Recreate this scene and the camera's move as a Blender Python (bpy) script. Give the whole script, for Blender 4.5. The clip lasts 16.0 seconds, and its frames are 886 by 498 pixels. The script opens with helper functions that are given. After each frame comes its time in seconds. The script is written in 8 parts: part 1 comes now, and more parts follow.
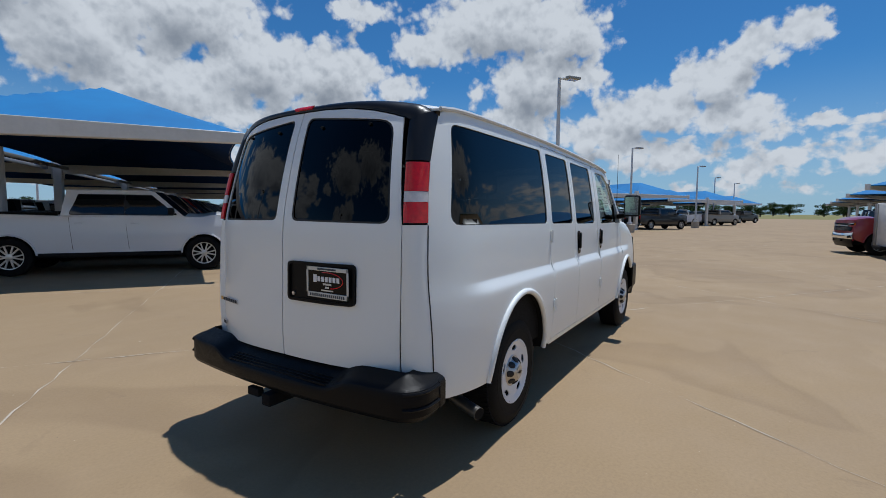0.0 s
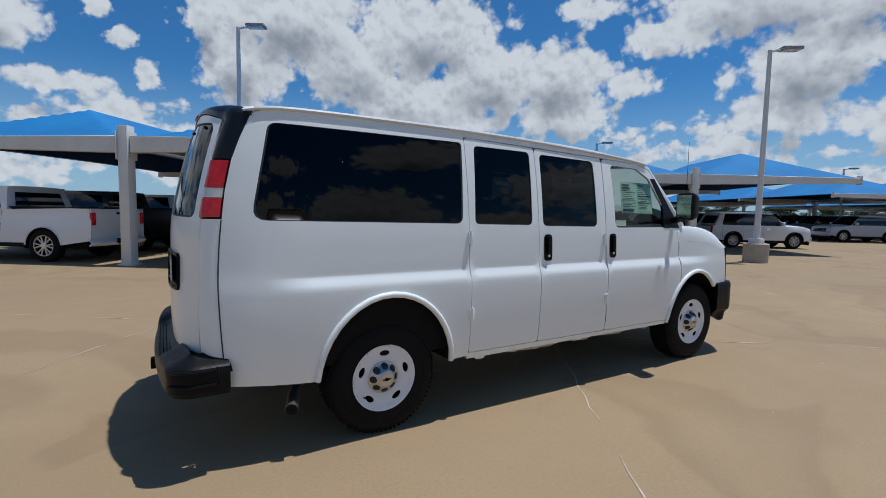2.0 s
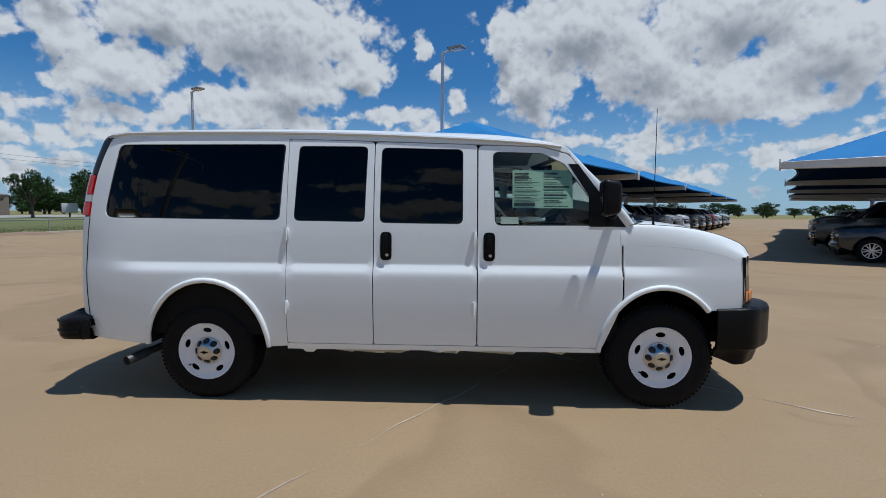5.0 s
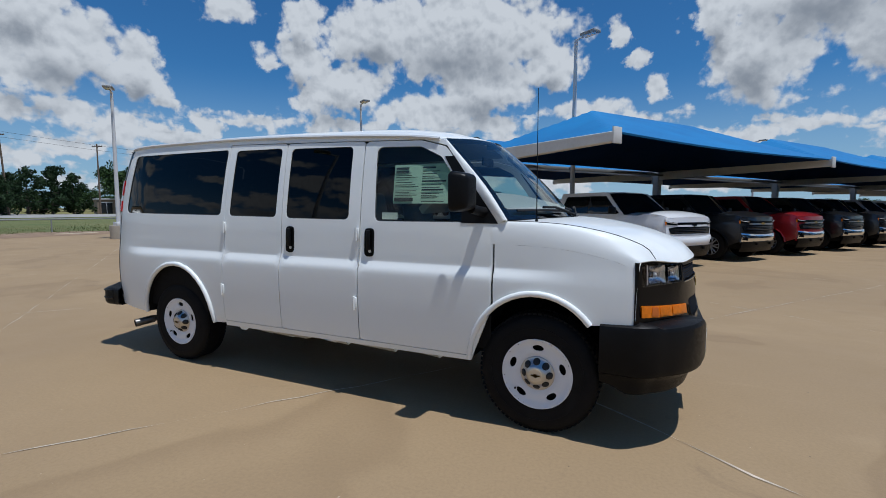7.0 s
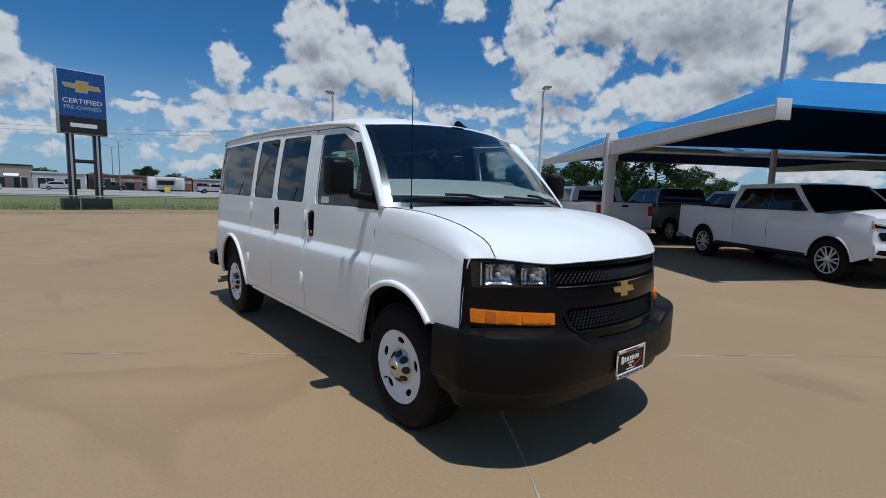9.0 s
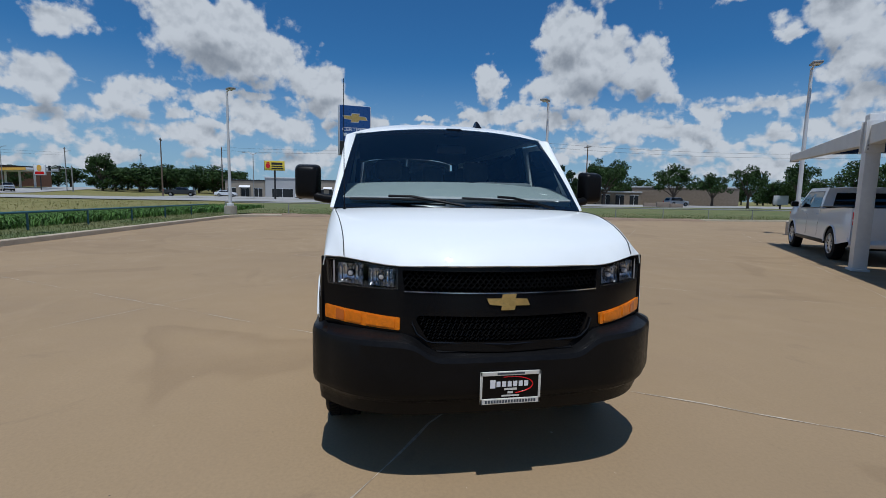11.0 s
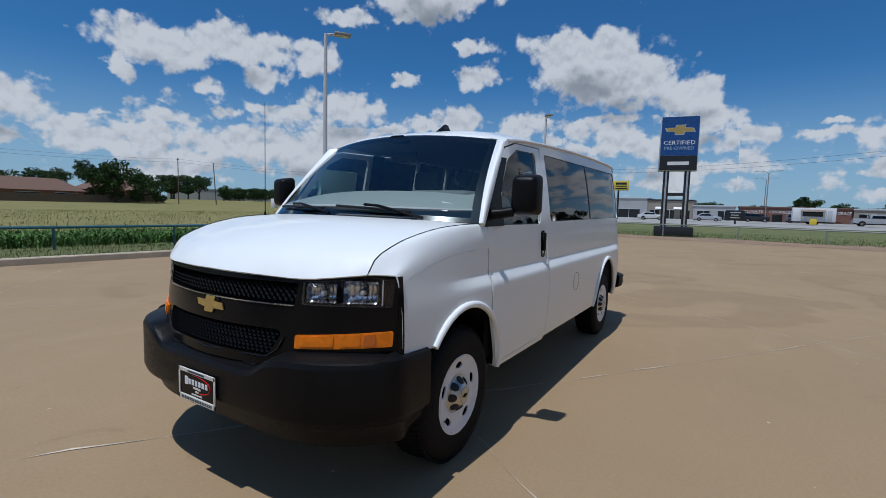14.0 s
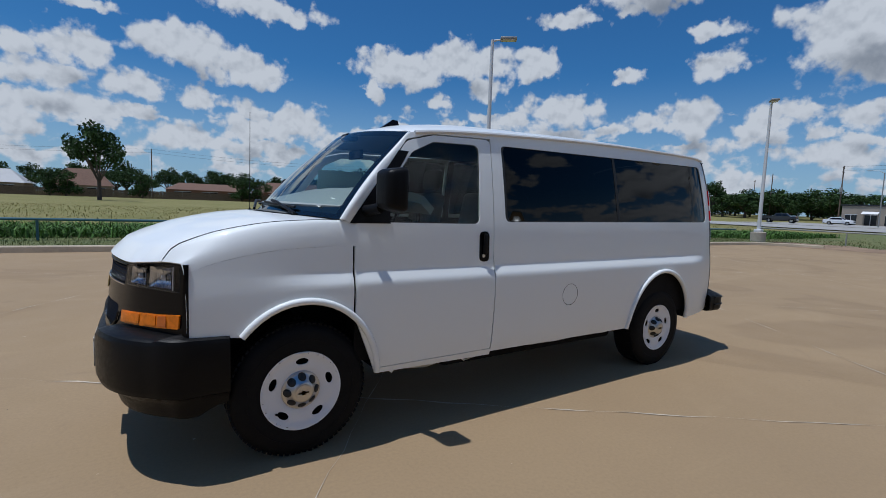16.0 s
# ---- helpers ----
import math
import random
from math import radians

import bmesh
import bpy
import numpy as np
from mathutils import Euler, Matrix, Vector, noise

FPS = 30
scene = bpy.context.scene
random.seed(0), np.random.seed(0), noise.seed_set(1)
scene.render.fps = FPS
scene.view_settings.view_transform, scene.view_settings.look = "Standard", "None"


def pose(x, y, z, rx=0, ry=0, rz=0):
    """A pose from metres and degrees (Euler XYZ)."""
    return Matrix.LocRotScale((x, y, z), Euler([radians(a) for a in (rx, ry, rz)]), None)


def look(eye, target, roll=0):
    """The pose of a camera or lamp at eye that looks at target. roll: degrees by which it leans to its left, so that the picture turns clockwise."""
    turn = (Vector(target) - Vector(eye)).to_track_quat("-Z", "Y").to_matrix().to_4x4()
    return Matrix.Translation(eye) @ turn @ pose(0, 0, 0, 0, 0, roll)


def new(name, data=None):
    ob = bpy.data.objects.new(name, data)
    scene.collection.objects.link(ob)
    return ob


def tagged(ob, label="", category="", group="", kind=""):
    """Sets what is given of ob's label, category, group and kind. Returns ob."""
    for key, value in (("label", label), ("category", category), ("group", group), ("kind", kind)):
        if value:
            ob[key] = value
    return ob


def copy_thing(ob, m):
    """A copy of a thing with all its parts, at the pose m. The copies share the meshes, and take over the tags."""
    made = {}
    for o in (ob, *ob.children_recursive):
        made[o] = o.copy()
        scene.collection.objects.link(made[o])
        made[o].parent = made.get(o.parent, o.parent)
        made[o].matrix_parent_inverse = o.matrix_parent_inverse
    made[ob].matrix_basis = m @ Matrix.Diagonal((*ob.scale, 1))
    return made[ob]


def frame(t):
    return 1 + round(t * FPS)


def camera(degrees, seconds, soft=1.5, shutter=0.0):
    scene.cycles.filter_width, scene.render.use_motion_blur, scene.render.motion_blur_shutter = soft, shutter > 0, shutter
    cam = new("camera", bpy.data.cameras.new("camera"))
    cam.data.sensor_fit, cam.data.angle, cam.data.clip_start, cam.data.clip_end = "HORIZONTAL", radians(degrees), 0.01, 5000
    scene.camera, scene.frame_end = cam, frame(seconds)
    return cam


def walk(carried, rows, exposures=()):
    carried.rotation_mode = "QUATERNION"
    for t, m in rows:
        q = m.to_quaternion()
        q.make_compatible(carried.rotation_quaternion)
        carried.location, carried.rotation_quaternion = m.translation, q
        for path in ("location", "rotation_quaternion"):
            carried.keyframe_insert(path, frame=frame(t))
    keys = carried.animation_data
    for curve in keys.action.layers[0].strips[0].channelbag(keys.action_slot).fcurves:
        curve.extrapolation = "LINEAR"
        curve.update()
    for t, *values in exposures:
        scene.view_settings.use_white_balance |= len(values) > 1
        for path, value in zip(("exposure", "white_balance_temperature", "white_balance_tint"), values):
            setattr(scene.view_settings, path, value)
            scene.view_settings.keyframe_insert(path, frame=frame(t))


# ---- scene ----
cam = camera(86.9, 16.0, soft=0.75)
PATH = [
    (0, (-4.357, -2.216, 1.461), (-2.678, -1.141, 1.302), 0.4),
    (0.5, (-4.007, -2.638, 1.455), (-2.467, -1.373, 1.293), 0.5),
    (1, (-3.603, -3.046, 1.456), (-2.221, -1.609, 1.298), 0.6),
    (1.5, (-3.141, -3.395, 1.442), (-1.934, -1.808, 1.289), 0.8),
    (2, (-2.649, -3.672, 1.456), (-1.622, -1.963, 1.297), 1.1),
    (2.5, (-2.125, -3.895, 1.443), (-1.288, -2.086, 1.282), 1.0),
    (3, (-1.582, -4.056, 1.449), (-0.931, -2.172, 1.289), 0.7),
    (3.5, (-1.027, -4.204, 1.453), (-0.565, -2.265, 1.29), 0.5),
    (4, (-0.476, -4.292, 1.444), (-0.212, -2.316, 1.289), 0.3),
    (4.5, (0.041, -4.378, 1.437), (0.116, -2.385, 1.286), 0.3),
    (4.7, (0.229, -4.38, 1.439), (0.241, -2.386, 1.286), 0.3),
    (6.8, (2.475, -3.927, 1.437), (1.705, -2.089, 1.267), 0.3),
    (7, (2.659, -3.839, 1.436), (1.819, -2.032, 1.266), 0.2),
    (7.5, (3.088, -3.534, 1.437), (2.062, -1.826, 1.261), 0.3),
    (8, (3.502, -3.233, 1.424), (2.307, -1.64, 1.242), 0.7),
    (8.2, (3.671, -3.097, 1.44), (2.407, -1.559, 1.246), 1.1),
    (10.5, (5.021, -1.247, 1.456), (3.126, -0.651, 1.225), 0.9),
    (11, (5.104, -0.731, 1.458), (3.147, -0.383, 1.233), 1.1),
    (11.5, (5.14, -0.216, 1.452), (3.155, -0.12, 1.235), 1.2),
    (12, (5.066, 0.285, 1.457), (3.083, 0.135, 1.243), 1.3),
    (12.5, (4.978, 0.81, 1.451), (3.029, 0.407, 1.252), 0.9),
    (13, (4.781, 1.284, 1.457), (2.894, 0.651, 1.261), 1.3),
    (13.5, (4.545, 1.755, 1.446), (2.742, 0.911, 1.258), 1.5),
    (14, (4.262, 2.213, 1.45), (2.567, 1.166, 1.275), 1.6),
    (14.5, (3.939, 2.616, 1.465), (2.374, 1.384, 1.29), 2.1),
    (15, (3.574, 2.986, 1.467), (2.157, 1.586, 1.291), 2.0),
    (15.5, (3.155, 3.276, 1.482), (1.899, 1.73, 1.299), 2.0),
    (16, (2.723, 3.524, 1.469), (1.642, 1.851, 1.281), 2.1),
]
walk(cam, [(t, look(eye, target, roll)) for t, eye, target, roll in PATH], ((0, 0.02, 5900, 9), (8, -0.04, 5900, 9), (11, -0.14, 5820, 9), (16, -0.14, 5780, 10)))
from mathutils import geometry

# ---- world, sun, exposure ----
SUN_DIR = Vector((0.262, -0.055, 0.965)).normalized()
sun = new("sun", bpy.data.lights.new("sun", "SUN"))
sun.data.energy, sun.data.angle, sun.data.color = 3.65, radians(0.55), (1.0, 0.965, 0.91)
sun.matrix_world = look(SUN_DIR * 50, (0, 0, 0))
scene.view_settings.exposure = 0.0


class Nodes:
    """A short way to wire node trees."""

    def __init__(self, tree):
        self.tree = tree

    def add(self, kind, **inputs):
        node = self.tree.nodes.new(kind)
        for key, value in inputs.items():
            slot = int(key[1:]) if key[0] == "i" and key[1:].isdigit() else key.replace("_", " ")
            self.put(node.inputs[slot], value)
        return node

    def put(self, socket, value):
        if isinstance(value, bpy.types.NodeSocket):
            self.tree.links.new(value, socket)
        else:
            socket.default_value = value

    def math(self, op, a, b=0.0, c=0.0, clamp=False):
        node = self.tree.nodes.new("ShaderNodeMath")
        node.operation, node.use_clamp = op, clamp
        for i, v in enumerate((a, b, c)):
            self.put(node.inputs[i], v)
        return node.outputs[0]

    def vec(self, op, a, b=(0, 0, 0)):
        node = self.tree.nodes.new("ShaderNodeVectorMath")
        node.operation = op
        self.put(node.inputs[0], a)
        if op == "SCALE":
            self.put(node.inputs[3], b)
        else:
            self.put(node.inputs[1], b)
        return node.outputs[1 if op in ("LENGTH", "DOT_PRODUCT", "DISTANCE") else 0]

    def span(self, v, a, b, c=0.0, d=1.0, smooth=False):
        node = self.tree.nodes.new("ShaderNodeMapRange")
        node.interpolation_type = "SMOOTHSTEP" if smooth else "LINEAR"
        for i, x in enumerate((v, a, b, c, d)):
            self.put(node.inputs[i], x)
        return node.outputs[0]

    def mix(self, f, a, b):
        node = self.tree.nodes.new("ShaderNodeMix")
        node.data_type = "RGBA"
        self.put(node.inputs[0], f)
        for i, v in ((6, a), (7, b)):
            self.put(node.inputs[i], (*v, 1) if isinstance(v, tuple) and len(v) == 3 else v)
        return node.outputs[2]

    def noise(self, vector, scale, detail=4.0, rough=0.55, distort=0.0):
        node = self.add("ShaderNodeTexNoise", Vector=vector, Scale=scale, Detail=detail, Roughness=rough, Distortion=distort)
        return node.outputs[0]


world = bpy.data.worlds.new("sky")
scene.world = world
world.use_nodes = True
world.node_tree.nodes.clear()
W = Nodes(world.node_tree)
sky = W.add("ShaderNodeTexSky")
sky.sky_type, sky.sun_disc = "NISHITA", False
sky.sun_elevation, sky.sun_rotation = math.asin(SUN_DIR.z), math.atan2(SUN_DIR.x, SUN_DIR.y)
sky.air_density, sky.dust_density, sky.ozone_density = 1.0, 0.25, 2.0
DIR = W.add("ShaderNodeTexCoord").outputs["Generated"]

# Cumulus: heading from +X towards +Y, height above the horizon, half width, half height, all in degrees
CLOUDS_A = [
    (-9, 5.1, 1.7, 1.4), (-4, 17.1, 2.1, 1.7), (-3, 5.7, 2.3, 1.2), (0, 4.4, 2.7, 1.4), (0, 16.1, 3.1, 2.1), (2, 10.3, 4.3, 2), (3, 14, 4.4, 2.3), (7, 6, 2.9, 1.3),
    (10, 10.9, 6.2, 2.5), (15, 9.1, 4.1, 2.2), (18, 15.3, 3.5, 2.2), (18, 19.6, 4.9, 2.7), (22, 14.7, 5.5, 4), (24, 10.2, 4.4, 2.3), (26, 20.9, 9.8, 3.3), (34, 18.7, 4.4, 2),
    (38, 14.6, 2.8, 1.6), (42, 22.1, 3.6, 1.4), (45, 11.4, 5.5, 2.8), (45, 15.9, 3.1, 2), (46, 15.6, 6.7, 3), (53, 15.5, 7, 3.8),
]
CLOUDS_B = [
    (56, 10.7, 4.2, 1.6), (60, 29, 8, 3), (61, 20, 8.7, 3.7), (63, 12.6, 8.3, 3.4), (70, 16, 7, 4), (77, 20.3, 9.5, 3.7), (82, 15, 4.3, 4), (85, 19.5, 2.3, 3.1),
    (91, 13.3, 1.3, 1.2), (93, 16, 0.9, 0.9), (95, 18.6, 1.2, 1.4), (98, 11, 3, 0.9), (99, 11.2, 4.4, 1.1), (102, 16.3, 3.1, 2.7), (109, 9.6, 4.3, 1.4), (110, 14.1, 6.2, 2.9),
    (113, 19.5, 12.9, 4.3), (115, 11.5, 7.3, 1.9), (120, 11.1, 3.8, 1.3), (123, 19.9, 5.7, 3.2), (127, 13.5, 4.8, 2.6), (129, 9.8, 2.4, 0.9),
]
CLOUDS_C = [
    (130, 12.5, 2.2, 2.3), (131, 15.9, 2.6, 1.5), (131, 16.5, 3.6, 2.1), (131, 20.7, 2.3, 2), (132, 7.1, 2, 0.9), (134, 15.5, 1.6, 0.8), (135, 6.8, 1.6, 0.7), (139, 20.6, 2.6, 1.3),
    (141, 8.6, 1.2, 1.4), (142, 9.5, 1.3, 1.3), (145, 7.5, 1.3, 0.8), (145, 10.7, 1.7, 0.6), (146, 8.2, 1.5, 0.8), (147, 14, 2.6, 2.9), (149, 7.1, 2.1, 1.2), (149, 8.3, 2.2, 1.5),
    (150, 27, 13, 5), (153, 9.2, 2.6, 1), (153, 14.9, 5.7, 2.8), (154, 6.1, 2.9, 1), (156, 12.3, 4.5, 1.8), (156, 18, 3.1, 2.7),
]
CLOUDS_D = [
    (158, 8.8, 1.8, 1.5), (165, 13.3, 2, 2.4), (168, 33, 12, 5), (172, 9, 1.5, 0.4), (183, 10.4, 3.6, 1.6), (185, 12.8, 4.1, 1.9), (188, 7.2, 3.4, 1.5), (188, 27, 9, 4),
    (192, 14.5, 6, 2.9), (196, 9.5, 2.3, 1.3), (196, 16.6, 7.5, 2.9), (198, 5.9, 5, 1.3), (199, 7.8, 1.2, 1), (203, 10.1, 3, 1.3), (208, 15.1, 2.3, 1.3), (209, 18.5, 2.4, 0.8),
    (210, 9.9, 3.2, 1.7), (214, 24, 7, 3), (217, 14.6, 1.5, 0.8), (217, 21.4, 2, 0.6), (222, 7.5, 2.9, 1.6), (224, 11.5, 4.3, 1.9),
]
CLOUDS_E = [
    (224, 20.5, 3.7, 0.8), (227, 16.2, 2.5, 1.8), (229, 6.3, 4.8, 1.9), (233, 13.7, 2.3, 1.4), (235, 16.7, 5.8, 1.8), (236, 6.4, 5.2, 1.8), (236, 9.6, 1.3, 0.8), (238, 12.1, 2, 0.9),
    (241, 4.3, 5.2, 1.1), (243, 15.4, 5.2, 2), (244, 6.8, 3.9, 1.3), (246, 13.2, 1.4, 1.7), (255, 8.4, 4.4, 1.7), (258, 19.9, 6.1, 1.1), (260, 7.6, 2.8, 1.5), (260, 13.7, 3.7, 1.8),
    (265, 10.1, 2.4, 1.2), (266, 6.1, 4.2, 1.4), (266, 15.1, 5.4, 2), (270, 10.7, 2.7, 1.4), (272, 23, 9, 2.4), (274, 17.3, 2.6, 0.6),
]
CLOUDS_F = [
    (275, 8.5, 3.8, 1), (275, 13.3, 3.3, 1.5), (277, 10.8, 3.8, 1.5), (279, 6, 1.9, 1.1), (279, 12.7, 1.5, 1.1), (292, 13, 9, 4.5), (300, 25, 8, 3), (308, 8, 8, 3),
    (318, 16, 8, 4), (335, 28, 9, 4),
]


def cloud_group():
    """Cloud thickness along a way: soft heaps, frayed by noise."""
    g = bpy.data.node_groups.new("clouds", "ShaderNodeTree")
    g.interface.new_socket("Way", in_out="INPUT", socket_type="NodeSocketVector")
    g.interface.new_socket("Thick", in_out="OUTPUT", socket_type="NodeSocketFloat")
    n = Nodes(g)
    way = n.add("NodeGroupInput").outputs[0]
    part_xyz = n.add("ShaderNodeSeparateXYZ", Vector=way)
    az = n.math("ARCTAN2", part_xyz.outputs[1], part_xyz.outputs[0])
    el = n.math("ARCSINE", part_xyz.outputs[2])
    # a warped way frays the outlines
    wob = n.add("ShaderNodeTexNoise", Vector=way, Scale=16.0, Detail=6.0, Roughness=0.62)
    off = n.vec("SCALE", n.vec("SUBTRACT", wob.outputs[1], (0.5, 0.5, 0.5)), 0.095)
    ox = n.add("ShaderNodeSeparateXYZ", Vector=off)
    az, el = n.math("ADD", az, ox.outputs[0]), n.math("ADD", el, n.math("MULTIPLY", ox.outputs[1], 0.55))
    total = None
    for a, e, w, h in CLOUDS_A + CLOUDS_B + CLOUDS_C + CLOUDS_D + CLOUDS_E + CLOUDS_F:
        da = n.math("WRAP", n.math("SUBTRACT", az, radians(a)), math.pi, -math.pi)
        x = n.math("MULTIPLY", da, 1 / radians(w))
        y = n.math("MULTIPLY", n.math("SUBTRACT", el, radians(e)), 1 / radians(h * 1.06))
        d = n.math("SQRT", n.math("ADD", n.math("MULTIPLY", x, x), n.math("MULTIPLY", y, y)))
        v = n.math("MULTIPLY", n.math("SUBTRACT", 1.24, d), min(1.0, 0.50 + h / 6))
        if total is None:
            total = v
        else:
            both = n.math("SMOOTH_MAX", total, v, 0.15)
            total = both
    # far banks of small cumulus near the horizon 
    flat = n.add("ShaderNodeCombineXYZ", X=n.math("MULTIPLY", az, 2.2), Y=n.math("MULTIPLY", el, 8.0), Z=0.0)
    low = n.noise(flat.outputs[0], 3.2, 3.0, 0.5)
    band = n.math("MULTIPLY", n.span(el, 0.0, 0.05, 0.3, 1.0, True), n.span(el, 0.14, 0.30, 1.0, 0.0, True))
    low = n.math("SUBTRACT", n.math("MULTIPLY", n.math("MULTIPLY", low, band), 2.45), 1.0)
    total = n.math("MAXIMUM", total, low)
    out = n.add("NodeGroupOutput")
    n.put(out.inputs[0], total)
    return g


clouds = cloud_group()


def cloud_at(way):
    node = world.node_tree.nodes.new("ShaderNodeGroup")
    node.node_tree = clouds
    W.put(node.inputs[0], way)
    return node.outputs[0]


def billow(way):
    """Round heads on heads, as on a cauliflower, with frayed rims."""
    total = W.math("MULTIPLY", W.math("SUBTRACT", W.noise(way, 22.0, 5.0, 0.56), 0.5), 1.05)
    for scale, weight in ((24.0, 0.52), (54.0, 0.34), (125.0, 0.11)):
        bent = W.vec("ADD", way, W.vec("SCALE", W.add("ShaderNodeTexNoise", Vector=way, Scale=scale * 1.3, Detail=2.0).outputs[1], 0.5 / scale))
        cell = W.add("ShaderNodeTexVoronoi")
        cell.feature = "SMOOTH_F1"
        W.put(cell.inputs["Vector"], bent)
        W.put(cell.inputs["Scale"], scale)
        W.put(cell.inputs["Smoothness"], 0.35)
        total = W.math("ADD", total, W.math("MULTIPLY", W.math("SUBTRACT", 0.5, cell.outputs[0]), weight))
    return total


here = cloud_at(DIR)
above = cloud_at(W.vec("NORMALIZE", W.vec("ADD", DIR, (0.008, 0.0, 0.050))))
heads = billow(DIR)
over = billow(W.vec("ADD", DIR, (0.004, 0.0, 0.011)))
thick = W.math("ADD", here, heads)
cover = W.span(thick, 0.04, 0.40, 0.0, 1.0, True)
depth = W.span(W.math("ADD", above, W.math("MULTIPLY", over, 0.55)), 0.28, 1.40, 0.0, 1.0, True)
relief = W.math("SUBTRACT", heads, over)
white = W.mix(depth, (1.30, 1.32, 1.33), (0.50, 0.545, 0.61))
white = W.mix(W.span(relief, -0.36, 0.06, 0.40, 0.0), white, (0.50, 0.56, 0.64))
height = W.add("ShaderNodeSeparateXYZ", Vector=DIR).outputs[2]
cover = W.math("MULTIPLY", cover, W.span(height, 0.0, 0.03, 0.0, 1.0))
SKY_STRENGTH, CLOUD_LIGHT = 0.056, 0.46
blue = W.vec("MULTIPLY", sky.outputs[0], tuple(SKY_STRENGTH * c for c in (0.46, 1.0, 1.40)))
lit = W.vec("SCALE", white, CLOUD_LIGHT)
haze = W.span(height, 0.0, 0.27, 0.70, 0.0, True)
blue = W.mix(haze, blue, (0.35, 0.46, 0.56))
bg = W.add("ShaderNodeBackground", Color=W.mix(cover, blue, lit), Strength=1.0)
W.put(W.add("ShaderNodeOutputWorld").inputs[0], bg.outputs[0])


# ---- materials ----
def material(name, colour=(0.5, 0.5, 0.5), rough=0.5, metal=0.0, vary=0.0, scale=6.0, bump=0.0, bump_scale=60.0, coat=0.0, spec=0.5, tint=None, dirt=0.0):
    """A surface with colour variation at two scales and fine relief."""
    m = bpy.data.materials.new(name)
    m.use_nodes = True
    n = Nodes(m.node_tree)
    b = m.node_tree.nodes["Principled BSDF"]
    b.inputs["Metallic"].default_value, b.inputs["Coat Weight"].default_value = metal, coat
    b.inputs["Coat Roughness"].default_value, b.inputs["Specular IOR Level"].default_value = 0.03, spec
    b.inputs["Roughness"].default_value = rough
    b.inputs["Base Color"].default_value = (*colour, 1)
    if vary or bump or dirt:
        where = n.add("ShaderNodeTexCoord").outputs["Object"]
        big, small = n.noise(where, scale, 4.0), n.noise(where, scale * 9, 4.0)
        both = n.math("ADD", n.math("MULTIPLY", big, 0.6), n.math("MULTIPLY", small, 0.4))
        dark = tint or tuple(c * (1 - vary) for c in colour)
        light = tuple(min(1.0, c * (1 + vary * 0.6)) for c in colour)
        col = n.mix(n.span(both, 0.32, 0.68), dark, light)
        if dirt:
            col = n.mix(n.span(n.noise(where, 1.7, 6.0, 0.65), 0.52, 0.75, 0.0, dirt), col, (0.30, 0.24, 0.17))
        n.put(b.inputs["Base Color"], col)
        n.put(b.inputs["Roughness"], n.span(small, 0.3, 0.7, max(0.0, rough - 0.08), min(1.0, rough + 0.1)))
        if bump:
            node = n.add("ShaderNodeBump", Strength=bump, Distance=0.004, Height=n.noise(where, bump_scale, 3.0))
            n.put(b.inputs["Normal"], node.outputs[0])
    return m


def glass_material(name, tint, gloss=0.06, ior=1.45):
    """A thin tinted pane: clear with a mirror sheen that grows at grazing angles."""
    m = bpy.data.materials.new(name)
    m.use_nodes = True
    t = m.node_tree
    t.nodes.clear()
    n = Nodes(t)
    clear = n.add("ShaderNodeBsdfTransparent", Color=(*tint, 1))
    shine = n.add("ShaderNodeBsdfGlossy", Color=(1, 1, 1, 1), Roughness=0.0)
    f = n.add("ShaderNodeFresnel", IOR=ior).outputs[0]
    mix = n.add("ShaderNodeMixShader", Fac=n.math("ADD", f, gloss, clamp=True), i1=clear.outputs[0], i2=shine.outputs[0])
    n.put(n.add("ShaderNodeOutputMaterial").inputs[0], mix.outputs[0])
    return m


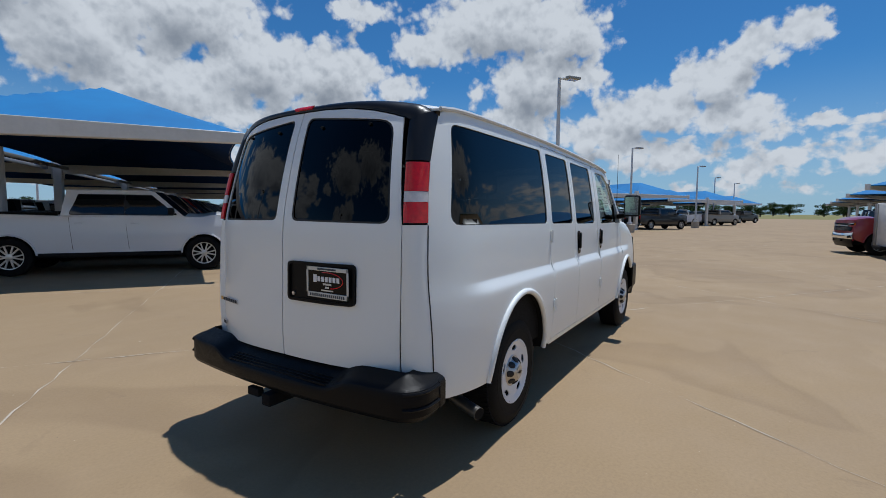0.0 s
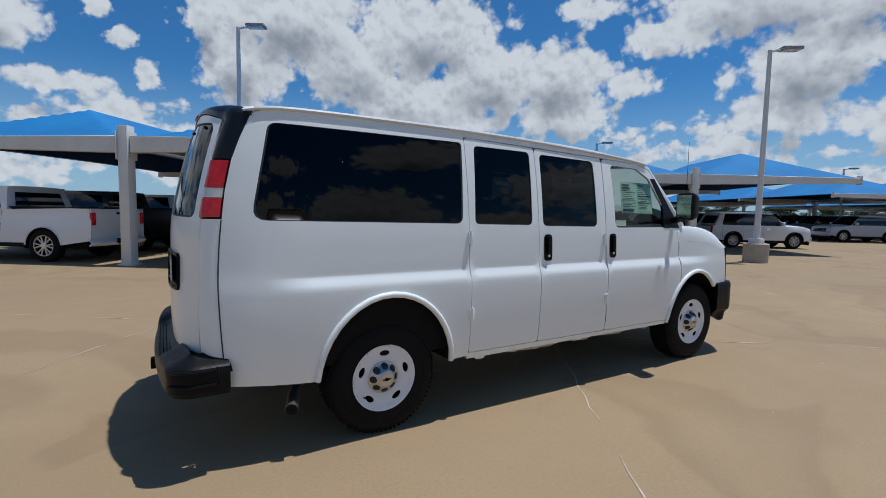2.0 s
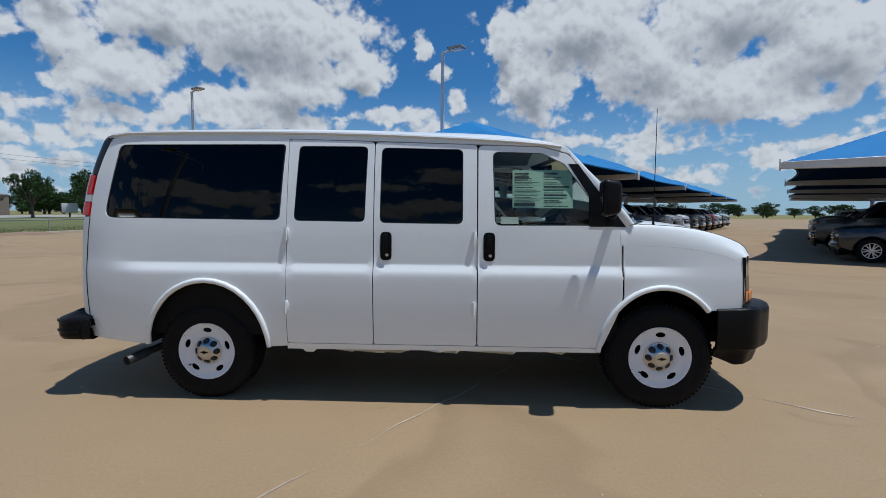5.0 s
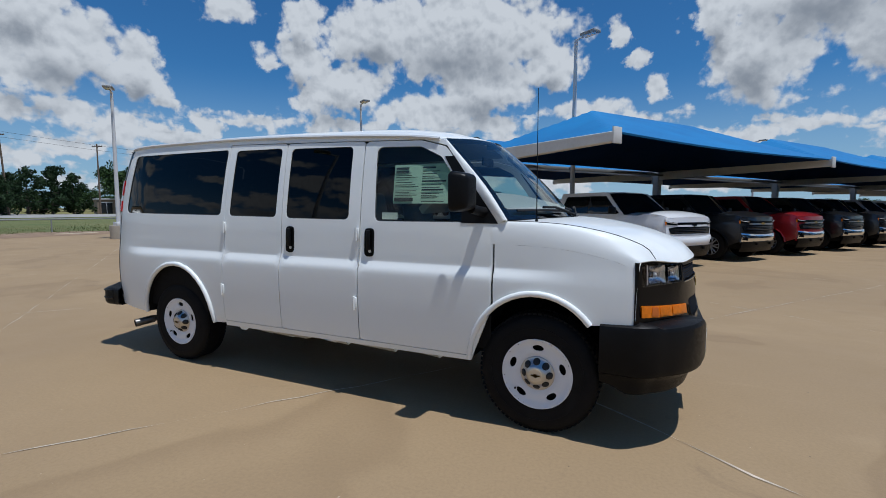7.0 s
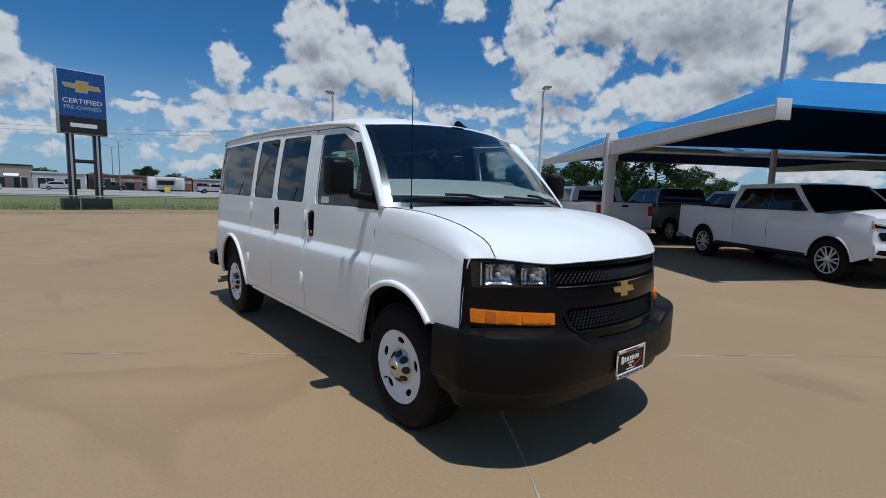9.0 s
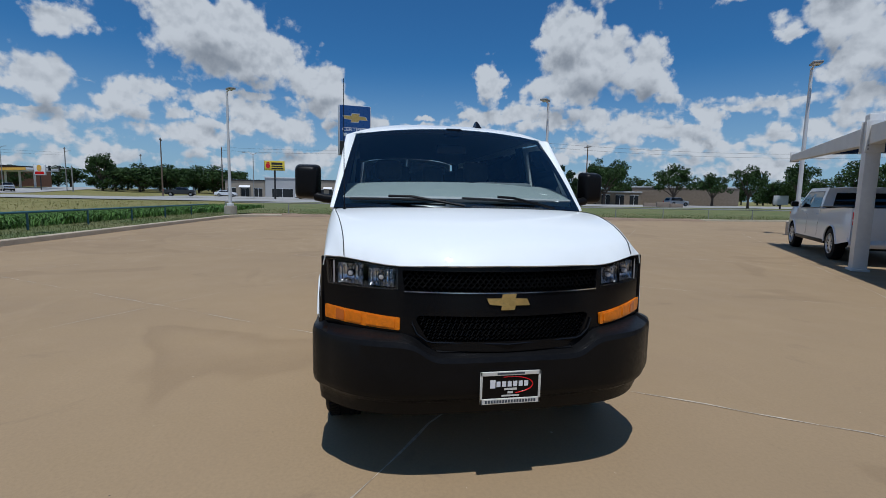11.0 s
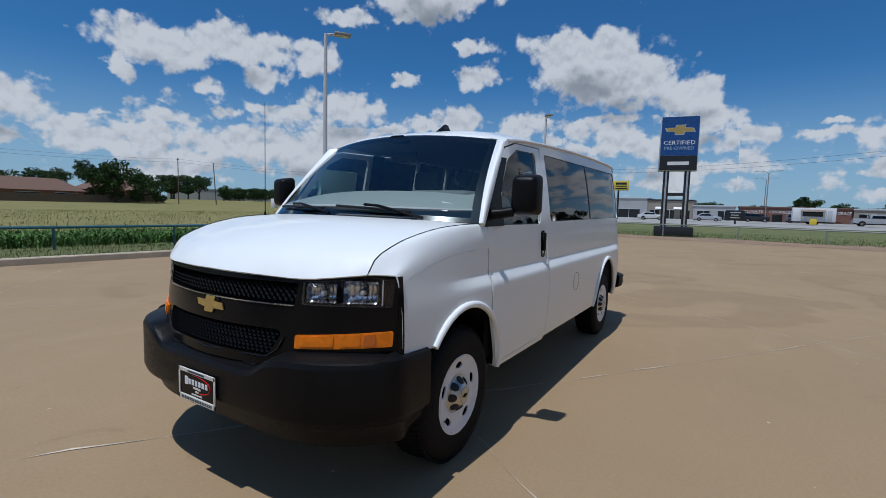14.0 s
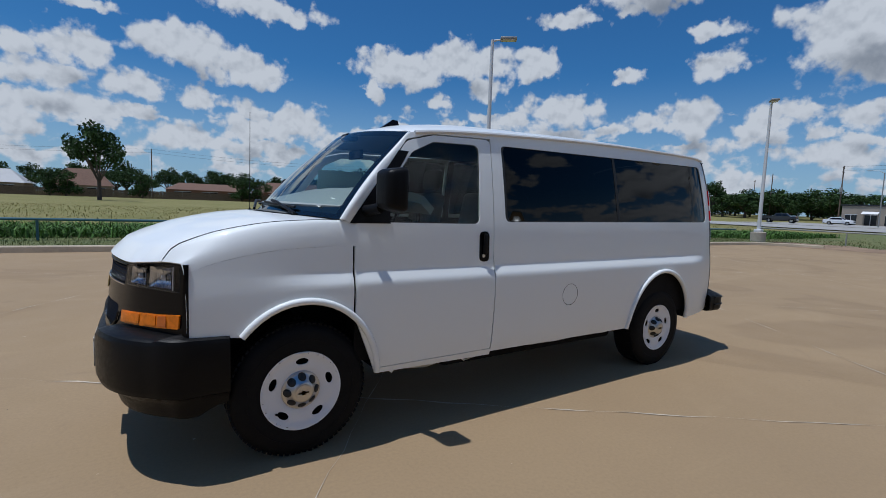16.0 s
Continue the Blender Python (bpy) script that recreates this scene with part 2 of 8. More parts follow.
def concrete_material():
    m = material("tan_concrete", (0.339, 0.249, 0.159), 0.85)
    n = Nodes(m.node_tree)
    b = m.node_tree.nodes["Principled BSDF"]
    where = n.add("ShaderNodeTexCoord").outputs["Object"]
    big, mid, fine = n.noise(where, 0.22, 5.0, 0.6), n.noise(where, 1.6, 5.0, 0.6), n.noise(where, 45.0, 3.0, 0.6)
    col = n.mix(n.span(big, 0.3, 0.7), (0.281, 0.191, 0.102), (0.355, 0.244, 0.129))
    col = n.mix(n.span(mid, 0.35, 0.75, 0.0, 0.45), col, (0.318, 0.225, 0.123))
    col = n.mix(n.span(fine, 0.35, 0.7, 0.0, 0.42), col, (0.228, 0.159, 0.089))
    # broad bleached sweeps, brown rings of dried water, dark drips
    sweep = n.noise(n.vec("MULTIPLY", where, (0.5, 1.7, 1.0)), 0.7, 5.0, 0.65, 0.8)
    col = n.mix(n.span(sweep, 0.56, 0.8, 0.0, 0.5), col, (0.398, 0.284, 0.161))
    ring = n.noise(where, 0.34, 3.0, 0.5, 0.6)
    col = n.mix(n.math("MULTIPLY", n.span(ring, 0.57, 0.60, 0.0, 0.42, True), n.span(ring, 0.60, 0.70, 1.0, 0.1, True)), col, (0.217, 0.143, 0.074))
    spots = n.span(n.noise(where, 0.9, 6.0, 0.7, 1.2), 0.62, 0.74, 0.0, 0.55)
    col = n.mix(spots, col, (0.191, 0.129, 0.074))
    # scattered small pale chips and dark grit
    for scale, low, tone in ((2.3, 0.030, (0.62, 0.54, 0.42)), (3.1, 0.022, (0.058, 0.048, 0.037)), (7.0, 0.035, (0.50, 0.40, 0.28))):
        cell = n.add("ShaderNodeTexVoronoi", Vector=n.vec("ADD", where, n.vec("SCALE", n.add("ShaderNodeTexNoise", Vector=where, Scale=30.0).outputs[1], 0.03)), Scale=scale)
        keep = n.span(n.add("ShaderNodeSeparateXYZ", Vector=cell.outputs[1]).outputs[0], 0.55, 0.56)
        chip = n.math("MULTIPLY", n.span(cell.outputs[0], low * 0.5, low, 0.85, 0.0), keep)
        col = n.mix(chip, col, tone)
    n.put(b.inputs["Base Color"], col)
    n.put(b.inputs["Roughness"], n.span(mid, 0.3, 0.7, 0.7, 0.92))
    n.put(b.inputs["Normal"], n.add("ShaderNodeBump", Strength=0.35, Distance=0.004, Height=n.noise(where, 120.0, 4.0, 0.7)).outputs[0])
    return m


def grass_material(name, a, b_, c, scale):
    m = material(name, a, 0.9)
    n = Nodes(m.node_tree)
    b = m.node_tree.nodes["Principled BSDF"]
    where = n.add("ShaderNodeTexCoord").outputs["Object"]
    col = n.mix(n.span(n.noise(where, scale, 5.0, 0.6), 0.35, 0.65), a, b_)
    col = n.mix(n.span(n.noise(where, scale * 30, 4.0, 0.7), 0.4, 0.75, 0.0, 0.7), col, c)
    n.put(b.inputs["Base Color"], col)
    n.put(b.inputs["Normal"], n.add("ShaderNodeBump", Strength=0.8, Distance=0.03, Height=n.noise(where, 25.0, 4.0, 0.7)).outputs[0])
    return m


M = {
    "white": material("white_paint", (0.815, 0.835, 0.82), 0.45, coat=0.55, spec=0.25),
    "black": material("black_grained_plastic", (0.0060, 0.0060, 0.0065), 0.36, spec=0.13, vary=0.25, scale=5, bump=0.2, bump_scale=420, dirt=0.006),
    "satin": material("satin_black_trim", (0.008, 0.008, 0.009), 0.30, spec=0.35),
    "gloss": material("gloss_black", (0.004, 0.004, 0.0045), 0.20, spec=0.16),
    "grille": material("satin_black_grille", (0.007, 0.007, 0.0075), 0.26, spec=0.34),
    "lamp_shell": material("dark_lamp_housing", (0.016, 0.017, 0.019), 0.22, spec=0.5),
    "mirror_cup": material("polished_reflector", (0.62, 0.64, 0.67), 0.16, metal=1.0),
    "amber_dark": material("dark_amber_bulb", (0.55, 0.12, 0.006), 0.2, coat=0.5),
    "dark": material("dark_underside", (0.006, 0.006, 0.0065), 0.85, spec=0.2, vary=0.4, scale=8),
    "rubber": material("tyre_rubber", (0.006, 0.006, 0.0065), 0.72, spec=0.16, vary=0.3, scale=14, bump=0.3, bump_scale=90, dirt=0.015),
    "rim": material("white_steel_wheel", (0.74, 0.75, 0.77), 0.35, coat=0.2),
    "chrome": material("chrome", (0.75, 0.75, 0.76), 0.12, metal=1.0),
    "chrome_cap": material("satin_chrome", (0.52, 0.51, 0.50), 0.32, metal=1.0),
    "champagne": material("champagne_disc", (0.58, 0.53, 0.44), 0.35, metal=0.5),
    "print": material("pale_print", (0.62, 0.60, 0.54), 0.5),
    "sign_white": material("white_sign_letters", (0.75, 0.75, 0.76), 0.5),
    "silver": material("brushed_silver", (0.62, 0.62, 0.63), 0.3, metal=0.9),
    "gold": material("gold_emblem", (0.62, 0.42, 0.14), 0.32, metal=0.75, vary=0.2, scale=30),
    "amber": material("amber_lens", (0.80, 0.20, 0.004), 0.16, coat=0.12, spec=0.3, vary=0.30, scale=25),
    "red": material("red_lens", (0.62, 0.008, 0.010), 0.10, coat=0.35, spec=0.35, vary=0.30, scale=35, bump=0.25, bump_scale=90),
    "lens": material("clear_lens", (0.62, 0.60, 0.60), 0.15, coat=0.7, vary=0.2, scale=30),
    "tint": glass_material("dark_tinted_glass", (0.010, 0.011, 0.012), 0.0, 1.30),
    "clear": glass_material("clear_glass", (0.72, 0.83, 0.82), 0.05),
    "door_glass": glass_material("lightly_tinted_glass", (0.60, 0.70, 0.66), 0.0, 1.40),
    "smoke": glass_material("lens_cover", (0.90, 0.90, 0.92), 0.0, 1.38),
    "interior": material("grey_interior_plastic", (0.13, 0.14, 0.14), 0.7, vary=0.12, scale=9, bump=0.2, bump_scale=300),
    "dash": material("pale_grey_dashboard", (0.27, 0.30, 0.295), 0.75, vary=0.08, scale=9, bump=0.2, bump_scale=300),
    "cloth": material("grey_seat_cloth", (0.10, 0.10, 0.105), 0.9, vary=0.2, scale=30, bump=0.3, bump_scale=500),
    "paper": material("white_paper", (0.80, 0.82, 0.78), 0.8, vary=0.03, scale=9),
    "green_paper": material("pale_green_paper", (0.62, 0.80, 0.66), 0.8),
    "ink": material("dark_print", (0.05, 0.06, 0.07), 0.8),
    "seal": material("black_rubber_seal", (0.012, 0.012, 0.012), 0.6),
    "concrete": concrete_material(),
    "joint": material("joint_sealant", (0.54, 0.46, 0.36), 0.9, vary=0.45, scale=3.0),
    "kerb": material("kerb_concrete", (0.46, 0.38, 0.28), 0.9, vary=0.2, scale=1.5, bump=0.4, bump_scale=60),
    "grey_concrete": material("grey_concrete", (0.42, 0.37, 0.30), 0.9, vary=0.2, scale=3, bump=0.4, bump_scale=60),
    "asphalt": material("asphalt", (0.075, 0.075, 0.078), 0.9, vary=0.3, scale=2, bump=0.5, bump_scale=90),
    "road": material("worn_road", (0.33, 0.32, 0.30), 0.9, vary=0.15, scale=0.6, bump=0.3, bump_scale=60),
    "field": grass_material("dry_grass", (0.17, 0.155, 0.035), (0.24, 0.20, 0.07), (0.11, 0.13, 0.03), 0.15),
    "verge": grass_material("green_verge", (0.095, 0.125, 0.030), (0.17, 0.16, 0.06), (0.06, 0.085, 0.02), 0.35),
    "dirt": material("red_brown_dirt", (0.26, 0.175, 0.11), 0.95, vary=0.3, scale=1.2, bump=0.6, bump_scale=20),
    "weed": material("weed_leaves", (0.075, 0.145, 0.03), 0.7, vary=0.45, scale=1.5),
    "leaf": material("tree_leaves", (0.045, 0.085, 0.022), 0.7, vary=0.45, scale=0.8),
    "cedar": material("cedar_leaves", (0.028, 0.052, 0.020), 0.8, vary=0.45, scale=0.8),
    "bark": material("bark", (0.09, 0.07, 0.055), 0.95, vary=0.35, scale=6, bump=0.8, bump_scale=20),
    "steel": material("white_painted_steel", (0.66, 0.65, 0.62), 0.45, vary=0.1, scale=1.5, dirt=0.15),
    "pole": material("pale_grey_pole", (0.62, 0.63, 0.64), 0.45, vary=0.08, scale=1.0, dirt=0.08),
    "pipe": material("dull_exhaust_steel", (0.20, 0.19, 0.18), 0.42, metal=0.85, vary=0.3, scale=12),
    "grey_steel": material("grey_steel", (0.30, 0.30, 0.29), 0.5, metal=0.3, vary=0.15, scale=2),
    "rail": material("blue_green_rail", (0.035, 0.115, 0.15), 0.45, vary=0.2, scale=3),
    "wood": material("weathered_wood", (0.16, 0.115, 0.08), 0.9, vary=0.35, scale=4, bump=0.5, bump_scale=30),
}


def fabric_material():
    """Blue shade cloth: lets a little daylight through."""
    m = bpy.data.materials.new("blue_shade_cloth")
    m.use_nodes = True
    n = Nodes(m.node_tree)
    b = m.node_tree.nodes["Principled BSDF"]
    where = n.add("ShaderNodeTexCoord").outputs["Object"]
    col = n.mix(n.span(n.noise(where, 0.6, 4.0), 0.3, 0.7), (0.002, 0.135, 0.36), (0.004, 0.185, 0.45))
    n.put(b.inputs["Base Color"], col)
    b.inputs["Roughness"].default_value = 0.8
    back = n.add("ShaderNodeBsdfTranslucent", Color=(0.004, 0.035, 0.16, 1))
    mix = n.add("ShaderNodeMixShader", Fac=0.03, i1=b.outputs[0], i2=back.outputs[0])
    n.put(m.node_tree.nodes["Material Output"].inputs[0], mix.outputs[0])
    return m


M["cloth_blue"] = fabric_material()
# Same blue cloth seen from below, its shade put into a darker navy
M["cloth_shaded_side"] = material("blue_cloth_underside_shade", (0.004, 0.026, 0.095), 0.9, spec=0.1, vary=0.2, scale=0.8)


# ---- mesh helpers ----
def smooth_mesh(me, angle=38):
    me.polygons.foreach_set("use_smooth", [True] * len(me.polygons))
    me.set_sharp_from_angle(angle=radians(angle))


def part(name, bm, mat, parent=None, label="", angle=38):
    """One mesh object from a bmesh, under a thing or a part."""
    me = bpy.data.meshes.new(name)
    bm.to_mesh(me)
    bm.free()
    smooth_mesh(me, angle)
    me.materials.append(M[mat] if isinstance(mat, str) else mat)
    ob = new(name, me)
    if parent is not None:
        ob.parent = parent
    if label:
        ob["label"] = label
    return ob


def thing(name, m, label, category, group="", kind=""):
    ob = new(name)
    ob.matrix_world = m
    return tagged(ob, label, category, group, kind)


def box(x0, x1, y0, y1, z0, z1, bevel=0.0, seg=2, bm=None):
    b = bmesh.new()
    bmesh.ops.create_cube(b, size=1, matrix=Matrix.LocRotScale(((x0 + x1) / 2, (y0 + y1) / 2, (z0 + z1) / 2), None, (abs(x1 - x0), abs(y1 - y0), abs(z1 - z0))))
    if bevel:
        bmesh.ops.bevel(b, geom=list(b.edges), offset=bevel, segments=seg, affect="EDGES", profile=0.5)
    return merge(bm, b)


def merge(bm, other):
    if bm is None:
        return other
    me = bpy.data.meshes.new("scrap")
    other.to_mesh(me)
    other.free()
    bm.from_mesh(me)
    bpy.data.meshes.remove(me)
    return bm


def rod(p0, p1, r0, r1=None, n=12, bm=None, caps=True):
    p0, p1 = Vector(p0), Vector(p1)
    b = bmesh.new()
    way = p1 - p0
    m = Matrix.Translation((p0 + p1) / 2) @ way.to_track_quat("Z", "Y").to_matrix().to_4x4()
    bmesh.ops.create_cone(b, cap_ends=caps, segments=n, radius1=r0, radius2=r0 if r1 is None else r1, depth=way.length, matrix=m)
    return merge(bm, b)


def tube(points, r, n=8, bm=None, close=False):
    """A round bar along points."""
    pts = [Vector(p) for p in points]
    b = bmesh.new()
    rings = []
    for i, p in enumerate(pts):
        a, c = (pts[i - 1] if i or close else p), (pts[(i + 1) % len(pts)] if i + 1 < len(pts) or close else p)
        q = (c - a).normalized().to_track_quat("Z", "Y")
        rings.append([b.verts.new(p + q @ Vector((r * math.cos(2 * math.pi * k / n), r * math.sin(2 * math.pi * k / n), 0))) for k in range(n)])
    pairs = list(zip(rings, rings[1:])) + ([(rings[-1], rings[0])] if close else [])
    for a, c in pairs:
        for k in range(n):
            b.faces.new((a[k], a[(k + 1) % n], c[(k + 1) % n], c[k]))
    if not close:
        b.faces.new(rings[0][::-1]), b.faces.new(rings[-1])
    return merge(bm, b)


def lathe(profile, n=40, bm=None):
    """Turns (radius, y) pairs about the y axis."""
    b = bmesh.new()
    rings = []
    for r, y in profile:
        rings.append([b.verts.new((r * math.cos(2 * math.pi * k / n), y, r * math.sin(2 * math.pi * k / n))) for k in range(n)] if r > 1e-5 else [b.verts.new((0, y, 0))])
    for a, c in zip(rings, rings[1:]):
        for k in range(n):
            k2 = (k + 1) % n
            f = [a[k % len(a)], a[k2 % len(a)], c[k2 % len(c)], c[k % len(c)]]
            f = [v for i, v in enumerate(f) if v not in f[:i]]
            if len(f) > 2:
                b.faces.new(f)
    bmesh.ops.recalc_face_normals(b, faces=b.faces)
    return merge(bm, b)


def patch(fn, nu, nv, bm=None, thick=0.0, flip=False):
    """A grid surface of fn(u, v), u and v from 0 to 1, given thickness along its back."""
    b = bmesh.new()
    vs = [[b.verts.new(fn(i / nu, j / nv)) for j in range(nv + 1)] for i in range(nu + 1)]
    for i in range(nu):
        for j in range(nv):
            f = [vs[i][j], vs[i + 1][j], vs[i + 1][j + 1], vs[i][j + 1]]
            b.faces.new(f[::-1] if flip else f)
    if thick:
        back_sheet(b, thick)
    return merge(bm, b)


def back_sheet(b, thick):
    """Gives an open sheet a back and rims."""
    b.normal_update()
    front, rim = list(b.faces), [e for e in b.edges if e.is_boundary]
    twin = {v: b.verts.new(v.co - v.normal * thick) for v in list(b.verts)}
    for f in front:
        b.faces.new([twin[v] for v in reversed(f.verts)])
    for e in rim:
        loop = e.link_loops[0]
        a, c = loop.vert, loop.link_loop_next.vert
        b.faces.new((c, a, twin[a], twin[c]))


def rounded(points, radius, seg=4):
    """A closed outline with rounded corners; radius one number or one for each corner."""
    out, n = [], len(points)
    for i, p in enumerate(points):
        r = radius[i] if isinstance(radius, (list, tuple)) else radius
        p, a, c = Vector(p), Vector(points[i - 1]), Vector(points[(i + 1) % n])
        if r <= 0:
            out.append(p)
            continue
        u, w = (a - p).normalized(), (c - p).normalized()
        ang = math.acos(max(-1, min(1, u.dot(w))))
        d = min(r / math.tan(ang / 2), (a - p).length * 0.48, (c - p).length * 0.48)
        s, e = p + u * d, p + w * d
        for k in range(seg + 1):
            t = k / seg
            out.append((1 - t) ** 2 * s + 2 * t * (1 - t) * p + t * t * e)
    return out


def cut_long(loop, step):
    out = []
    for i, p in enumerate(loop):
        q = loop[(i + 1) % len(loop)]
        k = max(1, int((q - p).length / step))
        out += [p.lerp(q, j / k) for j in range(k)]
    return out


def inside(p, loop):
    hit, n = False, len(loop)
    for i in range(n):
        a, c = loop[i], loop[i - 1]
        if (a[1] > p[1]) != (c[1] > p[1]) and p[0] < (c[0] - a[0]) * (p[1] - a[1]) / (c[1] - a[1]) + a[0]:
            hit = not hit
    return hit


def sheet(outline, holes, fn, step=0.06, thick=0.012, flip=False, bm=None, rows=()):
    """A panel: a flat outline with holes, filled finely and laid on the surface fn(a, b)."""
    loops = [cut_long([Vector(p) for p in l], step) for l in [outline, *holes]]
    pts, edges = [], []
    for l in loops:
        k = len(pts)
        pts += l
        edges += [(k + i, k + (i + 1) % len(l)) for i in range(len(l))]
    lo = [min(p[i] for p in loops[0]) for i in (0, 1)]
    hi = [max(p[i] for p in loops[0]) for i in (0, 1)]
    ring = np.array([tuple(p) for p in pts])
    for i in range(1, int((hi[0] - lo[0]) / step) + 1):
        for j in range(1, int((hi[1] - lo[1]) / step) + 1):
            p = Vector((lo[0] + i * step, lo[1] + j * step))
            if inside(p, loops[0]) and not any(inside(p, h) for h in loops[1:]) and np.min(np.abs(ring - np.array(p)).sum(1)) > step * 0.5:
                pts.append(p)
    for z in rows:
        for i in range(1, int((hi[0] - lo[0]) / step) + 1):
            p = Vector((lo[0] + i * step, z))
            if inside(p, loops[0]) and not any(inside(p, h) for h in loops[1:]) and np.min(np.abs(ring - np.array(p)).sum(1)) > 0.012:
                pts.append(p)
    vs, _, fs, *_ = geometry.delaunay_2d_cdt(pts, edges, [], 0, 1e-6)
    b = bmesh.new()
    bv = [b.verts.new(fn(v[0], v[1])) for v in vs]
    for f in fs:
        mid = sum((vs[i] for i in f), Vector((0, 0))) / len(f)
        if inside(mid, loops[0]) and not any(inside(mid, h) for h in loops[1:]):
            b.faces.new([bv[i] for i in (reversed(f) if flip else f)])
    bmesh.ops.delete(b, geom=[v for v in b.verts if not v.link_faces], context="VERTS")
    if thick:
        back_sheet(b, thick)
    return merge(bm, b)


def ramp(x, table):
    """Smooth value of x in a table of (x, value)."""
    if x <= table[0][0]:
        return table[0][1]
    for i in range(len(table) - 1):
        (a, p), (c, q) = table[i], table[i + 1]
        if x <= c:
            m0 = (q - p) / (c - a) if i == 0 else (q - table[i - 1][1]) / (c - table[i - 1][0])
            m1 = (q - p) / (c - a) if i + 2 >= len(table) else (table[i + 2][1] - p) / (table[i + 2][0] - a)
            t, h = (x - a) / (c - a), c - a
            return (2 * t**3 - 3 * t**2 + 1) * p + (t**3 - 2 * t**2 + t) * h * m0 + (3 * t**2 - 2 * t**3) * q + (t**3 - t**2) * h * m1
    return table[-1][1]


def lettering(text, size, depth, mat, parent, m, name="lettering", width=0.0, label=""):
    """Raised letters in Blender's own font, as a mesh."""
    cu = bpy.data.curves.new(name, "FONT")
    cu.body, cu.size, cu.extrude, cu.align_x, cu.align_y, cu.resolution_u = text, size, depth, "CENTER", "CENTER", 2
    ob = bpy.data.objects.new(name, cu)
    me = bpy.data.meshes.new_from_object(ob)
    bpy.data.objects.remove(ob)
    bpy.data.curves.remove(cu)
    me.name = name
    if width:
        xs = [v.co.x for v in me.vertices]
        me.transform(Matrix.Diagonal((width / (max(xs) - min(xs)), 1, 1, 1)))
    me.transform(m)
    me.materials.append(M[mat])
    ob = new(name, me)
    ob.parent = parent
    if label:
        ob["label"] = label
    return ob


# ---- the van ----
WHEEL_R, AXLE_R, AXLE_F = 0.385, -1.432, 1.975
FRONT_NODE = [(0.40, 0.945), (0.5, 0.968), (0.75, 0.985), (0.90, 0.988), (0.955, 0.9872), (0.985, 0.9845), (1.005, 0.978), (1.050, 0.9535), (1.060, 0.9510), (1.075, 0.9505), (1.12, 0.9495), (1.37, 0.935), (1.70, 0.890), (1.95, 0.842), (2.06, 0.815)]

CREASE = (0.90, 0.93, 0.955, 0.972, 0.985, 0.995, 1.005, 1.02, 1.035, 1.050, 1.056, 1.062, 1.075, 1.10)
PLAIN_NODE = [(0.40, 0.945), (0.5, 0.966), (0.75, 0.980), (0.95, 0.974), (1.10, 0.958), (1.37, 0.935), (1.70, 0.890), (1.95, 0.842), (2.06, 0.815)]


def side_y(x, z):
    """Half width of the body's side."""
    w = ramp(z, FRONT_NODE)
    # the crease dies away towards the nose and the tail
    fade = min(1.0, max(0.0, (x - 1.75) / 0.55) + max(0.0, (-1.85 - x) / 0.35))
    if fade > 0:
        w += (ramp(z, PLAIN_NODE) - w) * fade * fade * (3 - 2 * fade)
    w -= 0.030 * max(0.0, (x - 1.5) / 1.05) ** 2
    w -= 0.09 * max(0.0, (-1.9 - x) / 0.5) ** 2.2
    w -= 0.05 * max(0.0, (x - 0.9) / 1.0) ** 2 * max(0.0, min(1.0, (z - 1.2) / 0.5))
    return w


GUTTER = [(-2.30, 2.000), (-2.1, 2.032), (-1.2, 2.040), (-0.4, 2.028), (0.4, 1.995), (0.9, 1.965), (1.20, 1.935), (1.30, 1.915)]


def right(x, z):
    return Vector((x, -side_y(x, z), z))


def left(x, z):
    return Vector((x, side_y(x, z), z))


def arch(cx, r, up, z0, z1, n=18):
    """Points of a wheel opening from its rear foot over the top to its front foot."""
    a0, a1 = math.asin((z0 - 0.40) / up), math.asin((z1 - 0.40) / up)
    return [(cx - r * math.cos(a0 + (math.pi - a0 - a1) * k / n), 0.40 + up * math.sin(a0 + (math.pi - a0 - a1) * k / n)) for k in range(n + 1)]


REAR_ARCH = arch(-1.405, 0.470, 0.525, 0.43, 0.42)
FRONT_ARCH = arch(1.965, 0.445, 0.510, 0.43, 0.74)
WIN_A = rounded([(-2.228, 1.388), (-2.120, 1.947), (-0.815, 1.948), (-0.845, 1.375)], [0.07, 0.06, 0.03, 0.05])
WIN_B = rounded([(-0.740, 1.372), (-0.712, 1.935), (-0.190, 1.93), (-0.205, 1.366)], 0.04)
WIN_C = rounded([(-0.095, 1.360), (-0.088, 1.922), (0.520, 1.908), (0.522, 1.354)], 0.045)
WIN_D = rounded([(0.755, 1.346), (0.735, 1.892), (1.10, 1.880), (1.265, 1.80), (1.555, 1.40), (1.555, 1.350)], [0.05, 0.05, 0.08, 0.08, 0.03, 0.02])
WIN_L = rounded([(-2.228, 1.388), (-2.120, 1.947), (0.535, 1.908), (0.522, 1.362)], [0.07, 0.06, 0.04, 0.05])


def rear_end(z):
    """Where the side turns into the rear corner."""
    return ramp(z, [(0.45, -2.365), (1.0, -2.395), (1.40, -2.37), (1.72, -2.315), (2.0, -2.20), (2.1, -2.15)])


def gutter(x):
    return ramp(x, GUTTER)


def seam_y(x):
    """The hood's edge."""
    return ramp(x, [(1.75, 0.905), (2.0, 0.885), (2.3, 0.850), (2.5, 0.826), (2.645, 0.813)])


def nose_x(y):
    return 2.885 - 0.314 * y * y - 0.2 * max(0.0, abs(y) - 0.6) ** 1.2


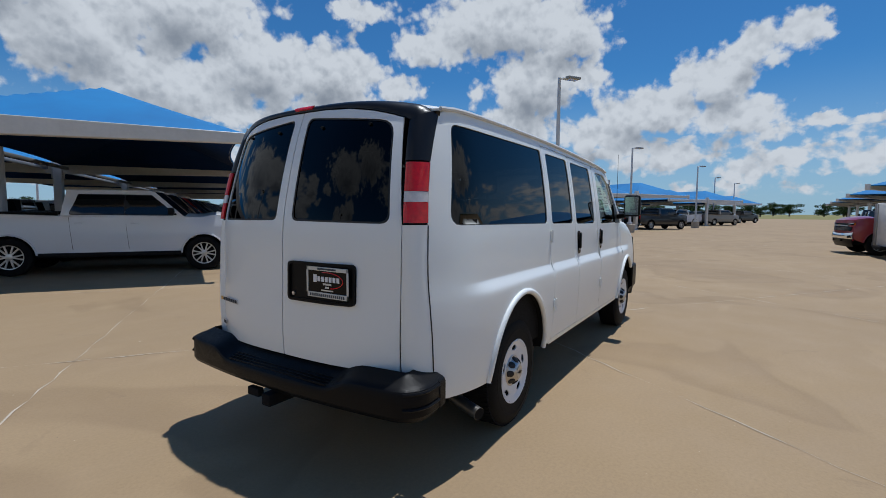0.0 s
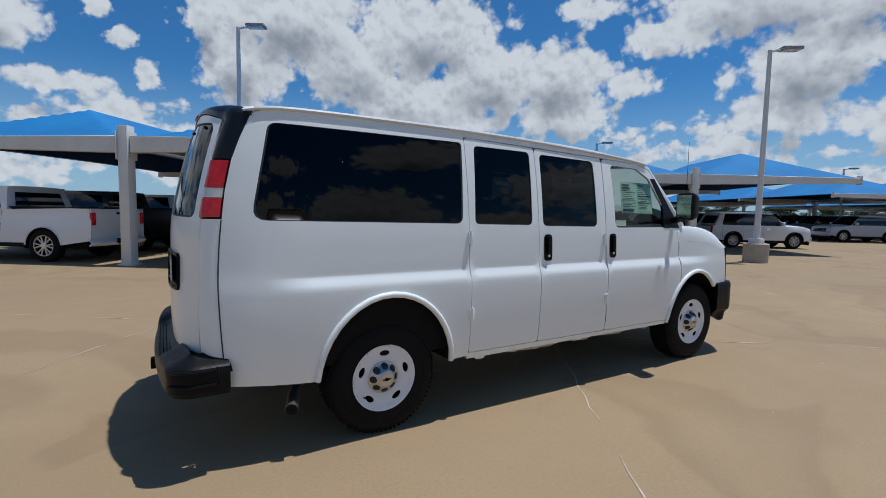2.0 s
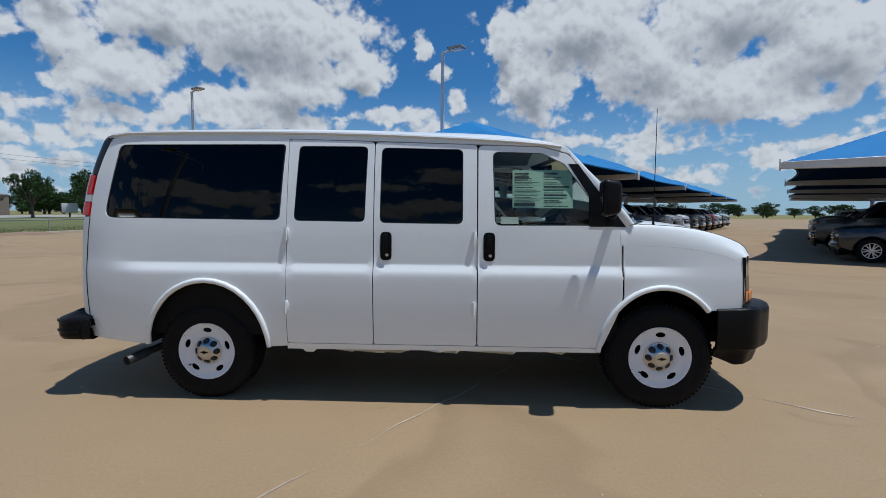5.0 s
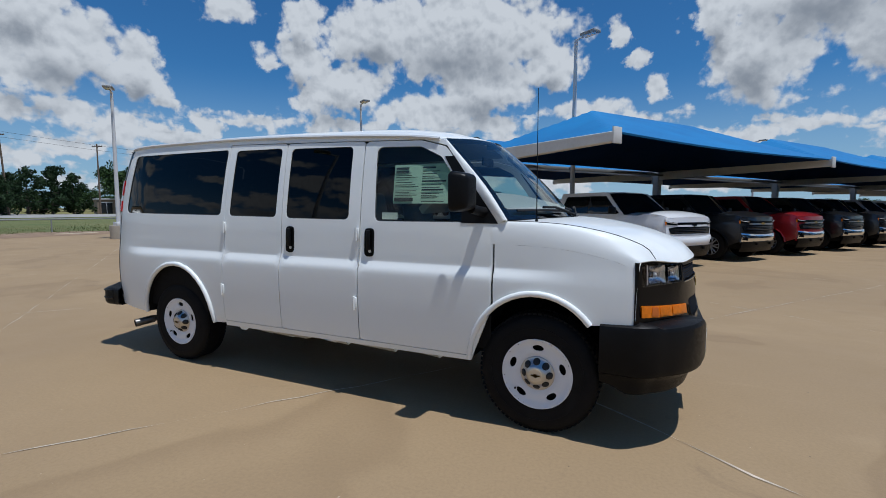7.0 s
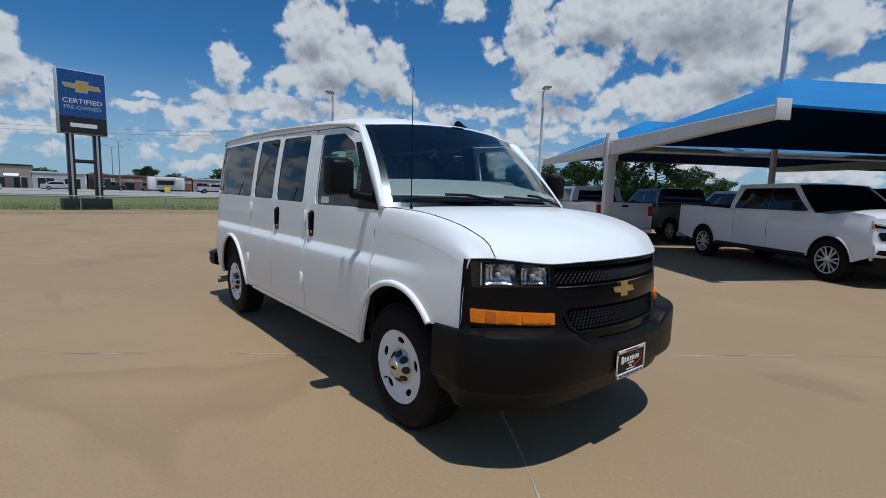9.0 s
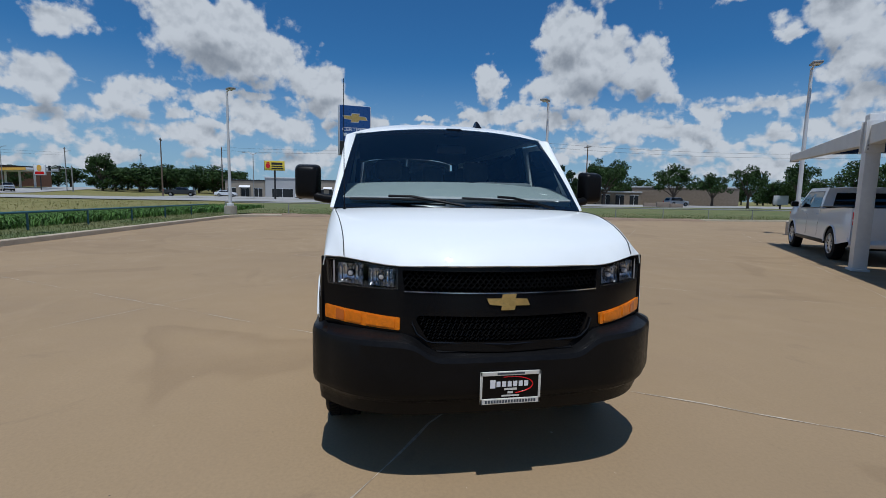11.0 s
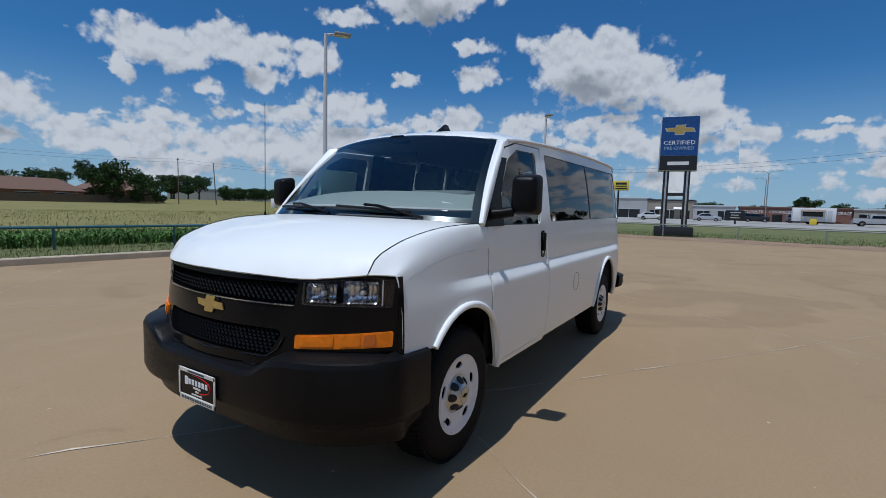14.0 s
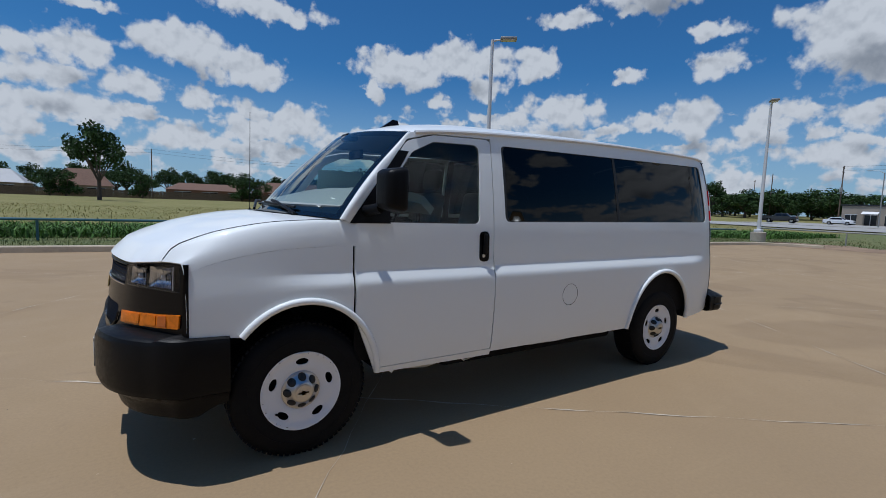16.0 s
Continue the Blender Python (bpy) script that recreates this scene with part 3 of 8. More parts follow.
def edge_z(y):
    """Height of the hood's front edge."""
    return ramp(abs(y), [(0.0, 1.118), (0.35, 1.113), (0.55, 1.108), (0.70, 1.122), (0.82, 1.136), (0.94, 1.134)])


def hood_z(x, y):
    s = min(1.0, (x - 1.75) / (nose_x(min(abs(y), 0.815)) - 1.75))
    z = ramp(s, [(0.0, 1.392), (0.2, 1.388), (0.45, 1.364), (0.7, 1.305), (0.86, 1.240), (0.95, 1.185), (1.0, 1.112)])
    return z - 0.030 * (abs(y) / 0.85) ** 2 * (1 - s**3) + (edge_z(y) - 1.112) * s**3


ROLL = 0.15


def fender_top(x):
    return hood_z(x, seam_y(x)) - ROLL


def build_van():
    van = thing("van", pose(0, 0, 0), "white passenger van with dark tinted windows and black bumpers", "van")
    low = 0.43
    # right rear quarter
    quarter = [(rear_end(z), z) for z in (0.46, 0.7, 1.0, 1.2, 1.4, 1.55, 1.72, 1.85, 1.99)]
    quarter += [(x, gutter(x)) for x in (-2.1, -1.8, -1.4, -1.0, -0.7935)] + [(-0.7935, low), ]
    quarter += REAR_ARCH[::-1] + [(-1.885, 0.425)]
    quarter = [Vector(p) for p in quarter][::-1]
    side = part("rear_quarter", sheet(quarter, [WIN_A], right, thick=0.02, rows=CREASE), "white", van)
    door_b = rounded([(-0.789, 0.455), (-0.142, 0.455), (-0.142, 1.965), (-0.789, 1.985)], [0.02, 0.02, 0.03, 0.03])
    door_c = rounded([(-0.135, 0.455), (0.628, 0.455), (0.622, 1.94), (-0.135, 1.964)], [0.02, 0.02, 0.03, 0.03])
    door_d = rounded([(0.636, 0.455), (1.525, 0.455), (1.675, 0.82), (1.668, 1.335), (1.30, 1.868), (1.10, 1.922), (0.632, 1.938)], [0.02, 0.03, 0.05, 0.02, 0.10, 0.05, 0.04])
    doors = [("side_door", door_b, WIN_B), ("side_door", door_c, WIN_C), ("front_door", door_d, WIN_D)]
    made = {}
    for i, (nm, loop, win) in enumerate(doors):
        made[i] = part(nm, sheet(loop, [win], right, thick=0.02, rows=CREASE), "white", van)
    left_door = part("front_door", sheet(door_d, [WIN_D], left, thick=0.02, flip=True, rows=CREASE), "white", van)
    # left rear quarter, one panel as far as the front door
    quarter_l = [(rear_end(z), z) for z in (0.46, 0.7, 1.0, 1.2, 1.4, 1.55, 1.72, 1.85, 1.99)]
    quarter_l += [(x, gutter(x)) for x in (-2.1, -1.6, -1.0, -0.4, 0.2, 0.625)] + [(0.628, low)] + REAR_ARCH[::-1] + [(-1.885, 0.425)]
    side_l = part("rear_quarter", sheet([Vector(p) for p in quarter_l][::-1], [WIN_L], left, thick=0.02, flip=True, rows=CREASE), "white", van)
    # sills, door surrounds and roof rails
    for fn, flip in ((right, False), (left, True)):
        a, c = (-0.797, 1.515) if fn is right else (0.628, 1.515)
        part("sill", sheet([Vector((a, 0.405)), Vector((c, 0.415)), Vector((c, 0.449)), Vector((a, 0.449))], [], lambda x, z, f=fn: f(x, z), thick=0.06, flip=flip), "white", van)
        rail = [(x, gutter(x)) for x in np.linspace(-0.797 if fn is right else 0.628, 1.27, 14)]
        under = [(1.315, 1.874), (1.11, 1.93), (0.628, 1.946)] + ([(-0.135, 1.972), (-0.797, 1.99)] if fn is right else [])
        part("roof_rail", sheet([Vector(p) for p in rail + under][::-1], [], fn, thick=0.02, flip=flip), "white", van)
        # fender
        f = [(1.683, 1.30), (1.690, 0.82), (1.535, 0.43)] + FRONT_ARCH + [(2.545, 0.765), (2.548, 0.80), (2.550, 0.95)]
        f += [(x, fender_top(x)) for x in (2.556, 2.5, 2.4, 2.25, 2.1, 1.95, 1.8, 1.69)]
        part("front_fender", sheet([Vector(p) for p in f], [], fn, thick=0.02, flip=flip, rows=CREASE), "white", van)
        sgn = -1 if fn is right else 1

        def crest(u, v, sgn=sgn):
            turn = 1.386
            s = math.sin(v * turn) / math.sin(turn)
            x = 1.66 + u * (2.645 - 0.088 * s - 1.66)
            ys, zs = seam_y(x) + 0.004, fender_top(x)
            y = ys + (side_y(x, zs) - ys) * s
            xe = 2.645 - 0.088 * s
            ye = seam_y(xe) + (side_y(xe, 1.13) - seam_y(xe)) * s
            drop = ROLL * (math.cos(v * turn) - math.cos(turn)) / (1 - math.cos(turn))
            droop = max(0.0, fender_top(xe) + drop - edge_z(ye))
            return Vector((x, sgn * y, zs + drop - droop * max(0.0, (u - 0.55) / 0.45) ** 2.5))

        part("fender_crest", patch(crest, 24, 12, thick=0.015, flip=(sgn < 0)), "white", van)
        # wheel lips
        for lipname, loop in (("wheel_lip", REAR_ARCH), ("wheel_lip", FRONT_ARCH)):
            pts = [fn(x, z) + Vector((0, sgn * 0.004, 0)) for x, z in loop]
            part(lipname, tube(pts, 0.020, 10), "white", van)
    # seams behind the gaps
    for sgn in (-1, 1):
        inner = sheet([Vector(p) for p in ((-2.2, 0.5), (1.66, 0.5), (1.66, 1.33), (-2.2, 1.33))], [], lambda x, z: Vector((x, sgn * (side_y(x, z) - 0.05), z)), step=0.12, thick=0.01, flip=sgn > 0)
        part("inner_side", inner, "dark", van)
        pillars = [(-0.80, -0.755), (-0.175, -0.11), (0.55, 0.70)] if sgn < 0 else [(0.55, 0.70)]
        for a, c in pillars:
            part("pillar", sheet([Vector(p) for p in ((a, 1.32), (c, 1.32), (c, 1.94), (a, 1.94))], [], lambda x, z: Vector((x, sgn * (side_y(x, z) - 0.035), z)), step=0.1, thick=0.02, flip=sgn > 0), "dark", van)
    # roof
    def roof(u, v):
        x = -2.245 + u * 3.525
        t = 2 * v - 1
        yo, zg = side_y(x, gutter(x)), gutter(x)
        lift = ramp(x, [(-2.3, 0.065), (-2.0, 0.085), (0.0, 0.105), (0.7, 0.118), (1.0, 0.108), (1.2, 0.096), (1.28, 0.086)])
        return Vector((x + (-0.05 * t * t if u > 0.999 else 0) - (0.06 * (1 - t * t) if u < 0.001 else 0), t * yo, zg + lift * (1 - abs(t) ** 3.2)))

    part("roof", patch(roof, 40, 24, thick=0.02), "white", van)
    for sgn in (-1, 1):
        part("drip_rail", tube([Vector((x, sgn * (side_y(x, gutter(x)) + 0.008), gutter(x) - 0.002)) for x in np.linspace(-2.19, 1.24, 30)], 0.013, 6), "pole", van, "grey drip rail")
    # hood
    hood = [(2.075 - 0.30 * (y / 0.9) ** 2, y) for y in np.linspace(-0.885, 0.885, 21)] + [(x, seam_y(x)) for x in (1.90, 1.95, 2.1, 2.25, 2.4, 2.5, 2.58)]
    hood += [(nose_x(y), y) for y in np.linspace(0.811, -0.811, 25)] + [(x, -seam_y(x)) for x in (2.58, 2.5, 2.4, 2.25, 2.1, 1.95, 1.90)]
    part("hood", sheet([Vector(p) for p in hood], [], lambda x, y: Vector((x, y, hood_z(x, y))), thick=0.02), "white", van)
    for sgn in (-1, 1):
        part("hood_seam", tube([Vector((x, sgn * (seam_y(x) + 0.002), hood_z(x, seam_y(x)) + 0.001)) for x in np.linspace(1.80, 2.64, 24)], 0.003, 5), "seal", van)
    return van, made, left_door, side, side_l


van, right_doors, left_door, quarter_right, quarter_left = build_van()


def pane(loop, fn, mat, parent, inset, flip, grow=0.012):
    """A window pane with its black surround."""
    mid = sum((Vector(p) for p in loop), Vector((0, 0))) / len(loop)
    big = [mid + (Vector(p) - mid) * (1 + grow / 0.5) for p in loop]
    small = [mid + (Vector(p) - mid) * 0.982 for p in loop]
    put = lambda x, z: fn(x, z) + Vector((0, (1 if fn is right else -1) * inset, 0))
    ob = part("window", sheet(big, [], put, step=0.09, thick=0.0, flip=flip), mat, parent)
    ring = lambda x, z: fn(x, z) + Vector((0, (1 if fn is right else -1) * (inset - 0.003), 0))
    part("window_seal", sheet([Vector(p) for p in loop], [small], ring, step=0.09, thick=0.0, flip=flip), "seal", ob)
    ob.visible_shadow = False
    return ob


pane(WIN_A, right, "tint", quarter_right, 0.008, False)
pane(WIN_B, right, "tint", right_doors[0], 0.008, False)
pane(WIN_C, right, "tint", right_doors[1], 0.008, False)
pane(WIN_D, right, "door_glass", right_doors[2], 0.010, False)
pane(WIN_D, left, "door_glass", left_door, 0.010, True)
pane(WIN_L, left, "tint", quarter_left, 0.008, True)
part("window_bar", sheet([Vector(p) for p in ((-0.775, 1.38), (-0.745, 1.38), (-0.715, 1.94), (-0.745, 1.94))], [], lambda x, z: left(x, z) + Vector((0, -0.005, 0)), thick=0.004, flip=True), "seal", quarter_left)


# windscreen, pillars, cowl
def ws(u, v):
    """Windscreen: u across from right to left, v from cowl to header."""
    t = 2 * u - 1
    half = 0.915 + (0.765 - 0.915) * v
    x = (1.995 - 0.235 * t * t) + ((1.385 - 0.15 * t * t) - (1.995 - 0.235 * t * t)) * v + 0.035 * math.sin(math.pi * v)
    z = 1.385 - 0.02 * t * t + (1.983 - 0.045 * t * t - 1.385 + 0.02 * t * t) * v
    return Vector((x, t * half, z))


screen = part("windscreen", patch(ws, 24, 14, thick=0.0), "clear", van)
screen.visible_shadow = False
frit = patch(lambda u, v: ws(u * 0.99 + 0.005, 0.94 + 0.06 * v) + Vector((-0.004, 0, -0.004)), 24, 1)
for s in (0, 1):
    frit = patch(lambda u, v, s=s: ws((0.028 * u) if s == 0 else 1 - 0.028 * u, v) + Vector((-0.004, 0, -0.004)), 1, 14, frit)
frit = patch(lambda u, v: ws(u, 0.05 * v) + Vector((-0.004, 0, -0.004)), 24, 1, frit)
part("dark_border", frit, "gloss", screen)
for sgn in (-1, 1):
    def pillar(u, v, sgn=sgn):
        a = ws(0 if sgn < 0 else 1, v)
        x = 1.70 + (1.285 - 1.70) * v
        z = 1.345 + (1.895 - 1.345) * v
        c = Vector((x, sgn * side_y(x, z), z))
        p = a.lerp(c, u)
        return p + Vector((0.02, sgn * 0.02, 0.012)) * math.sin(math.pi * u)
    part("windscreen_pillar", patch(pillar, 6, 14, thick=0.02, flip=sgn < 0), "white", van)
    sail = sheet([Vector(p) for p in ((1.44, 1.343), (1.70, 1.343), (1.36, 1.80), (1.29, 1.80), (1.44, 1.56))], [], lambda x, z, s=sgn: Vector((x, s * (side_y(x, z) + 0.004), z)), thick=0.02, flip=sgn > 0)
    part("mirror_base", sail, "black", right_doors[2] if sgn < 0 else left_door, "black triangular mirror base")
cowl = patch(lambda u, v: Vector((ws(u, 0).x - 0.04 + 0.15 * v, (2 * u - 1) * 0.90, ws(u, 0).z + 0.002 - 0.022 * v)), 24, 4, thick=0.02, flip=True)
part("cowl", cowl, "black", van)
part("header", patch(lambda u, v: ws(u, 1.0).lerp(Vector((1.272 - 0.05 * (2 * u - 1) ** 2, (2 * u - 1) * side_y(1.27, 1.93), 1.918 + 0.092 * (1 - abs(2 * u - 1) ** 3.2))), v) + Vector((0, 0, 0.006 * math.sin(math.pi * v))), 24, 3, thick=0.015), "white", van)


# rear end
def back(y, z):
    """The rear face, bowed and leaning in above the belt."""
    a = abs(y) / 0.915
    lean = ramp(z, [(0.4, 0.02), (0.7, -0.015), (1.1, -0.01), (1.38, 0.0), (1.6, 0.04), (1.85, 0.105), (2.05, 0.175)])
    return Vector((-2.595 + 0.235 * a**3.4 + lean, y * (1 - 0.085 * max(0.0, (z - 1.35) / 0.65)), z))


part("bumper_bracket", box(-2.57, -2.38, -0.80, 0.80, 0.44, 0.60, 0.01), "dark", van)

REAR_TOP = lambda y: 2.035 - 0.10 * (abs(y) / 0.80) ** 3
for sgn, nm in ((-1, "rear_door"), (1, "rear_door")):
    top = [(sgn * y, REAR_TOP(y)) for y in (0.004, 0.2, 0.4, 0.55, 0.67, 0.735)]
    loop = [(sgn * 0.004, 0.628)] + [(sgn * 0.757, 0.628), (sgn * 0.760, 1.4)] + top[::-1]
    loop = [Vector(p) for p in loop]
    win = rounded([(sgn * 0.066, 1.405), (sgn * 0.706, 1.396), (sgn * 0.690, 1.945), (sgn * 0.060, 2.000)], [0.04, 0.05, 0.09, 0.04])
    d = part(nm, sheet(loop, [win], back, thick=0.02, flip=True), "white", van)
    if sgn > 0:
        left_rear = d
    else:
        right_rear = d
    mid = sum(win, Vector((0, 0))) / len(win)
    g = part("window", sheet([mid + (p - mid) * 1.02 for p in win], [], lambda y, z: back(y, z) + Vector((0.008, 0, 0)), step=0.08, thick=0, flip=True), "tint", d)
    g.visible_shadow = False
    part("window_seal", sheet(win, [[mid + (p - mid) * 0.965 for p in win]], lambda y, z: back(y, z) + Vector((0.004, 0, 0)), step=0.08, thick=0, flip=True), "seal", g)
    for fy in (0.2, 0.55):
        c = back(sgn * fy, 1.93)
        part("window_bolt", rod(c + Vector((0.01, 0, 0)), c + Vector((-0.004, 0, 0)), 0.009), "black", g)
    # corner posts: white below, lamp, black above
    def corner(a, z, s=sgn):
        # a from 0 (door edge) to 1 (side edge)
        p, q = back(s * 0.763, z), Vector((rear_end(z), s * side_y(rear_end(z), z), z))
        m = Vector((p.x * 0.55 + q.x * 0.45 - 0.065, (p.y * 0.28 + q.y * 0.72), z))
        return (1 - a) ** 2 * p + 2 * a * (1 - a) * m + a * a * q
    def band(z0, z1, a0=0.0, a1=1.0, off=0.0, rows=6, s=sgn):
        return patch(lambda u, v: corner(a0 + (a1 - a0) * u, z0 + (z1 - z0) * v) + Vector((-off, s * off, 0)), 12, rows, thick=0.02, flip=s > 0)
    part("rear_corner", band(0.52, 1.392), "white", van)
    part("rear_corner_trim", patch(lambda u, v, s=sgn: corner(u, 1.725 + (1.945 + 0.06 * u - 1.725) * v, s) + Vector((-0.002, s * 0.002, 0)), 12, 6, thick=0.02, flip=sgn > 0), "satin", van, "black upper corner trim")
    part("corner_seam", tube([corner(1.0, z) + Vector((-0.002, sgn * 0.001, 0)) for z in np.linspace(0.53, 1.39, 16)], 0.0035, 5), "seal", van)
    lamp = part("tail_lamp", band(1.392, 1.725, 0.0, 1.0, -0.006), "gloss", van)
    part("lens", band(1.565, 1.715, 0.04, 0.985, 0.008), "red", lamp, "red lens")
    part("lens", band(1.403, 1.508, 0.04, 0.985, 0.008), "red", lamp, "red lens")
    part("lens", band(1.510, 1.563, 0.04, 0.985, 0.007), "lens", lamp, "clear reversing lens")
# black roof band over the doors, with the high brake lamp
def rear_corner_at(a, z, s):
    """The rear corner's surface, a from the door to the side."""
    p, q = back(s * 0.763, z), Vector((rear_end(z), s * side_y(rear_end(z), z), z))
    m = Vector((p.x * 0.55 + q.x * 0.45 - 0.065, (p.y * 0.28 + q.y * 0.72), z))
    return (1 - a) ** 2 * p + 2 * a * (1 - a) * m + a * a * q


def bandf(u, v):
    t = 2 * u - 1
    if abs(t) <= 0.86:
        y = t / 0.86 * 0.763
        low_p = back(y, REAR_TOP(y) + 0.006)
    else:
        a = (abs(t) - 0.86) / 0.14
        low_p = rear_corner_at(a, 1.943 + 0.060 * a, 1 if t > 0 else -1)
    x = -2.222 - 0.07 * (1 - t * t)
    top_p = Vector((x, t * (side_y(x, 2.0) + 0.004), gutter(x) + 0.012 * (1 - abs(t) ** 8) + 0.068 * (1 - abs(t) ** 3.2)))
    top_p.z -= 0.03 * max(0.0, (abs(t) - 0.88) / 0.12) ** 2
    ctl = Vector((low_p.x - 0.012 + 0.05 * abs(t) ** 6, low_p.y * 0.35 + top_p.y * 0.65, top_p.z + 0.004))
    return (1 - v) ** 2 * low_p + 2 * v * (1 - v) * ctl + v * v * top_p + Vector((-0.004, 0, 0))


part("rear_roof_band", patch(bandf, 60, 8, thick=0.02, flip=True), "satin", van, "black plastic band over the rear doors")
part("high_brake_lamp", patch(lambda u, v: bandf(0.455 + 0.09 * u, 0.12 + 0.36 * v) + Vector((-0.010, 0, 0.004)), 8, 3, thick=0.02, flip=True), "red", van, "red high brake lamp")
# number plate recess in the right door
rec = rounded([(-0.538, 0.962), (-0.062, 0.962), (-0.062, 1.182), (-0.538, 1.182)], 0.03)
hold = part("plate_recess", sheet(rec, [rounded([(-0.523, 0.977), (-0.077, 0.977), (-0.077, 1.167), (-0.523, 1.167)], 0.02)], lambda y, z: back(y, z) + Vector((-0.016, 0, 0)), thick=0.018, flip=True), "black", right_rear, "black recessed plate holder")
part("recess_back", sheet(rec, [], lambda y, z: back(y, z) + Vector((-0.005, 0, 0)), step=0.08, thick=0.004, flip=True), "black", hold)
c = back(-0.105, 1.0)
part("latch_lever", rod(c + Vector((-0.004, 0, 0)), c + Vector((-0.012, 0, 0)), 0.011), "silver", hold)


def dealer_plate(parent, m):
    """The dealer's plate: black card in a pale frame. x across, y up, z out."""
    card = part("plate", box(-0.146, 0.146, -0.068, 0.068, 0, 0.003), "gloss", parent, "black dealer plate in a pale frame")
    fr = bmesh.new()
    for a in ((-0.156, 0.156, 0.062, 0.083), (-0.156, 0.156, -0.083, -0.055), (-0.156, -0.144, -0.083, 0.083), (0.144, 0.156, -0.083, 0.083)):
        fr = box(a[0], a[1], a[2], a[3], 0.001, 0.008, 0.002, 1, fr)
    part("plate_frame", fr, "print", card)
    card.matrix_basis = m
    # the dealer's name as plain bars, in its colours
    part("name_bar", box(-0.104, -0.078, -0.002, 0.040, 0.003, 0.0045, 0.0), "sign_white", card)
    for k in range(6):
        part("name_bar", box(-0.072 + 0.0285 * k, -0.052 + 0.0285 * k, 0.004, 0.031, 0.003, 0.0045, 0.0), "sign_white", card)
    part("name_bar", box(-0.032, 0.032, -0.014, -0.004, 0.003, 0.0045, 0.0), "print", card)
    part("name_bar", box(-0.014, 0.014, -0.031, -0.021, 0.003, 0.0045, 0.0), "print", card)
    part("name_bar", box(-0.045, 0.045, -0.046, -0.039, 0.003, 0.0045, 0.0), "print", card)
    arc = tube([(0.115 * math.cos(t), 0.012 + 0.043 * math.sin(t), 0.0035) for t in np.linspace(-1.35, 1.9, 24)], 0.0028, 5)
    part("red_swoosh", arc, "red", card, "thin red arc")
    for k in range(18):
        part("name_bar", box(-0.130 + 0.0147 * k, -0.1195 + 0.0147 * k, -0.077, -0.062, 0.008, 0.0086), "ink", card)
    part("name_bar", box(-0.07, 0.07, 0.068, 0.077, 0.008, 0.0086), "ink", card)
    return card


p = back(-0.375, 1.078)
dealer_plate(right_rear, Matrix.Translation((p.x - 0.012, -0.365, 1.078)) @ pose(0, 0, 0, 90, 0, -90))
def badge_at(y, z, turn):
    return Matrix.Translation((back(y, z).x - 0.006, y, z)) @ pose(0, 0, 0, 0, 0, turn) @ pose(0, 0, 0, 90, 0, -90)


spot = badge_at(0.575, 0.880, -11)
name_badge = part("name_badge", box(-0.095, 0.125, -0.0145, 0.0145, 0, 0.004, 0.003, 1), "silver", left_rear, "silver model name badge")
name_badge.matrix_basis = spot
for k in range(7):
    part("name_bar", box(-0.088 + 0.030 * k, -0.068 + 0.030 * k, -0.010, 0.010, 0.004, 0.0065, 0.001, 1), "ink", name_badge)
part("badge_mark", box(-0.128, -0.102, -0.012, 0.012, 0, 0.006, 0.003, 1), "gold", name_badge, "small gold mark")
spot = badge_at(0.690, 0.715, -20)
dealer_badge = part("dealer_badge", box(-0.040, 0.040, -0.018, 0.018, 0, 0.005, 0.004, 1), "silver", left_rear, "small silver dealer badge")
dealer_badge.matrix_basis = spot
part("name_bar", box(-0.030, 0.030, -0.010, 0.010, 0.005, 0.0062), "ink", dealer_badge)


# bumpers
def rear_plan(u):
    """The rear bumper's outline in plan and its outward way: a shallow bow with round corners."""
    t = 2 * u - 1
    sg = 1 if t > 0 else -1
    a = abs(t)
    if a < 0.66:
        y = a / 0.66 * 0.82
        p = Vector((-2.715 + 0.055 * (y / 0.82) ** 2, y))
    elif a < 0.84:
        q = (a - 0.66) / 0.18 * math.pi / 2
        p = Vector((-2.66 + 0.155 * (1 - math.cos(q)), 0.82 + 0.145 * math.sin(q)))
    else:
        p = Vector((-2.505 + (a - 0.84) / 0.16 * 0.155, 0.965 - 0.012 * (a - 0.84) / 0.16))
    return Vector((p.x, sg * p.y, 0))


def along(v, points):
    """A place on a broken line of evenly spaced points."""
    k = min(len(points) - 2, int(v * (len(points) - 1) + 1e-9))
    f = v * (len(points) - 1) - k
    return tuple(a + (c - a) * f for a, c in zip(points[k], points[k + 1]))


def rear_bumper(u, v):
    e = 0.004
    p, q = rear_plan(min(1, u + e)), rear_plan(max(0, u - e))
    n = (p - q).normalized().cross(Vector((0, 0, -1)))
    p = rear_plan(u)
    if n.dot(p - Vector((-1.8, 0, 0))) < 0:
        n = -n
    mid = 1 / (1 + (abs(p.y) / 0.50) ** 16)
    zt = 0.652 - 0.062 * mid
    out, z = along(v, [(-0.12, 0.445), (-0.05, 0.437), (-0.014, 0.446), (0.0, 0.470), (0.0, zt - 0.066), (-0.006, zt - 0.052), (-0.020, zt - 0.042), (-0.07, zt - 0.022), (-0.128, zt + 0.004 + 0.02 * mid)])
    return p + n * out + Vector((0, 0, z))


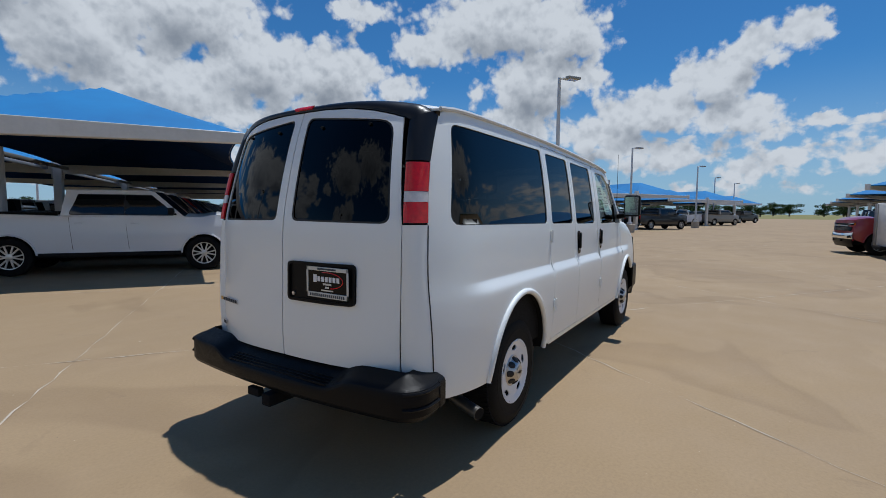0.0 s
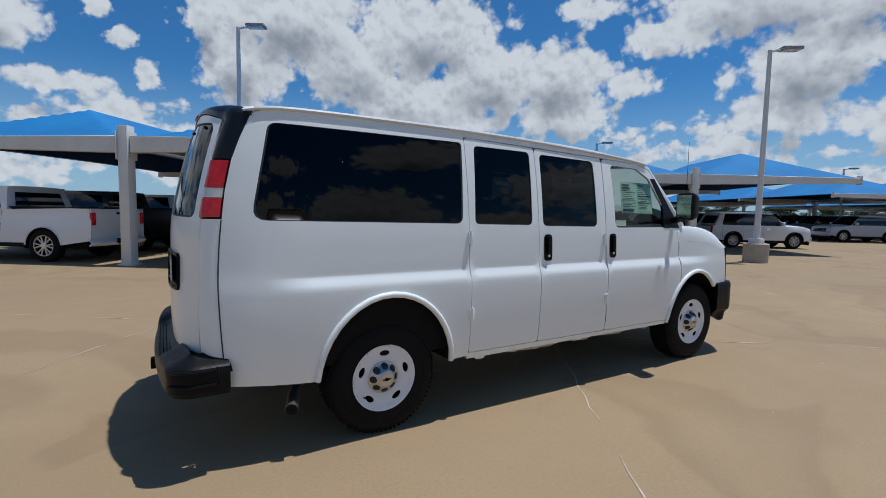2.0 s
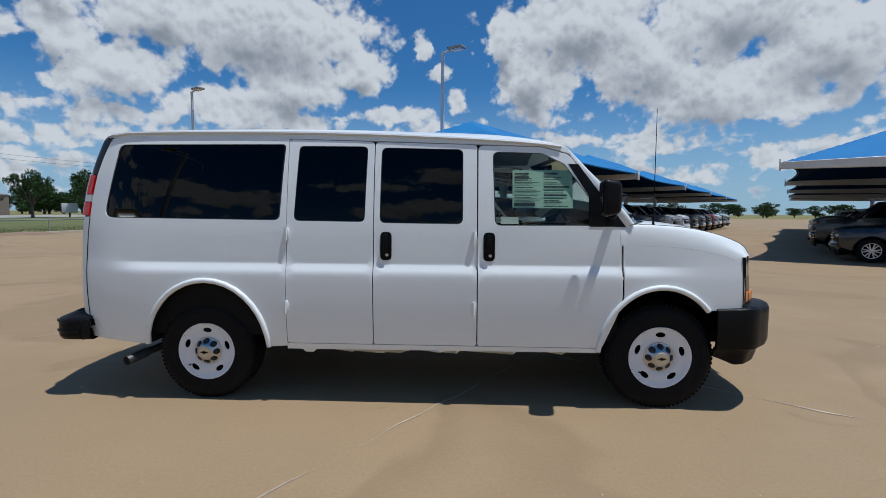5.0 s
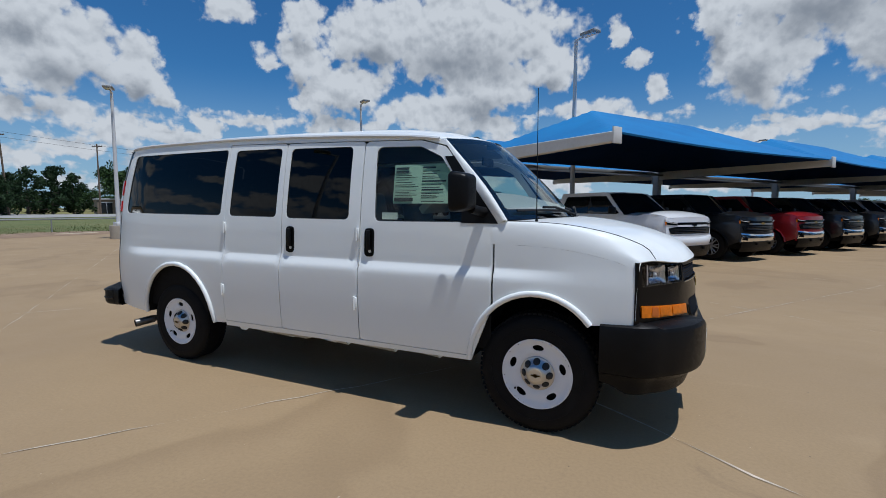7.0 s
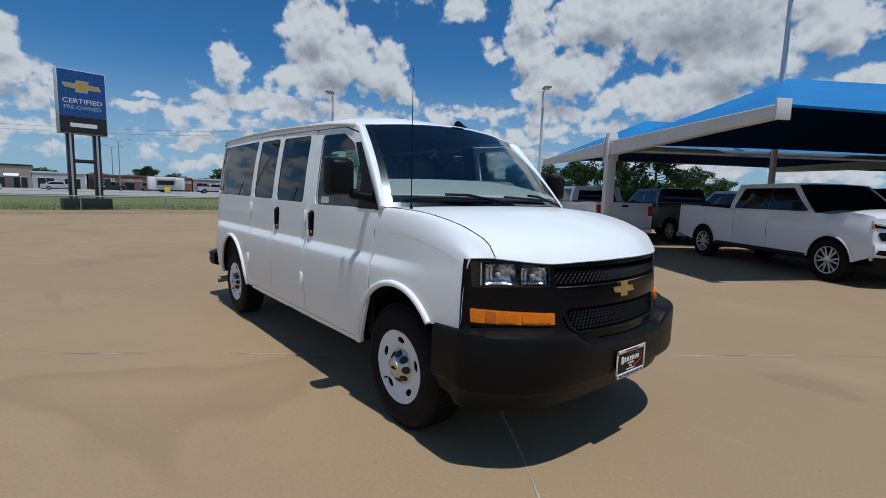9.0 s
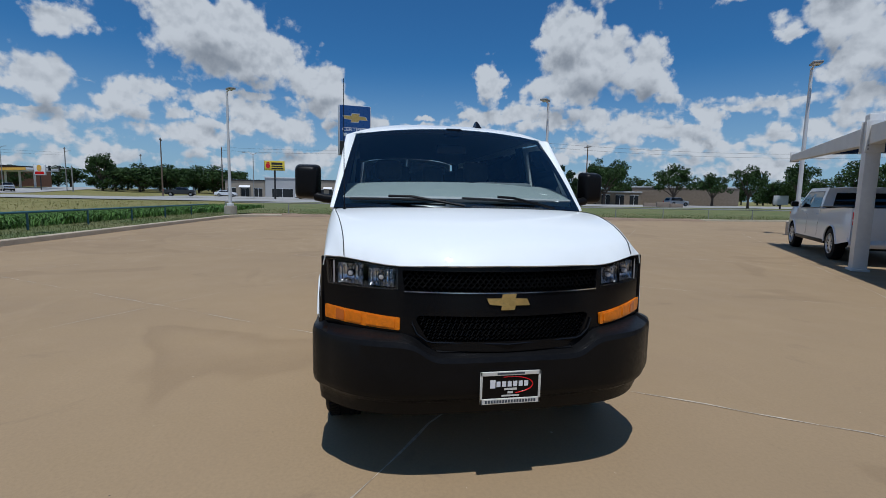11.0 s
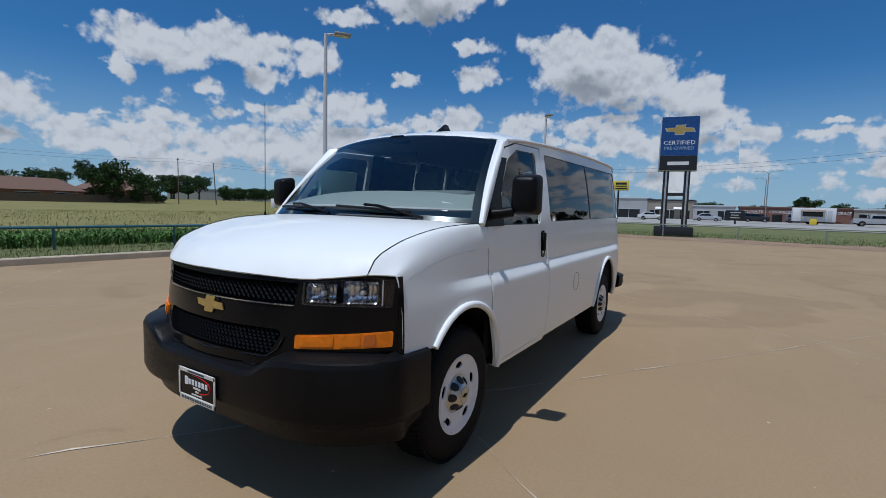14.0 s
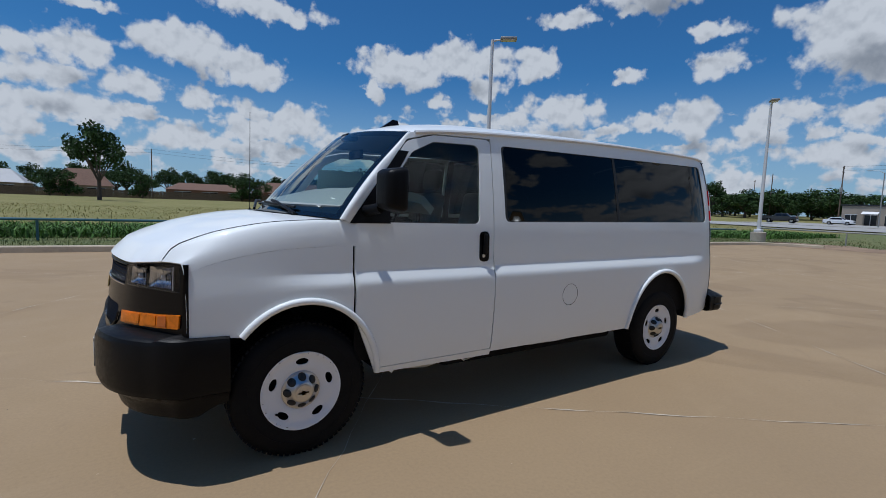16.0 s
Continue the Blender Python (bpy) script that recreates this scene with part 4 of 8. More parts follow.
bump = part("rear_bumper", patch(rear_bumper, 90, 16, thick=0.012, flip=True), "black", van, "black plastic rear bumper with a step", angle=24)
for i in range(5):
    part("step_rib", box(-2.688 + 0.019 * i, -2.680 + 0.019 * i, -0.42, 0.42, 0.549 + 0.0075 * i, 0.557 + 0.0075 * i, 0.002, 1), "black", bump)
for sgn in (-1, 1):
    for v_at, lift in ((0.52, 0.002), (0.42, 0.002)):
        us = [0.5 + sgn * 0.5 * q for q in np.linspace(0.72, 0.93, 14)]
        part("corner_ridge", tube([rear_bumper(u, v_at) + Vector((-lift, sgn * lift, 0)) for u in us], 0.009, 6), "black", bump)
    part("cap_seam", tube([rear_bumper(0.5 + sgn * 0.468, v) + Vector((0, sgn * 0.001, 0)) for v in np.linspace(0.16, 0.66, 8)], 0.003, 5), "dark", bump)
part("hitch_receiver", box(-2.74, -2.45, -0.035, 0.035, 0.36, 0.43, 0.008), "dark", van)
part("hitch_bar", rod((-2.52, -0.55, 0.40), (-2.52, 0.55, 0.40), 0.035), "dark", van)
part("hitch_plug", box(-2.70, -2.66, 0.12, 0.22, 0.37, 0.42, 0.006), "dark", van)
part("hitch_label", box(-2.560, -2.555, -0.42, -0.34, 0.388, 0.412), "print", van)


def front_bumper(u, v):
    """u across, v from the lower edge to the top face's back."""
    t = 2 * u - 1
    a = min(1.0, abs(t) / 0.80)
    y = math.copysign(0.90 * a, t)
    x = 2.965 - 0.030 * a**2 - 0.22 * a**5
    wrap = max(0.0, (abs(t) - 0.80) / 0.20)
    if wrap > 0:
        y = math.copysign(0.90 + 0.085 * math.sin(min(1.0, wrap * 2.2) * math.pi / 2), t)
        x = 2.715 - 0.36 * wrap**1.1
    mid = 1 / (1 + (abs(t) / 0.385) ** 15)
    top = 0.683 * mid + (0.765 - 0.03 * max(0.0, a - 0.75)) * (1 - mid) if wrap == 0 else 0.77 - 0.012 * wrap
    inset, z = along(v, [(0.13, 0.345), (0.10, 0.350), (0.075, 0.425), (0.045, 0.455), (0.012, 0.468), (0.0, 0.50), (0.0, top - 0.032), (0.012, top - 0.009), (0.036, top), (0.20, top + 0.022)])
    if wrap > 0:
        z = min(z, top + 0.03 * (1 - min(1.0, wrap * 3)))
    return Vector((x - inset * (1 - wrap), y - math.copysign(min(inset, 0.12) * min(1.0, wrap * 1.5) * 0.62, y), z if wrap < 0.35 else max(z, 0.335 + (wrap - 0.35) * 0.1)))


fb = part("front_bumper", patch(front_bumper, 100, 18, thick=0.025, flip=False), "black", van, "wide black plastic front bumper", angle=24)
for k in range(4):
    part("bumper_tread", patch(lambda u, v, k=k: Vector((2.905 - 0.055 * v, -0.36 + 0.18 * k + 0.172 * u, 0.6925 + 0.011 * v)), 6, 2, thick=0.006), "grille", fb)
dealer_plate(fb, Matrix.Translation((2.972, 0.0, 0.525)) @ pose(0, 0, 0, 90, 0, 90))


# front face
def face(y, z):
    """The nose behind lamps and grilles."""
    return Vector((nose_x(y) - 0.008 + 0.12 * (1.1 - z) * (1 - 0.85 * (min(abs(y), 0.92) / 0.92) ** 4), y, z))


def facing(outline, holes, off, thick, mat, parent, name, label="", step=0.06):
    return part(name, sheet([Vector(p) for p in outline], holes, lambda y, z: face(y, z) + Vector((off, 0, 0)), step=step, thick=thick), mat, parent, label)


def both_ways(points, sgn):
    """An outline on one side of the nose, turning the same way round on both."""
    return [(sgn * y, z) for y, z in points][::sgn]


LAMP = [(0.545, 0.988), (0.905, 0.985), (0.914, 1.118), (0.82, 1.124), (0.70, 1.109), (0.545, 1.093)]
half = [(y, edge_z(y) - 0.005) for y in (0.0, 0.3, 0.45, 0.55, 0.7, 0.82, 0.925)] + [(0.928, 1.0), (0.928, 0.77), (0.85, 0.745), (0.5, 0.70), (0.0, 0.69)]
ring_r = [(y, z) for y, z in half]
ring_l = [(-y, z) for y, z in half[1:-1]][::-1]
up_hole = rounded([(-0.515, 0.985), (0.515, 0.985), (0.525, 1.085), (-0.525, 1.085)], 0.012)
low_hole = rounded([(-0.40, 0.74), (0.40, 0.74), (0.475, 0.865), (-0.475, 0.865)], 0.03)
lamp_holes = [rounded(both_ways(LAMP, s), 0.012) for s in (-1, 1)]
fasc = facing((ring_r + ring_l)[::-1], [up_hole, low_hole, *lamp_holes], 0.0, 0.03, "gloss", van, "grille_surround", "gloss black front surround")
facing([(-0.56, 0.70), (0.56, 0.70), (0.56, 1.088), (-0.56, 1.088)], [], -0.05, 0.01, "dark", van, "grille_back", step=0.12)
for sgn in (-1, 1):
    part("surround_return", patch(lambda u, v, s=sgn: face(s * 0.926, 0.762 + 0.367 * v).lerp(Vector((2.535, s * (side_y(2.535, 0.762 + 0.367 * v) - 0.004), 0.762 + 0.367 * v)), u), 4, 8, thick=0.01, flip=sgn > 0), "gloss", fasc)


def mesh_grille(z0, z1, halfw, taper, rows, cols, name):
    b = bmesh.new()
    for i in range(rows):
        z = z0 + (z1 - z0) * (i + 0.5) / rows
        w = halfw - taper * (1 - (i + 0.5) / rows)
        n = int(cols * w / halfw)
        for j in range(n):
            y = -w + 2 * w * (j + 0.5 + 0.5 * (i % 2)) / (n + 0.5)
            c = face(y, z) + Vector((-0.010, 0, 0))
            hy, hz = w / n * 1.02, (z1 - z0) / rows * 0.98
            ds = [c + Vector(d) for d in ((-0.004, -hy, 0), (-0.004, 0, hz), (-0.004, hy, 0), (-0.004, 0, -hz))]
            ins = [c + (d - c) * 0.66 + Vector((0.008, 0, 0)) for d in ds]
            deep = [c + (d - c) * 0.56 + Vector((-0.03, 0, 0)) for d in ds]
            a, k, e = [[b.verts.new(v) for v in s] for s in (ds, ins, deep)]
            for q in range(4):
                r = (q + 1) % 4
                b.faces.new((a[q], a[r], k[r], k[q]))
                b.faces.new((k[q], k[r], e[r], e[q]))
    bmesh.ops.recalc_face_normals(b, faces=b.faces)
    return part(name, b, "grille", fasc, "black diamond mesh", angle=10)


mesh_grille(0.990, 1.082, 0.518, 0.0, 5, 34, "upper_grille")
mesh_grille(0.742, 0.862, 0.455, 0.05, 7, 34, "lower_grille")
facing([(-0.53, 1.087), (0.53, 1.087), (0.53, 1.0925), (-0.53, 1.0925)], [], 0.006, 0.006, "gloss", fasc, "thin_trim")
facing([(-0.515, 0.979), (0.515, 0.979), (0.515, 0.984), (-0.515, 0.984)], [], 0.006, 0.006, "chrome", fasc, "thin_trim")
part("thin_trim", tube([face(y, z) + Vector((0.006, 0, 0)) for y, z in ((-0.48, 0.83), (-0.455, 0.775), (-0.41, 0.742), (-0.38, 0.735), (0, 0.728), (0.38, 0.735), (0.41, 0.742), (0.455, 0.775), (0.48, 0.83))], 0.005, 6), "grille", fasc)
# the emblem: a flat slanted cross
bow = [(-0.098, -0.012), (-0.035, -0.018), (-0.040, -0.040), (0.030, -0.040), (0.036, -0.018), (0.112, -0.018), (0.098, 0.014), (0.036, 0.018), (0.042, 0.040), (-0.030, 0.040), (-0.036, 0.018), (-0.112, 0.018)]
facing([(y, 0.938 + z) for y, z in bow], [], 0.008, 0.010, "gold", van, "emblem", "gold slanted cross emblem", step=0.03)
facing([(y * 1.05, 0.938 + z * 1.08) for y, z in bow], [], 0.003, 0.006, "gloss", fasc, "emblem_frame", step=0.03)
facing(rounded([(-0.075, 0.955), (0.075, 0.955), (0.065, 0.988), (-0.065, 0.988)], 0.008), [], 0.004, 0.02, "gloss", fasc, "camera_pod", step=0.03)
for sgn in (-1, 1):
    h_out = lamp_holes[(sgn + 1) // 2]
    lampx = part("headlamp", sheet(h_out, [], lambda y, z: face(y, z) + Vector((-0.055, -sgn * 0.01, 0)), thick=0.01), "lamp_shell", van)
    rim_in = [Vector(p) + (Vector((sgn * 0.72, 1.05)) - Vector(p)) * 0.05 for p in h_out]
    part("lamp_rim", sheet(h_out, [rim_in], lambda y, z: face(y, z) + Vector((-0.004, 0, 0)), step=0.05, thick=0.05), "lamp_shell", lampx)
    cover_ob = part("lens_cover", sheet(h_out, [], lambda y, z: face(y, z) + Vector((0.003, 0, 0)), thick=0.0), "smoke", lampx, "clear lens")
    cover_ob.visible_shadow = False
    for y0, y1, z0, z1 in ((0.562, 0.690, 0.998, 1.086), (0.716, 0.848, 0.997, 1.102)):
        def cup(u, v, y0=y0, y1=y1, z0=z0, z1=z1):
            p, q = 2 * u - 1, 2 * v - 1
            flute = 0.0022 * math.cos(u * 14 * math.pi)
            return face(sgn * (y0 + (y1 - y0) * u), z0 + (z1 - z0) * v) + Vector((-0.012 - 0.040 * (1 - p**4) * (1 - 0.75 * q**4) + flute, 0, 0))

        bowl = part("reflector", patch(cup, 42, 12, thick=0.0, flip=sgn < 0), "mirror_cup", lampx, "fluted silver reflector", angle=60)
        centre = face(sgn * (y0 + y1) / 2, (z0 + z1) / 2)
        part("bulb", lathe([(0, 0.0), (0.011, -0.003), (0.014, -0.014), (0.010, -0.034), (0, -0.036)], 16), "lens", bowl).matrix_basis = Matrix.Translation(centre + Vector((-0.012, 0, 0))) @ Matrix.Rotation(-math.pi / 2, 4, "Z")
        part("bulb_collar", lathe([(0.020, -0.002), (0.020, 0.004), (0.015, 0.006), (0.013, 0.0)], 20), "lamp_shell", bowl).matrix_basis = Matrix.Translation(centre + Vector((-0.040, 0, 0))) @ Matrix.Rotation(-math.pi / 2, 4, "Z")
    part("light_guide", tube([face(sgn * 0.868, z) + Vector((-0.002, 0, 0)) for z in np.linspace(0.995, 1.112, 6)], 0.0035, 6), "lens", lampx)
    a_out = both_ways([(0.535, 0.788), (0.80, 0.797), (0.912, 0.805), (0.915, 0.876), (0.80, 0.866), (0.535, 0.850)], sgn)
    amb = part("indicator_lamp", sheet(rounded(a_out, 0.008), [], lambda y, z: face(y, z) + Vector((0.010, sgn * 0.004, 0)), thick=0.014), "amber", van, "amber indicator lamp")
    for y0, y1, mt in ((0.56, 0.70, "amber"), (0.725, 0.80, "amber"), (0.812, 0.855, "amber_dark")):
        b_in = both_ways([(y0, 0.800 + 0.02 * (y0 - 0.55)), (y1, 0.800 + 0.03 * (y1 - 0.55)), (y1, 0.846 + 0.06 * (y1 - 0.55)), (y0, 0.842 + 0.06 * (y0 - 0.55))], sgn)
        part("lens_facet", sheet(rounded(b_in, 0.006), [], lambda y, z: face(y, z) + Vector((0.0145, sgn * 0.004, 0)), step=0.03, thick=0.004), mt, amb)


def build_wheel(x, sgn):
    """sgn -1: right side. The wheel's face looks outward along y."""
    w = part("wheel", lathe([(0.205, 0.10), (0.215, 0.115), (0.30, 0.122), (0.345, 0.118), (0.365, 0.105), (0.381, 0.085), (0.385, 0.06), (0.385, -0.06), (0.38, -0.09), (0.34, -0.115), (0.21, -0.11), (0.205, -0.08), (0.205, 0.10)], 64), "rubber", van)
    size = 0.962 if x < 0 else 1.0
    w.matrix_basis = Matrix.Translation((x, sgn * 0.825, WHEEL_R * size)) @ (Matrix.Rotation(math.pi, 4, "Z") if sgn < 0 else Matrix()) @ Matrix.Diagonal((size, 1, size, 1))
    lug = bmesh.new()
    for k in range(72):
        a = 2 * math.pi * k / 72
        for yy, sh in ((0.062, 0.0), (-0.062, 0.5)):
            a2 = a + sh * 2 * math.pi / 72
            m = Matrix.Rotation(-a2, 4, "Y") @ Matrix.Translation((0.384, yy, 0)) @ Matrix.Rotation(0.35, 4, "X")
            bmesh.ops.create_cube(lug, size=1, matrix=m @ Matrix.Diagonal((0.012, 0.062, 0.022, 1)))
    part("tread", lug, "rubber", w)["kind"] = "stuff"
    for yy in (0.1235,):
        part("tyre_rib", lathe([(0.295, yy - 0.002), (0.297, yy), (0.300, yy), (0.302, yy - 0.003)], 64), "rubber", w)
    # steel rim with oval holes
    def dish(x, z):
        r = math.hypot(x, z)
        return Vector((x, ramp(r, [(0.10, 0.090), (0.115, 0.095), (0.13, 0.102), (0.18, 0.104), (0.200, 0.108), (0.214, 0.118), (0.222, 0.124), (0.228, 0.118)]), z))

    ringed = lambda r, n: [(r * math.cos(2 * math.pi * k / n), r * math.sin(2 * math.pi * k / n)) for k in range(n)]
    holes = [[Vector(p) for p in ringed(0.104, 48)]]
    for k in range(5):
        h = 2 * math.pi * (k + 0.27) / 5
        holes.append([Vector(((0.168 + 0.0195 * math.cos(q)) * math.cos(h + 0.215 * math.sin(q)), (0.168 + 0.0195 * math.cos(q)) * math.sin(h + 0.215 * math.sin(q)))) for q in np.linspace(0, 2 * math.pi, 25)[:-1]])
    b = sheet([Vector(p) for p in ringed(0.228, 72)], holes, dish, step=0.018, thick=0.008, flip=True)
    rim = part("rim", b, "rim", w, "white steel rim with oval holes")
    part("brake_disc", lathe([(0.20, 0.03), (0.20, 0.04), (0.05, 0.045), (0, 0.045)], 40), "dark", rim)
    hubcap = part("hub_cap", lathe([(0.112, 0.080), (0.112, 0.094), (0.107, 0.099), (0.098, 0.100), (0.090, 0.106), (0.064, 0.136), (0.056, 0.143), (0.048, 0.146), (0, 0.147)], 48), "chrome_cap", rim, "chrome centre cap with dark slots")
    part("cap_disc", lathe([(0.044, 0.146), (0.043, 0.150), (0, 0.151)], 30), "champagne", hubcap)
    em = bmesh.new()
    vs = [em.verts.new((p[0] * 0.28, 0.1525, p[1] * 0.28)) for p in bow]
    em.faces.new(vs)
    bmesh.ops.solidify(em, geom=em.faces[:], thickness=0.001)
    part("cap_emblem", em, "gold", hubcap)
    for k in range(8):
        a = 2 * math.pi * k / 8
        slot = bmesh.new()
        bmesh.ops.create_uvsphere(slot, u_segments=12, v_segments=8, radius=1)
        tilt = Matrix.Rotation(-a, 4, "Y") @ Matrix.Translation((0.083, 0.115, 0)) @ Matrix.Rotation(radians(-49), 4, "Z")
        bmesh.ops.transform(slot, matrix=tilt @ Matrix.Diagonal((0.029, 0.009, 0.0235, 1)), verts=slot.verts)
        part("cap_slot", slot, "seal", hubcap)
    part("valve", rod((0.185 * math.cos(5.6), 0.09, 0.185 * math.sin(5.6)), (0.178 * math.cos(5.6), 0.125, 0.178 * math.sin(5.6)), 0.006, n=8), "dark", rim)
    return w


for x in (AXLE_R, AXLE_F):
    for sgn in (-1, 1):
        build_wheel(x, sgn)
        arch_loop = REAR_ARCH if x < 0 else FRONT_ARCH
        liner = patch(lambda u, v, L=arch_loop, s=sgn: Vector((*(lambda q: (q[0],))(L[min(len(L) - 1, int(u * (len(L) - 1) + 0.5))]), s * (side_y(L[min(len(L) - 1, int(u * (len(L) - 1) + 0.5))][0], L[min(len(L) - 1, int(u * (len(L) - 1) + 0.5))][1]) - 0.01 - 0.5 * v), L[min(len(L) - 1, int(u * (len(L) - 1) + 0.5))][1] + 0.002)), len(arch_loop) - 1, 3, thick=0.01)
        part("wheel_liner", liner, "dark", van)
part("rear_axle", rod((AXLE_R, -0.8, WHEEL_R), (AXLE_R, 0.8, WHEEL_R), 0.05), "dark", van)
part("front_axle", rod((AXLE_F, -0.8, WHEEL_R), (AXLE_F, 0.8, WHEEL_R), 0.04), "dark", van)
part("underbody", box(-0.95, 1.50, -0.90, 0.90, 0.41, 0.50, 0.02), "dark", van)
part("underbody", box(-2.40, 2.75, -0.62, 0.62, 0.42, 0.52, 0.02), "dark", van)
part("chassis_rail", box(-2.45, 2.5, -0.50, -0.40, 0.34, 0.44, 0.01), "dark", van)
part("chassis_rail", box(-2.45, 2.5, 0.40, 0.50, 0.34, 0.44, 0.01), "dark", van)
part("fuel_tank", box(-1.0, 0.9, 0.15, 0.75, 0.28, 0.44, 0.05), "dark", van)
part("muffler", box(-0.9, 0.1, -0.42, -0.15, 0.28, 0.42, 0.06), "pipe", van)
part("differential", lathe([(0, -0.12), (0.1, -0.1), (0.14, 0), (0.1, 0.1), (0, 0.12)], 16), "dark", van).location = (AXLE_R, 0, 0.36)
ex = part("exhaust_pipe", tube([(-0.9, -0.3, 0.34), (-1.2, -0.42, 0.40), (-1.75, -0.55, 0.40), (-1.93, -0.70, 0.34), (-1.97, -0.78, 0.325), (-2.02, -0.93, 0.305)], 0.030, 14), "pipe", van, "dull steel exhaust pipe")
part("tail_pipe", rod((-1.985, -0.83, 0.318), (-2.035, -0.985, 0.297), 0.037, n=24), "pipe", ex)
part("pipe_mouth", rod((-2.0349, -0.9849, 0.297), (-2.0355, -0.9866, 0.2968), 0.035, n=24), "dark", ex)


# handles, hinges, mirrors
def handle(parent, x, z, fn):
    sgn = -1 if fn is right else 1
    loop = rounded([(x - 0.042, z - 0.105), (x + 0.042, z - 0.105), (x + 0.042, z + 0.105), (x - 0.042, z + 0.105)], 0.035)
    h = part("door_handle", sheet(loop, [], lambda a, c: fn(a, c) + Vector((0, sgn * 0.004, 0)), step=0.03, thick=0.006, flip=sgn > 0), "gloss", parent, "black door handle")
    c = fn(x, z)
    part("grip", box(x - 0.016, x + 0.016, c.y + sgn * 0.006, c.y + sgn * 0.026, z - 0.055, z + 0.09, 0.008), "black", h)
    part("lock", rod((x + 0.008, c.y, z - 0.065), (x + 0.008, c.y + sgn * 0.010, z - 0.065), 0.012), "silver", h)


handle(right_doors[1], -0.045, 1.19, right)
handle(right_doors[2], 0.715, 1.19, right)
handle(left_door, 0.715, 1.19, left)
for d, x, z in ((0, -0.79, 1.275), (0, -0.79, 0.735), (2, 0.605, 1.25), (2, 0.605, 0.735)):
    c = right(x, z)
    hg = part("hinge", box(x - 0.016, x + 0.02, c.y - 0.016, c.y + 0.002, z - 0.042, z + 0.042, 0.005), "white", right_doors[d])
    part("hinge_pin", rod((x, c.y - 0.014, z - 0.05), (x, c.y - 0.014, z + 0.05), 0.009), "white", hg)
ring = [left(-0.14 + 0.085 * math.cos(t), 0.795 + 0.085 * math.sin(t)) + Vector((0, 0.0005, 0)) for t in np.linspace(0, 2 * math.pi, 33)[:-1]]
part("fuel_door", tube(ring, 0.0017, 5, close=True), "seal", quarter_left, "round fuel door seam")
for sgn, dd in ((-1, right_doors[2]), (1, left_door)):
    m = bmesh.new()
    bmesh.ops.create_cube(m, size=1, matrix=Matrix.LocRotScale((1.53, sgn * 1.115, 1.545), Euler((0, 0, sgn * 0.12)), (0.13, 0.20, 0.265)))
    for v in m.verts:
        if v.co.x > 1.53:
            v.co.y = sgn * 1.115 + (v.co.y - sgn * 1.115) * 0.72
            v.co.z = 1.545 + (v.co.z - 1.545) * 0.8
    bmesh.ops.bevel(m, geom=list(m.edges), offset=0.035, segments=4, affect="EDGES", profile=0.5)
    mir = part("wing_mirror", m, "black", dd, "black wing mirror")
    part("mirror_arm", tube([(1.60, sgn * 0.925, 1.42), (1.585, sgn * 0.98, 1.425), (1.56, sgn * 1.05, 1.44)], 0.032, 12), "black", mir)
    part("mirror_glass", patch(lambda u, v, s=sgn: Matrix.Translation((1.53, s * 1.115, 1.545)) @ Matrix.Rotation(s * 0.12, 4, "Z") @ Vector((-0.0665, (u - 0.5) * 0.15, (v - 0.5) * 0.21)), 2, 2), "chrome", mir)
# aerial on the right fender, fin on the roof
part("aerial", rod((1.93, -0.835, 1.36), (1.925, -0.838, 2.20), 0.0035, 0.002, 6), "black", van, "thin black whip aerial")
part("aerial_foot", rod((1.93, -0.835, 1.345), (1.93, -0.835, 1.385), 0.014, 0.006), "black", van)
fin = bmesh.new()
fv = []
for x, z, w in ((0.0, 0.0, 0.034), (0.05, 0.004, 0.034), (0.14, 0.0, 0.022), (0.005, 0.065, 0.005), (0.045, 0.068, 0.006), (0.085, 0.03, 0.008)):
    fv.append((fin.verts.new((x, -w, z)), fin.verts.new((x, w, z))))
bmesh.ops.convex_hull(fin, input=fin.verts)
FINX = 1.06
part("roof_fin", fin, "gloss", van, "black shark fin aerial").matrix_basis = Matrix.Translation((FINX, 0.25, 2.03))


# ---- inside the van ----
part("cabin_floor", box(-2.36, 1.7, -0.905, 0.905, 0.55, 0.60), "dark", van)
part("headliner", patch(lambda u, v: Vector((-2.2 + 3.4 * u, (2 * v - 1) * 0.74, 1.955 + 0.07 * (1 - abs(2 * v - 1) ** 3))), 12, 8, thick=0.01), "interior", van)
dash = part("dashboard", patch(lambda u, v: Vector((ws(u, 0.03).x - 0.03 - 0.62 * v + 0.18 * (2 * u - 1) ** 2 * v * 0, (2 * u - 1) * 0.84, 1.385 + 0.165 * v**0.8 - 0.12 * v**9 - 0.03 * (2 * u - 1) ** 2 * v)), 20, 8, thick=0.06, flip=True), "dash", van, "grey dashboard")
part("dash_front", box(1.20, 1.34, -0.84, 0.84, 0.85, 1.28, 0.04), "dash", dash)
part("dash_pod", box(1.18, 1.46, 0.16, 0.66, 1.40, 1.575, 0.05, 3), "interior", dash)
part("dash_paper", patch(lambda u, v: Vector((1.70 + 0.12 * v, 0.42 + 0.30 * u, 1.470 + 0.02 * math.sin(3 * u) - 0.045 * v)), 6, 2, thick=0.002), "paper", dash, "sheet of white paper")
st = part("steering_wheel", tube([Vector((0, 0.19 * math.cos(t), 0.19 * math.sin(t))) for t in np.linspace(0, 2 * math.pi, 33)[:-1]], 0.016, 8, close=True), "dark", van, "dark steering wheel")
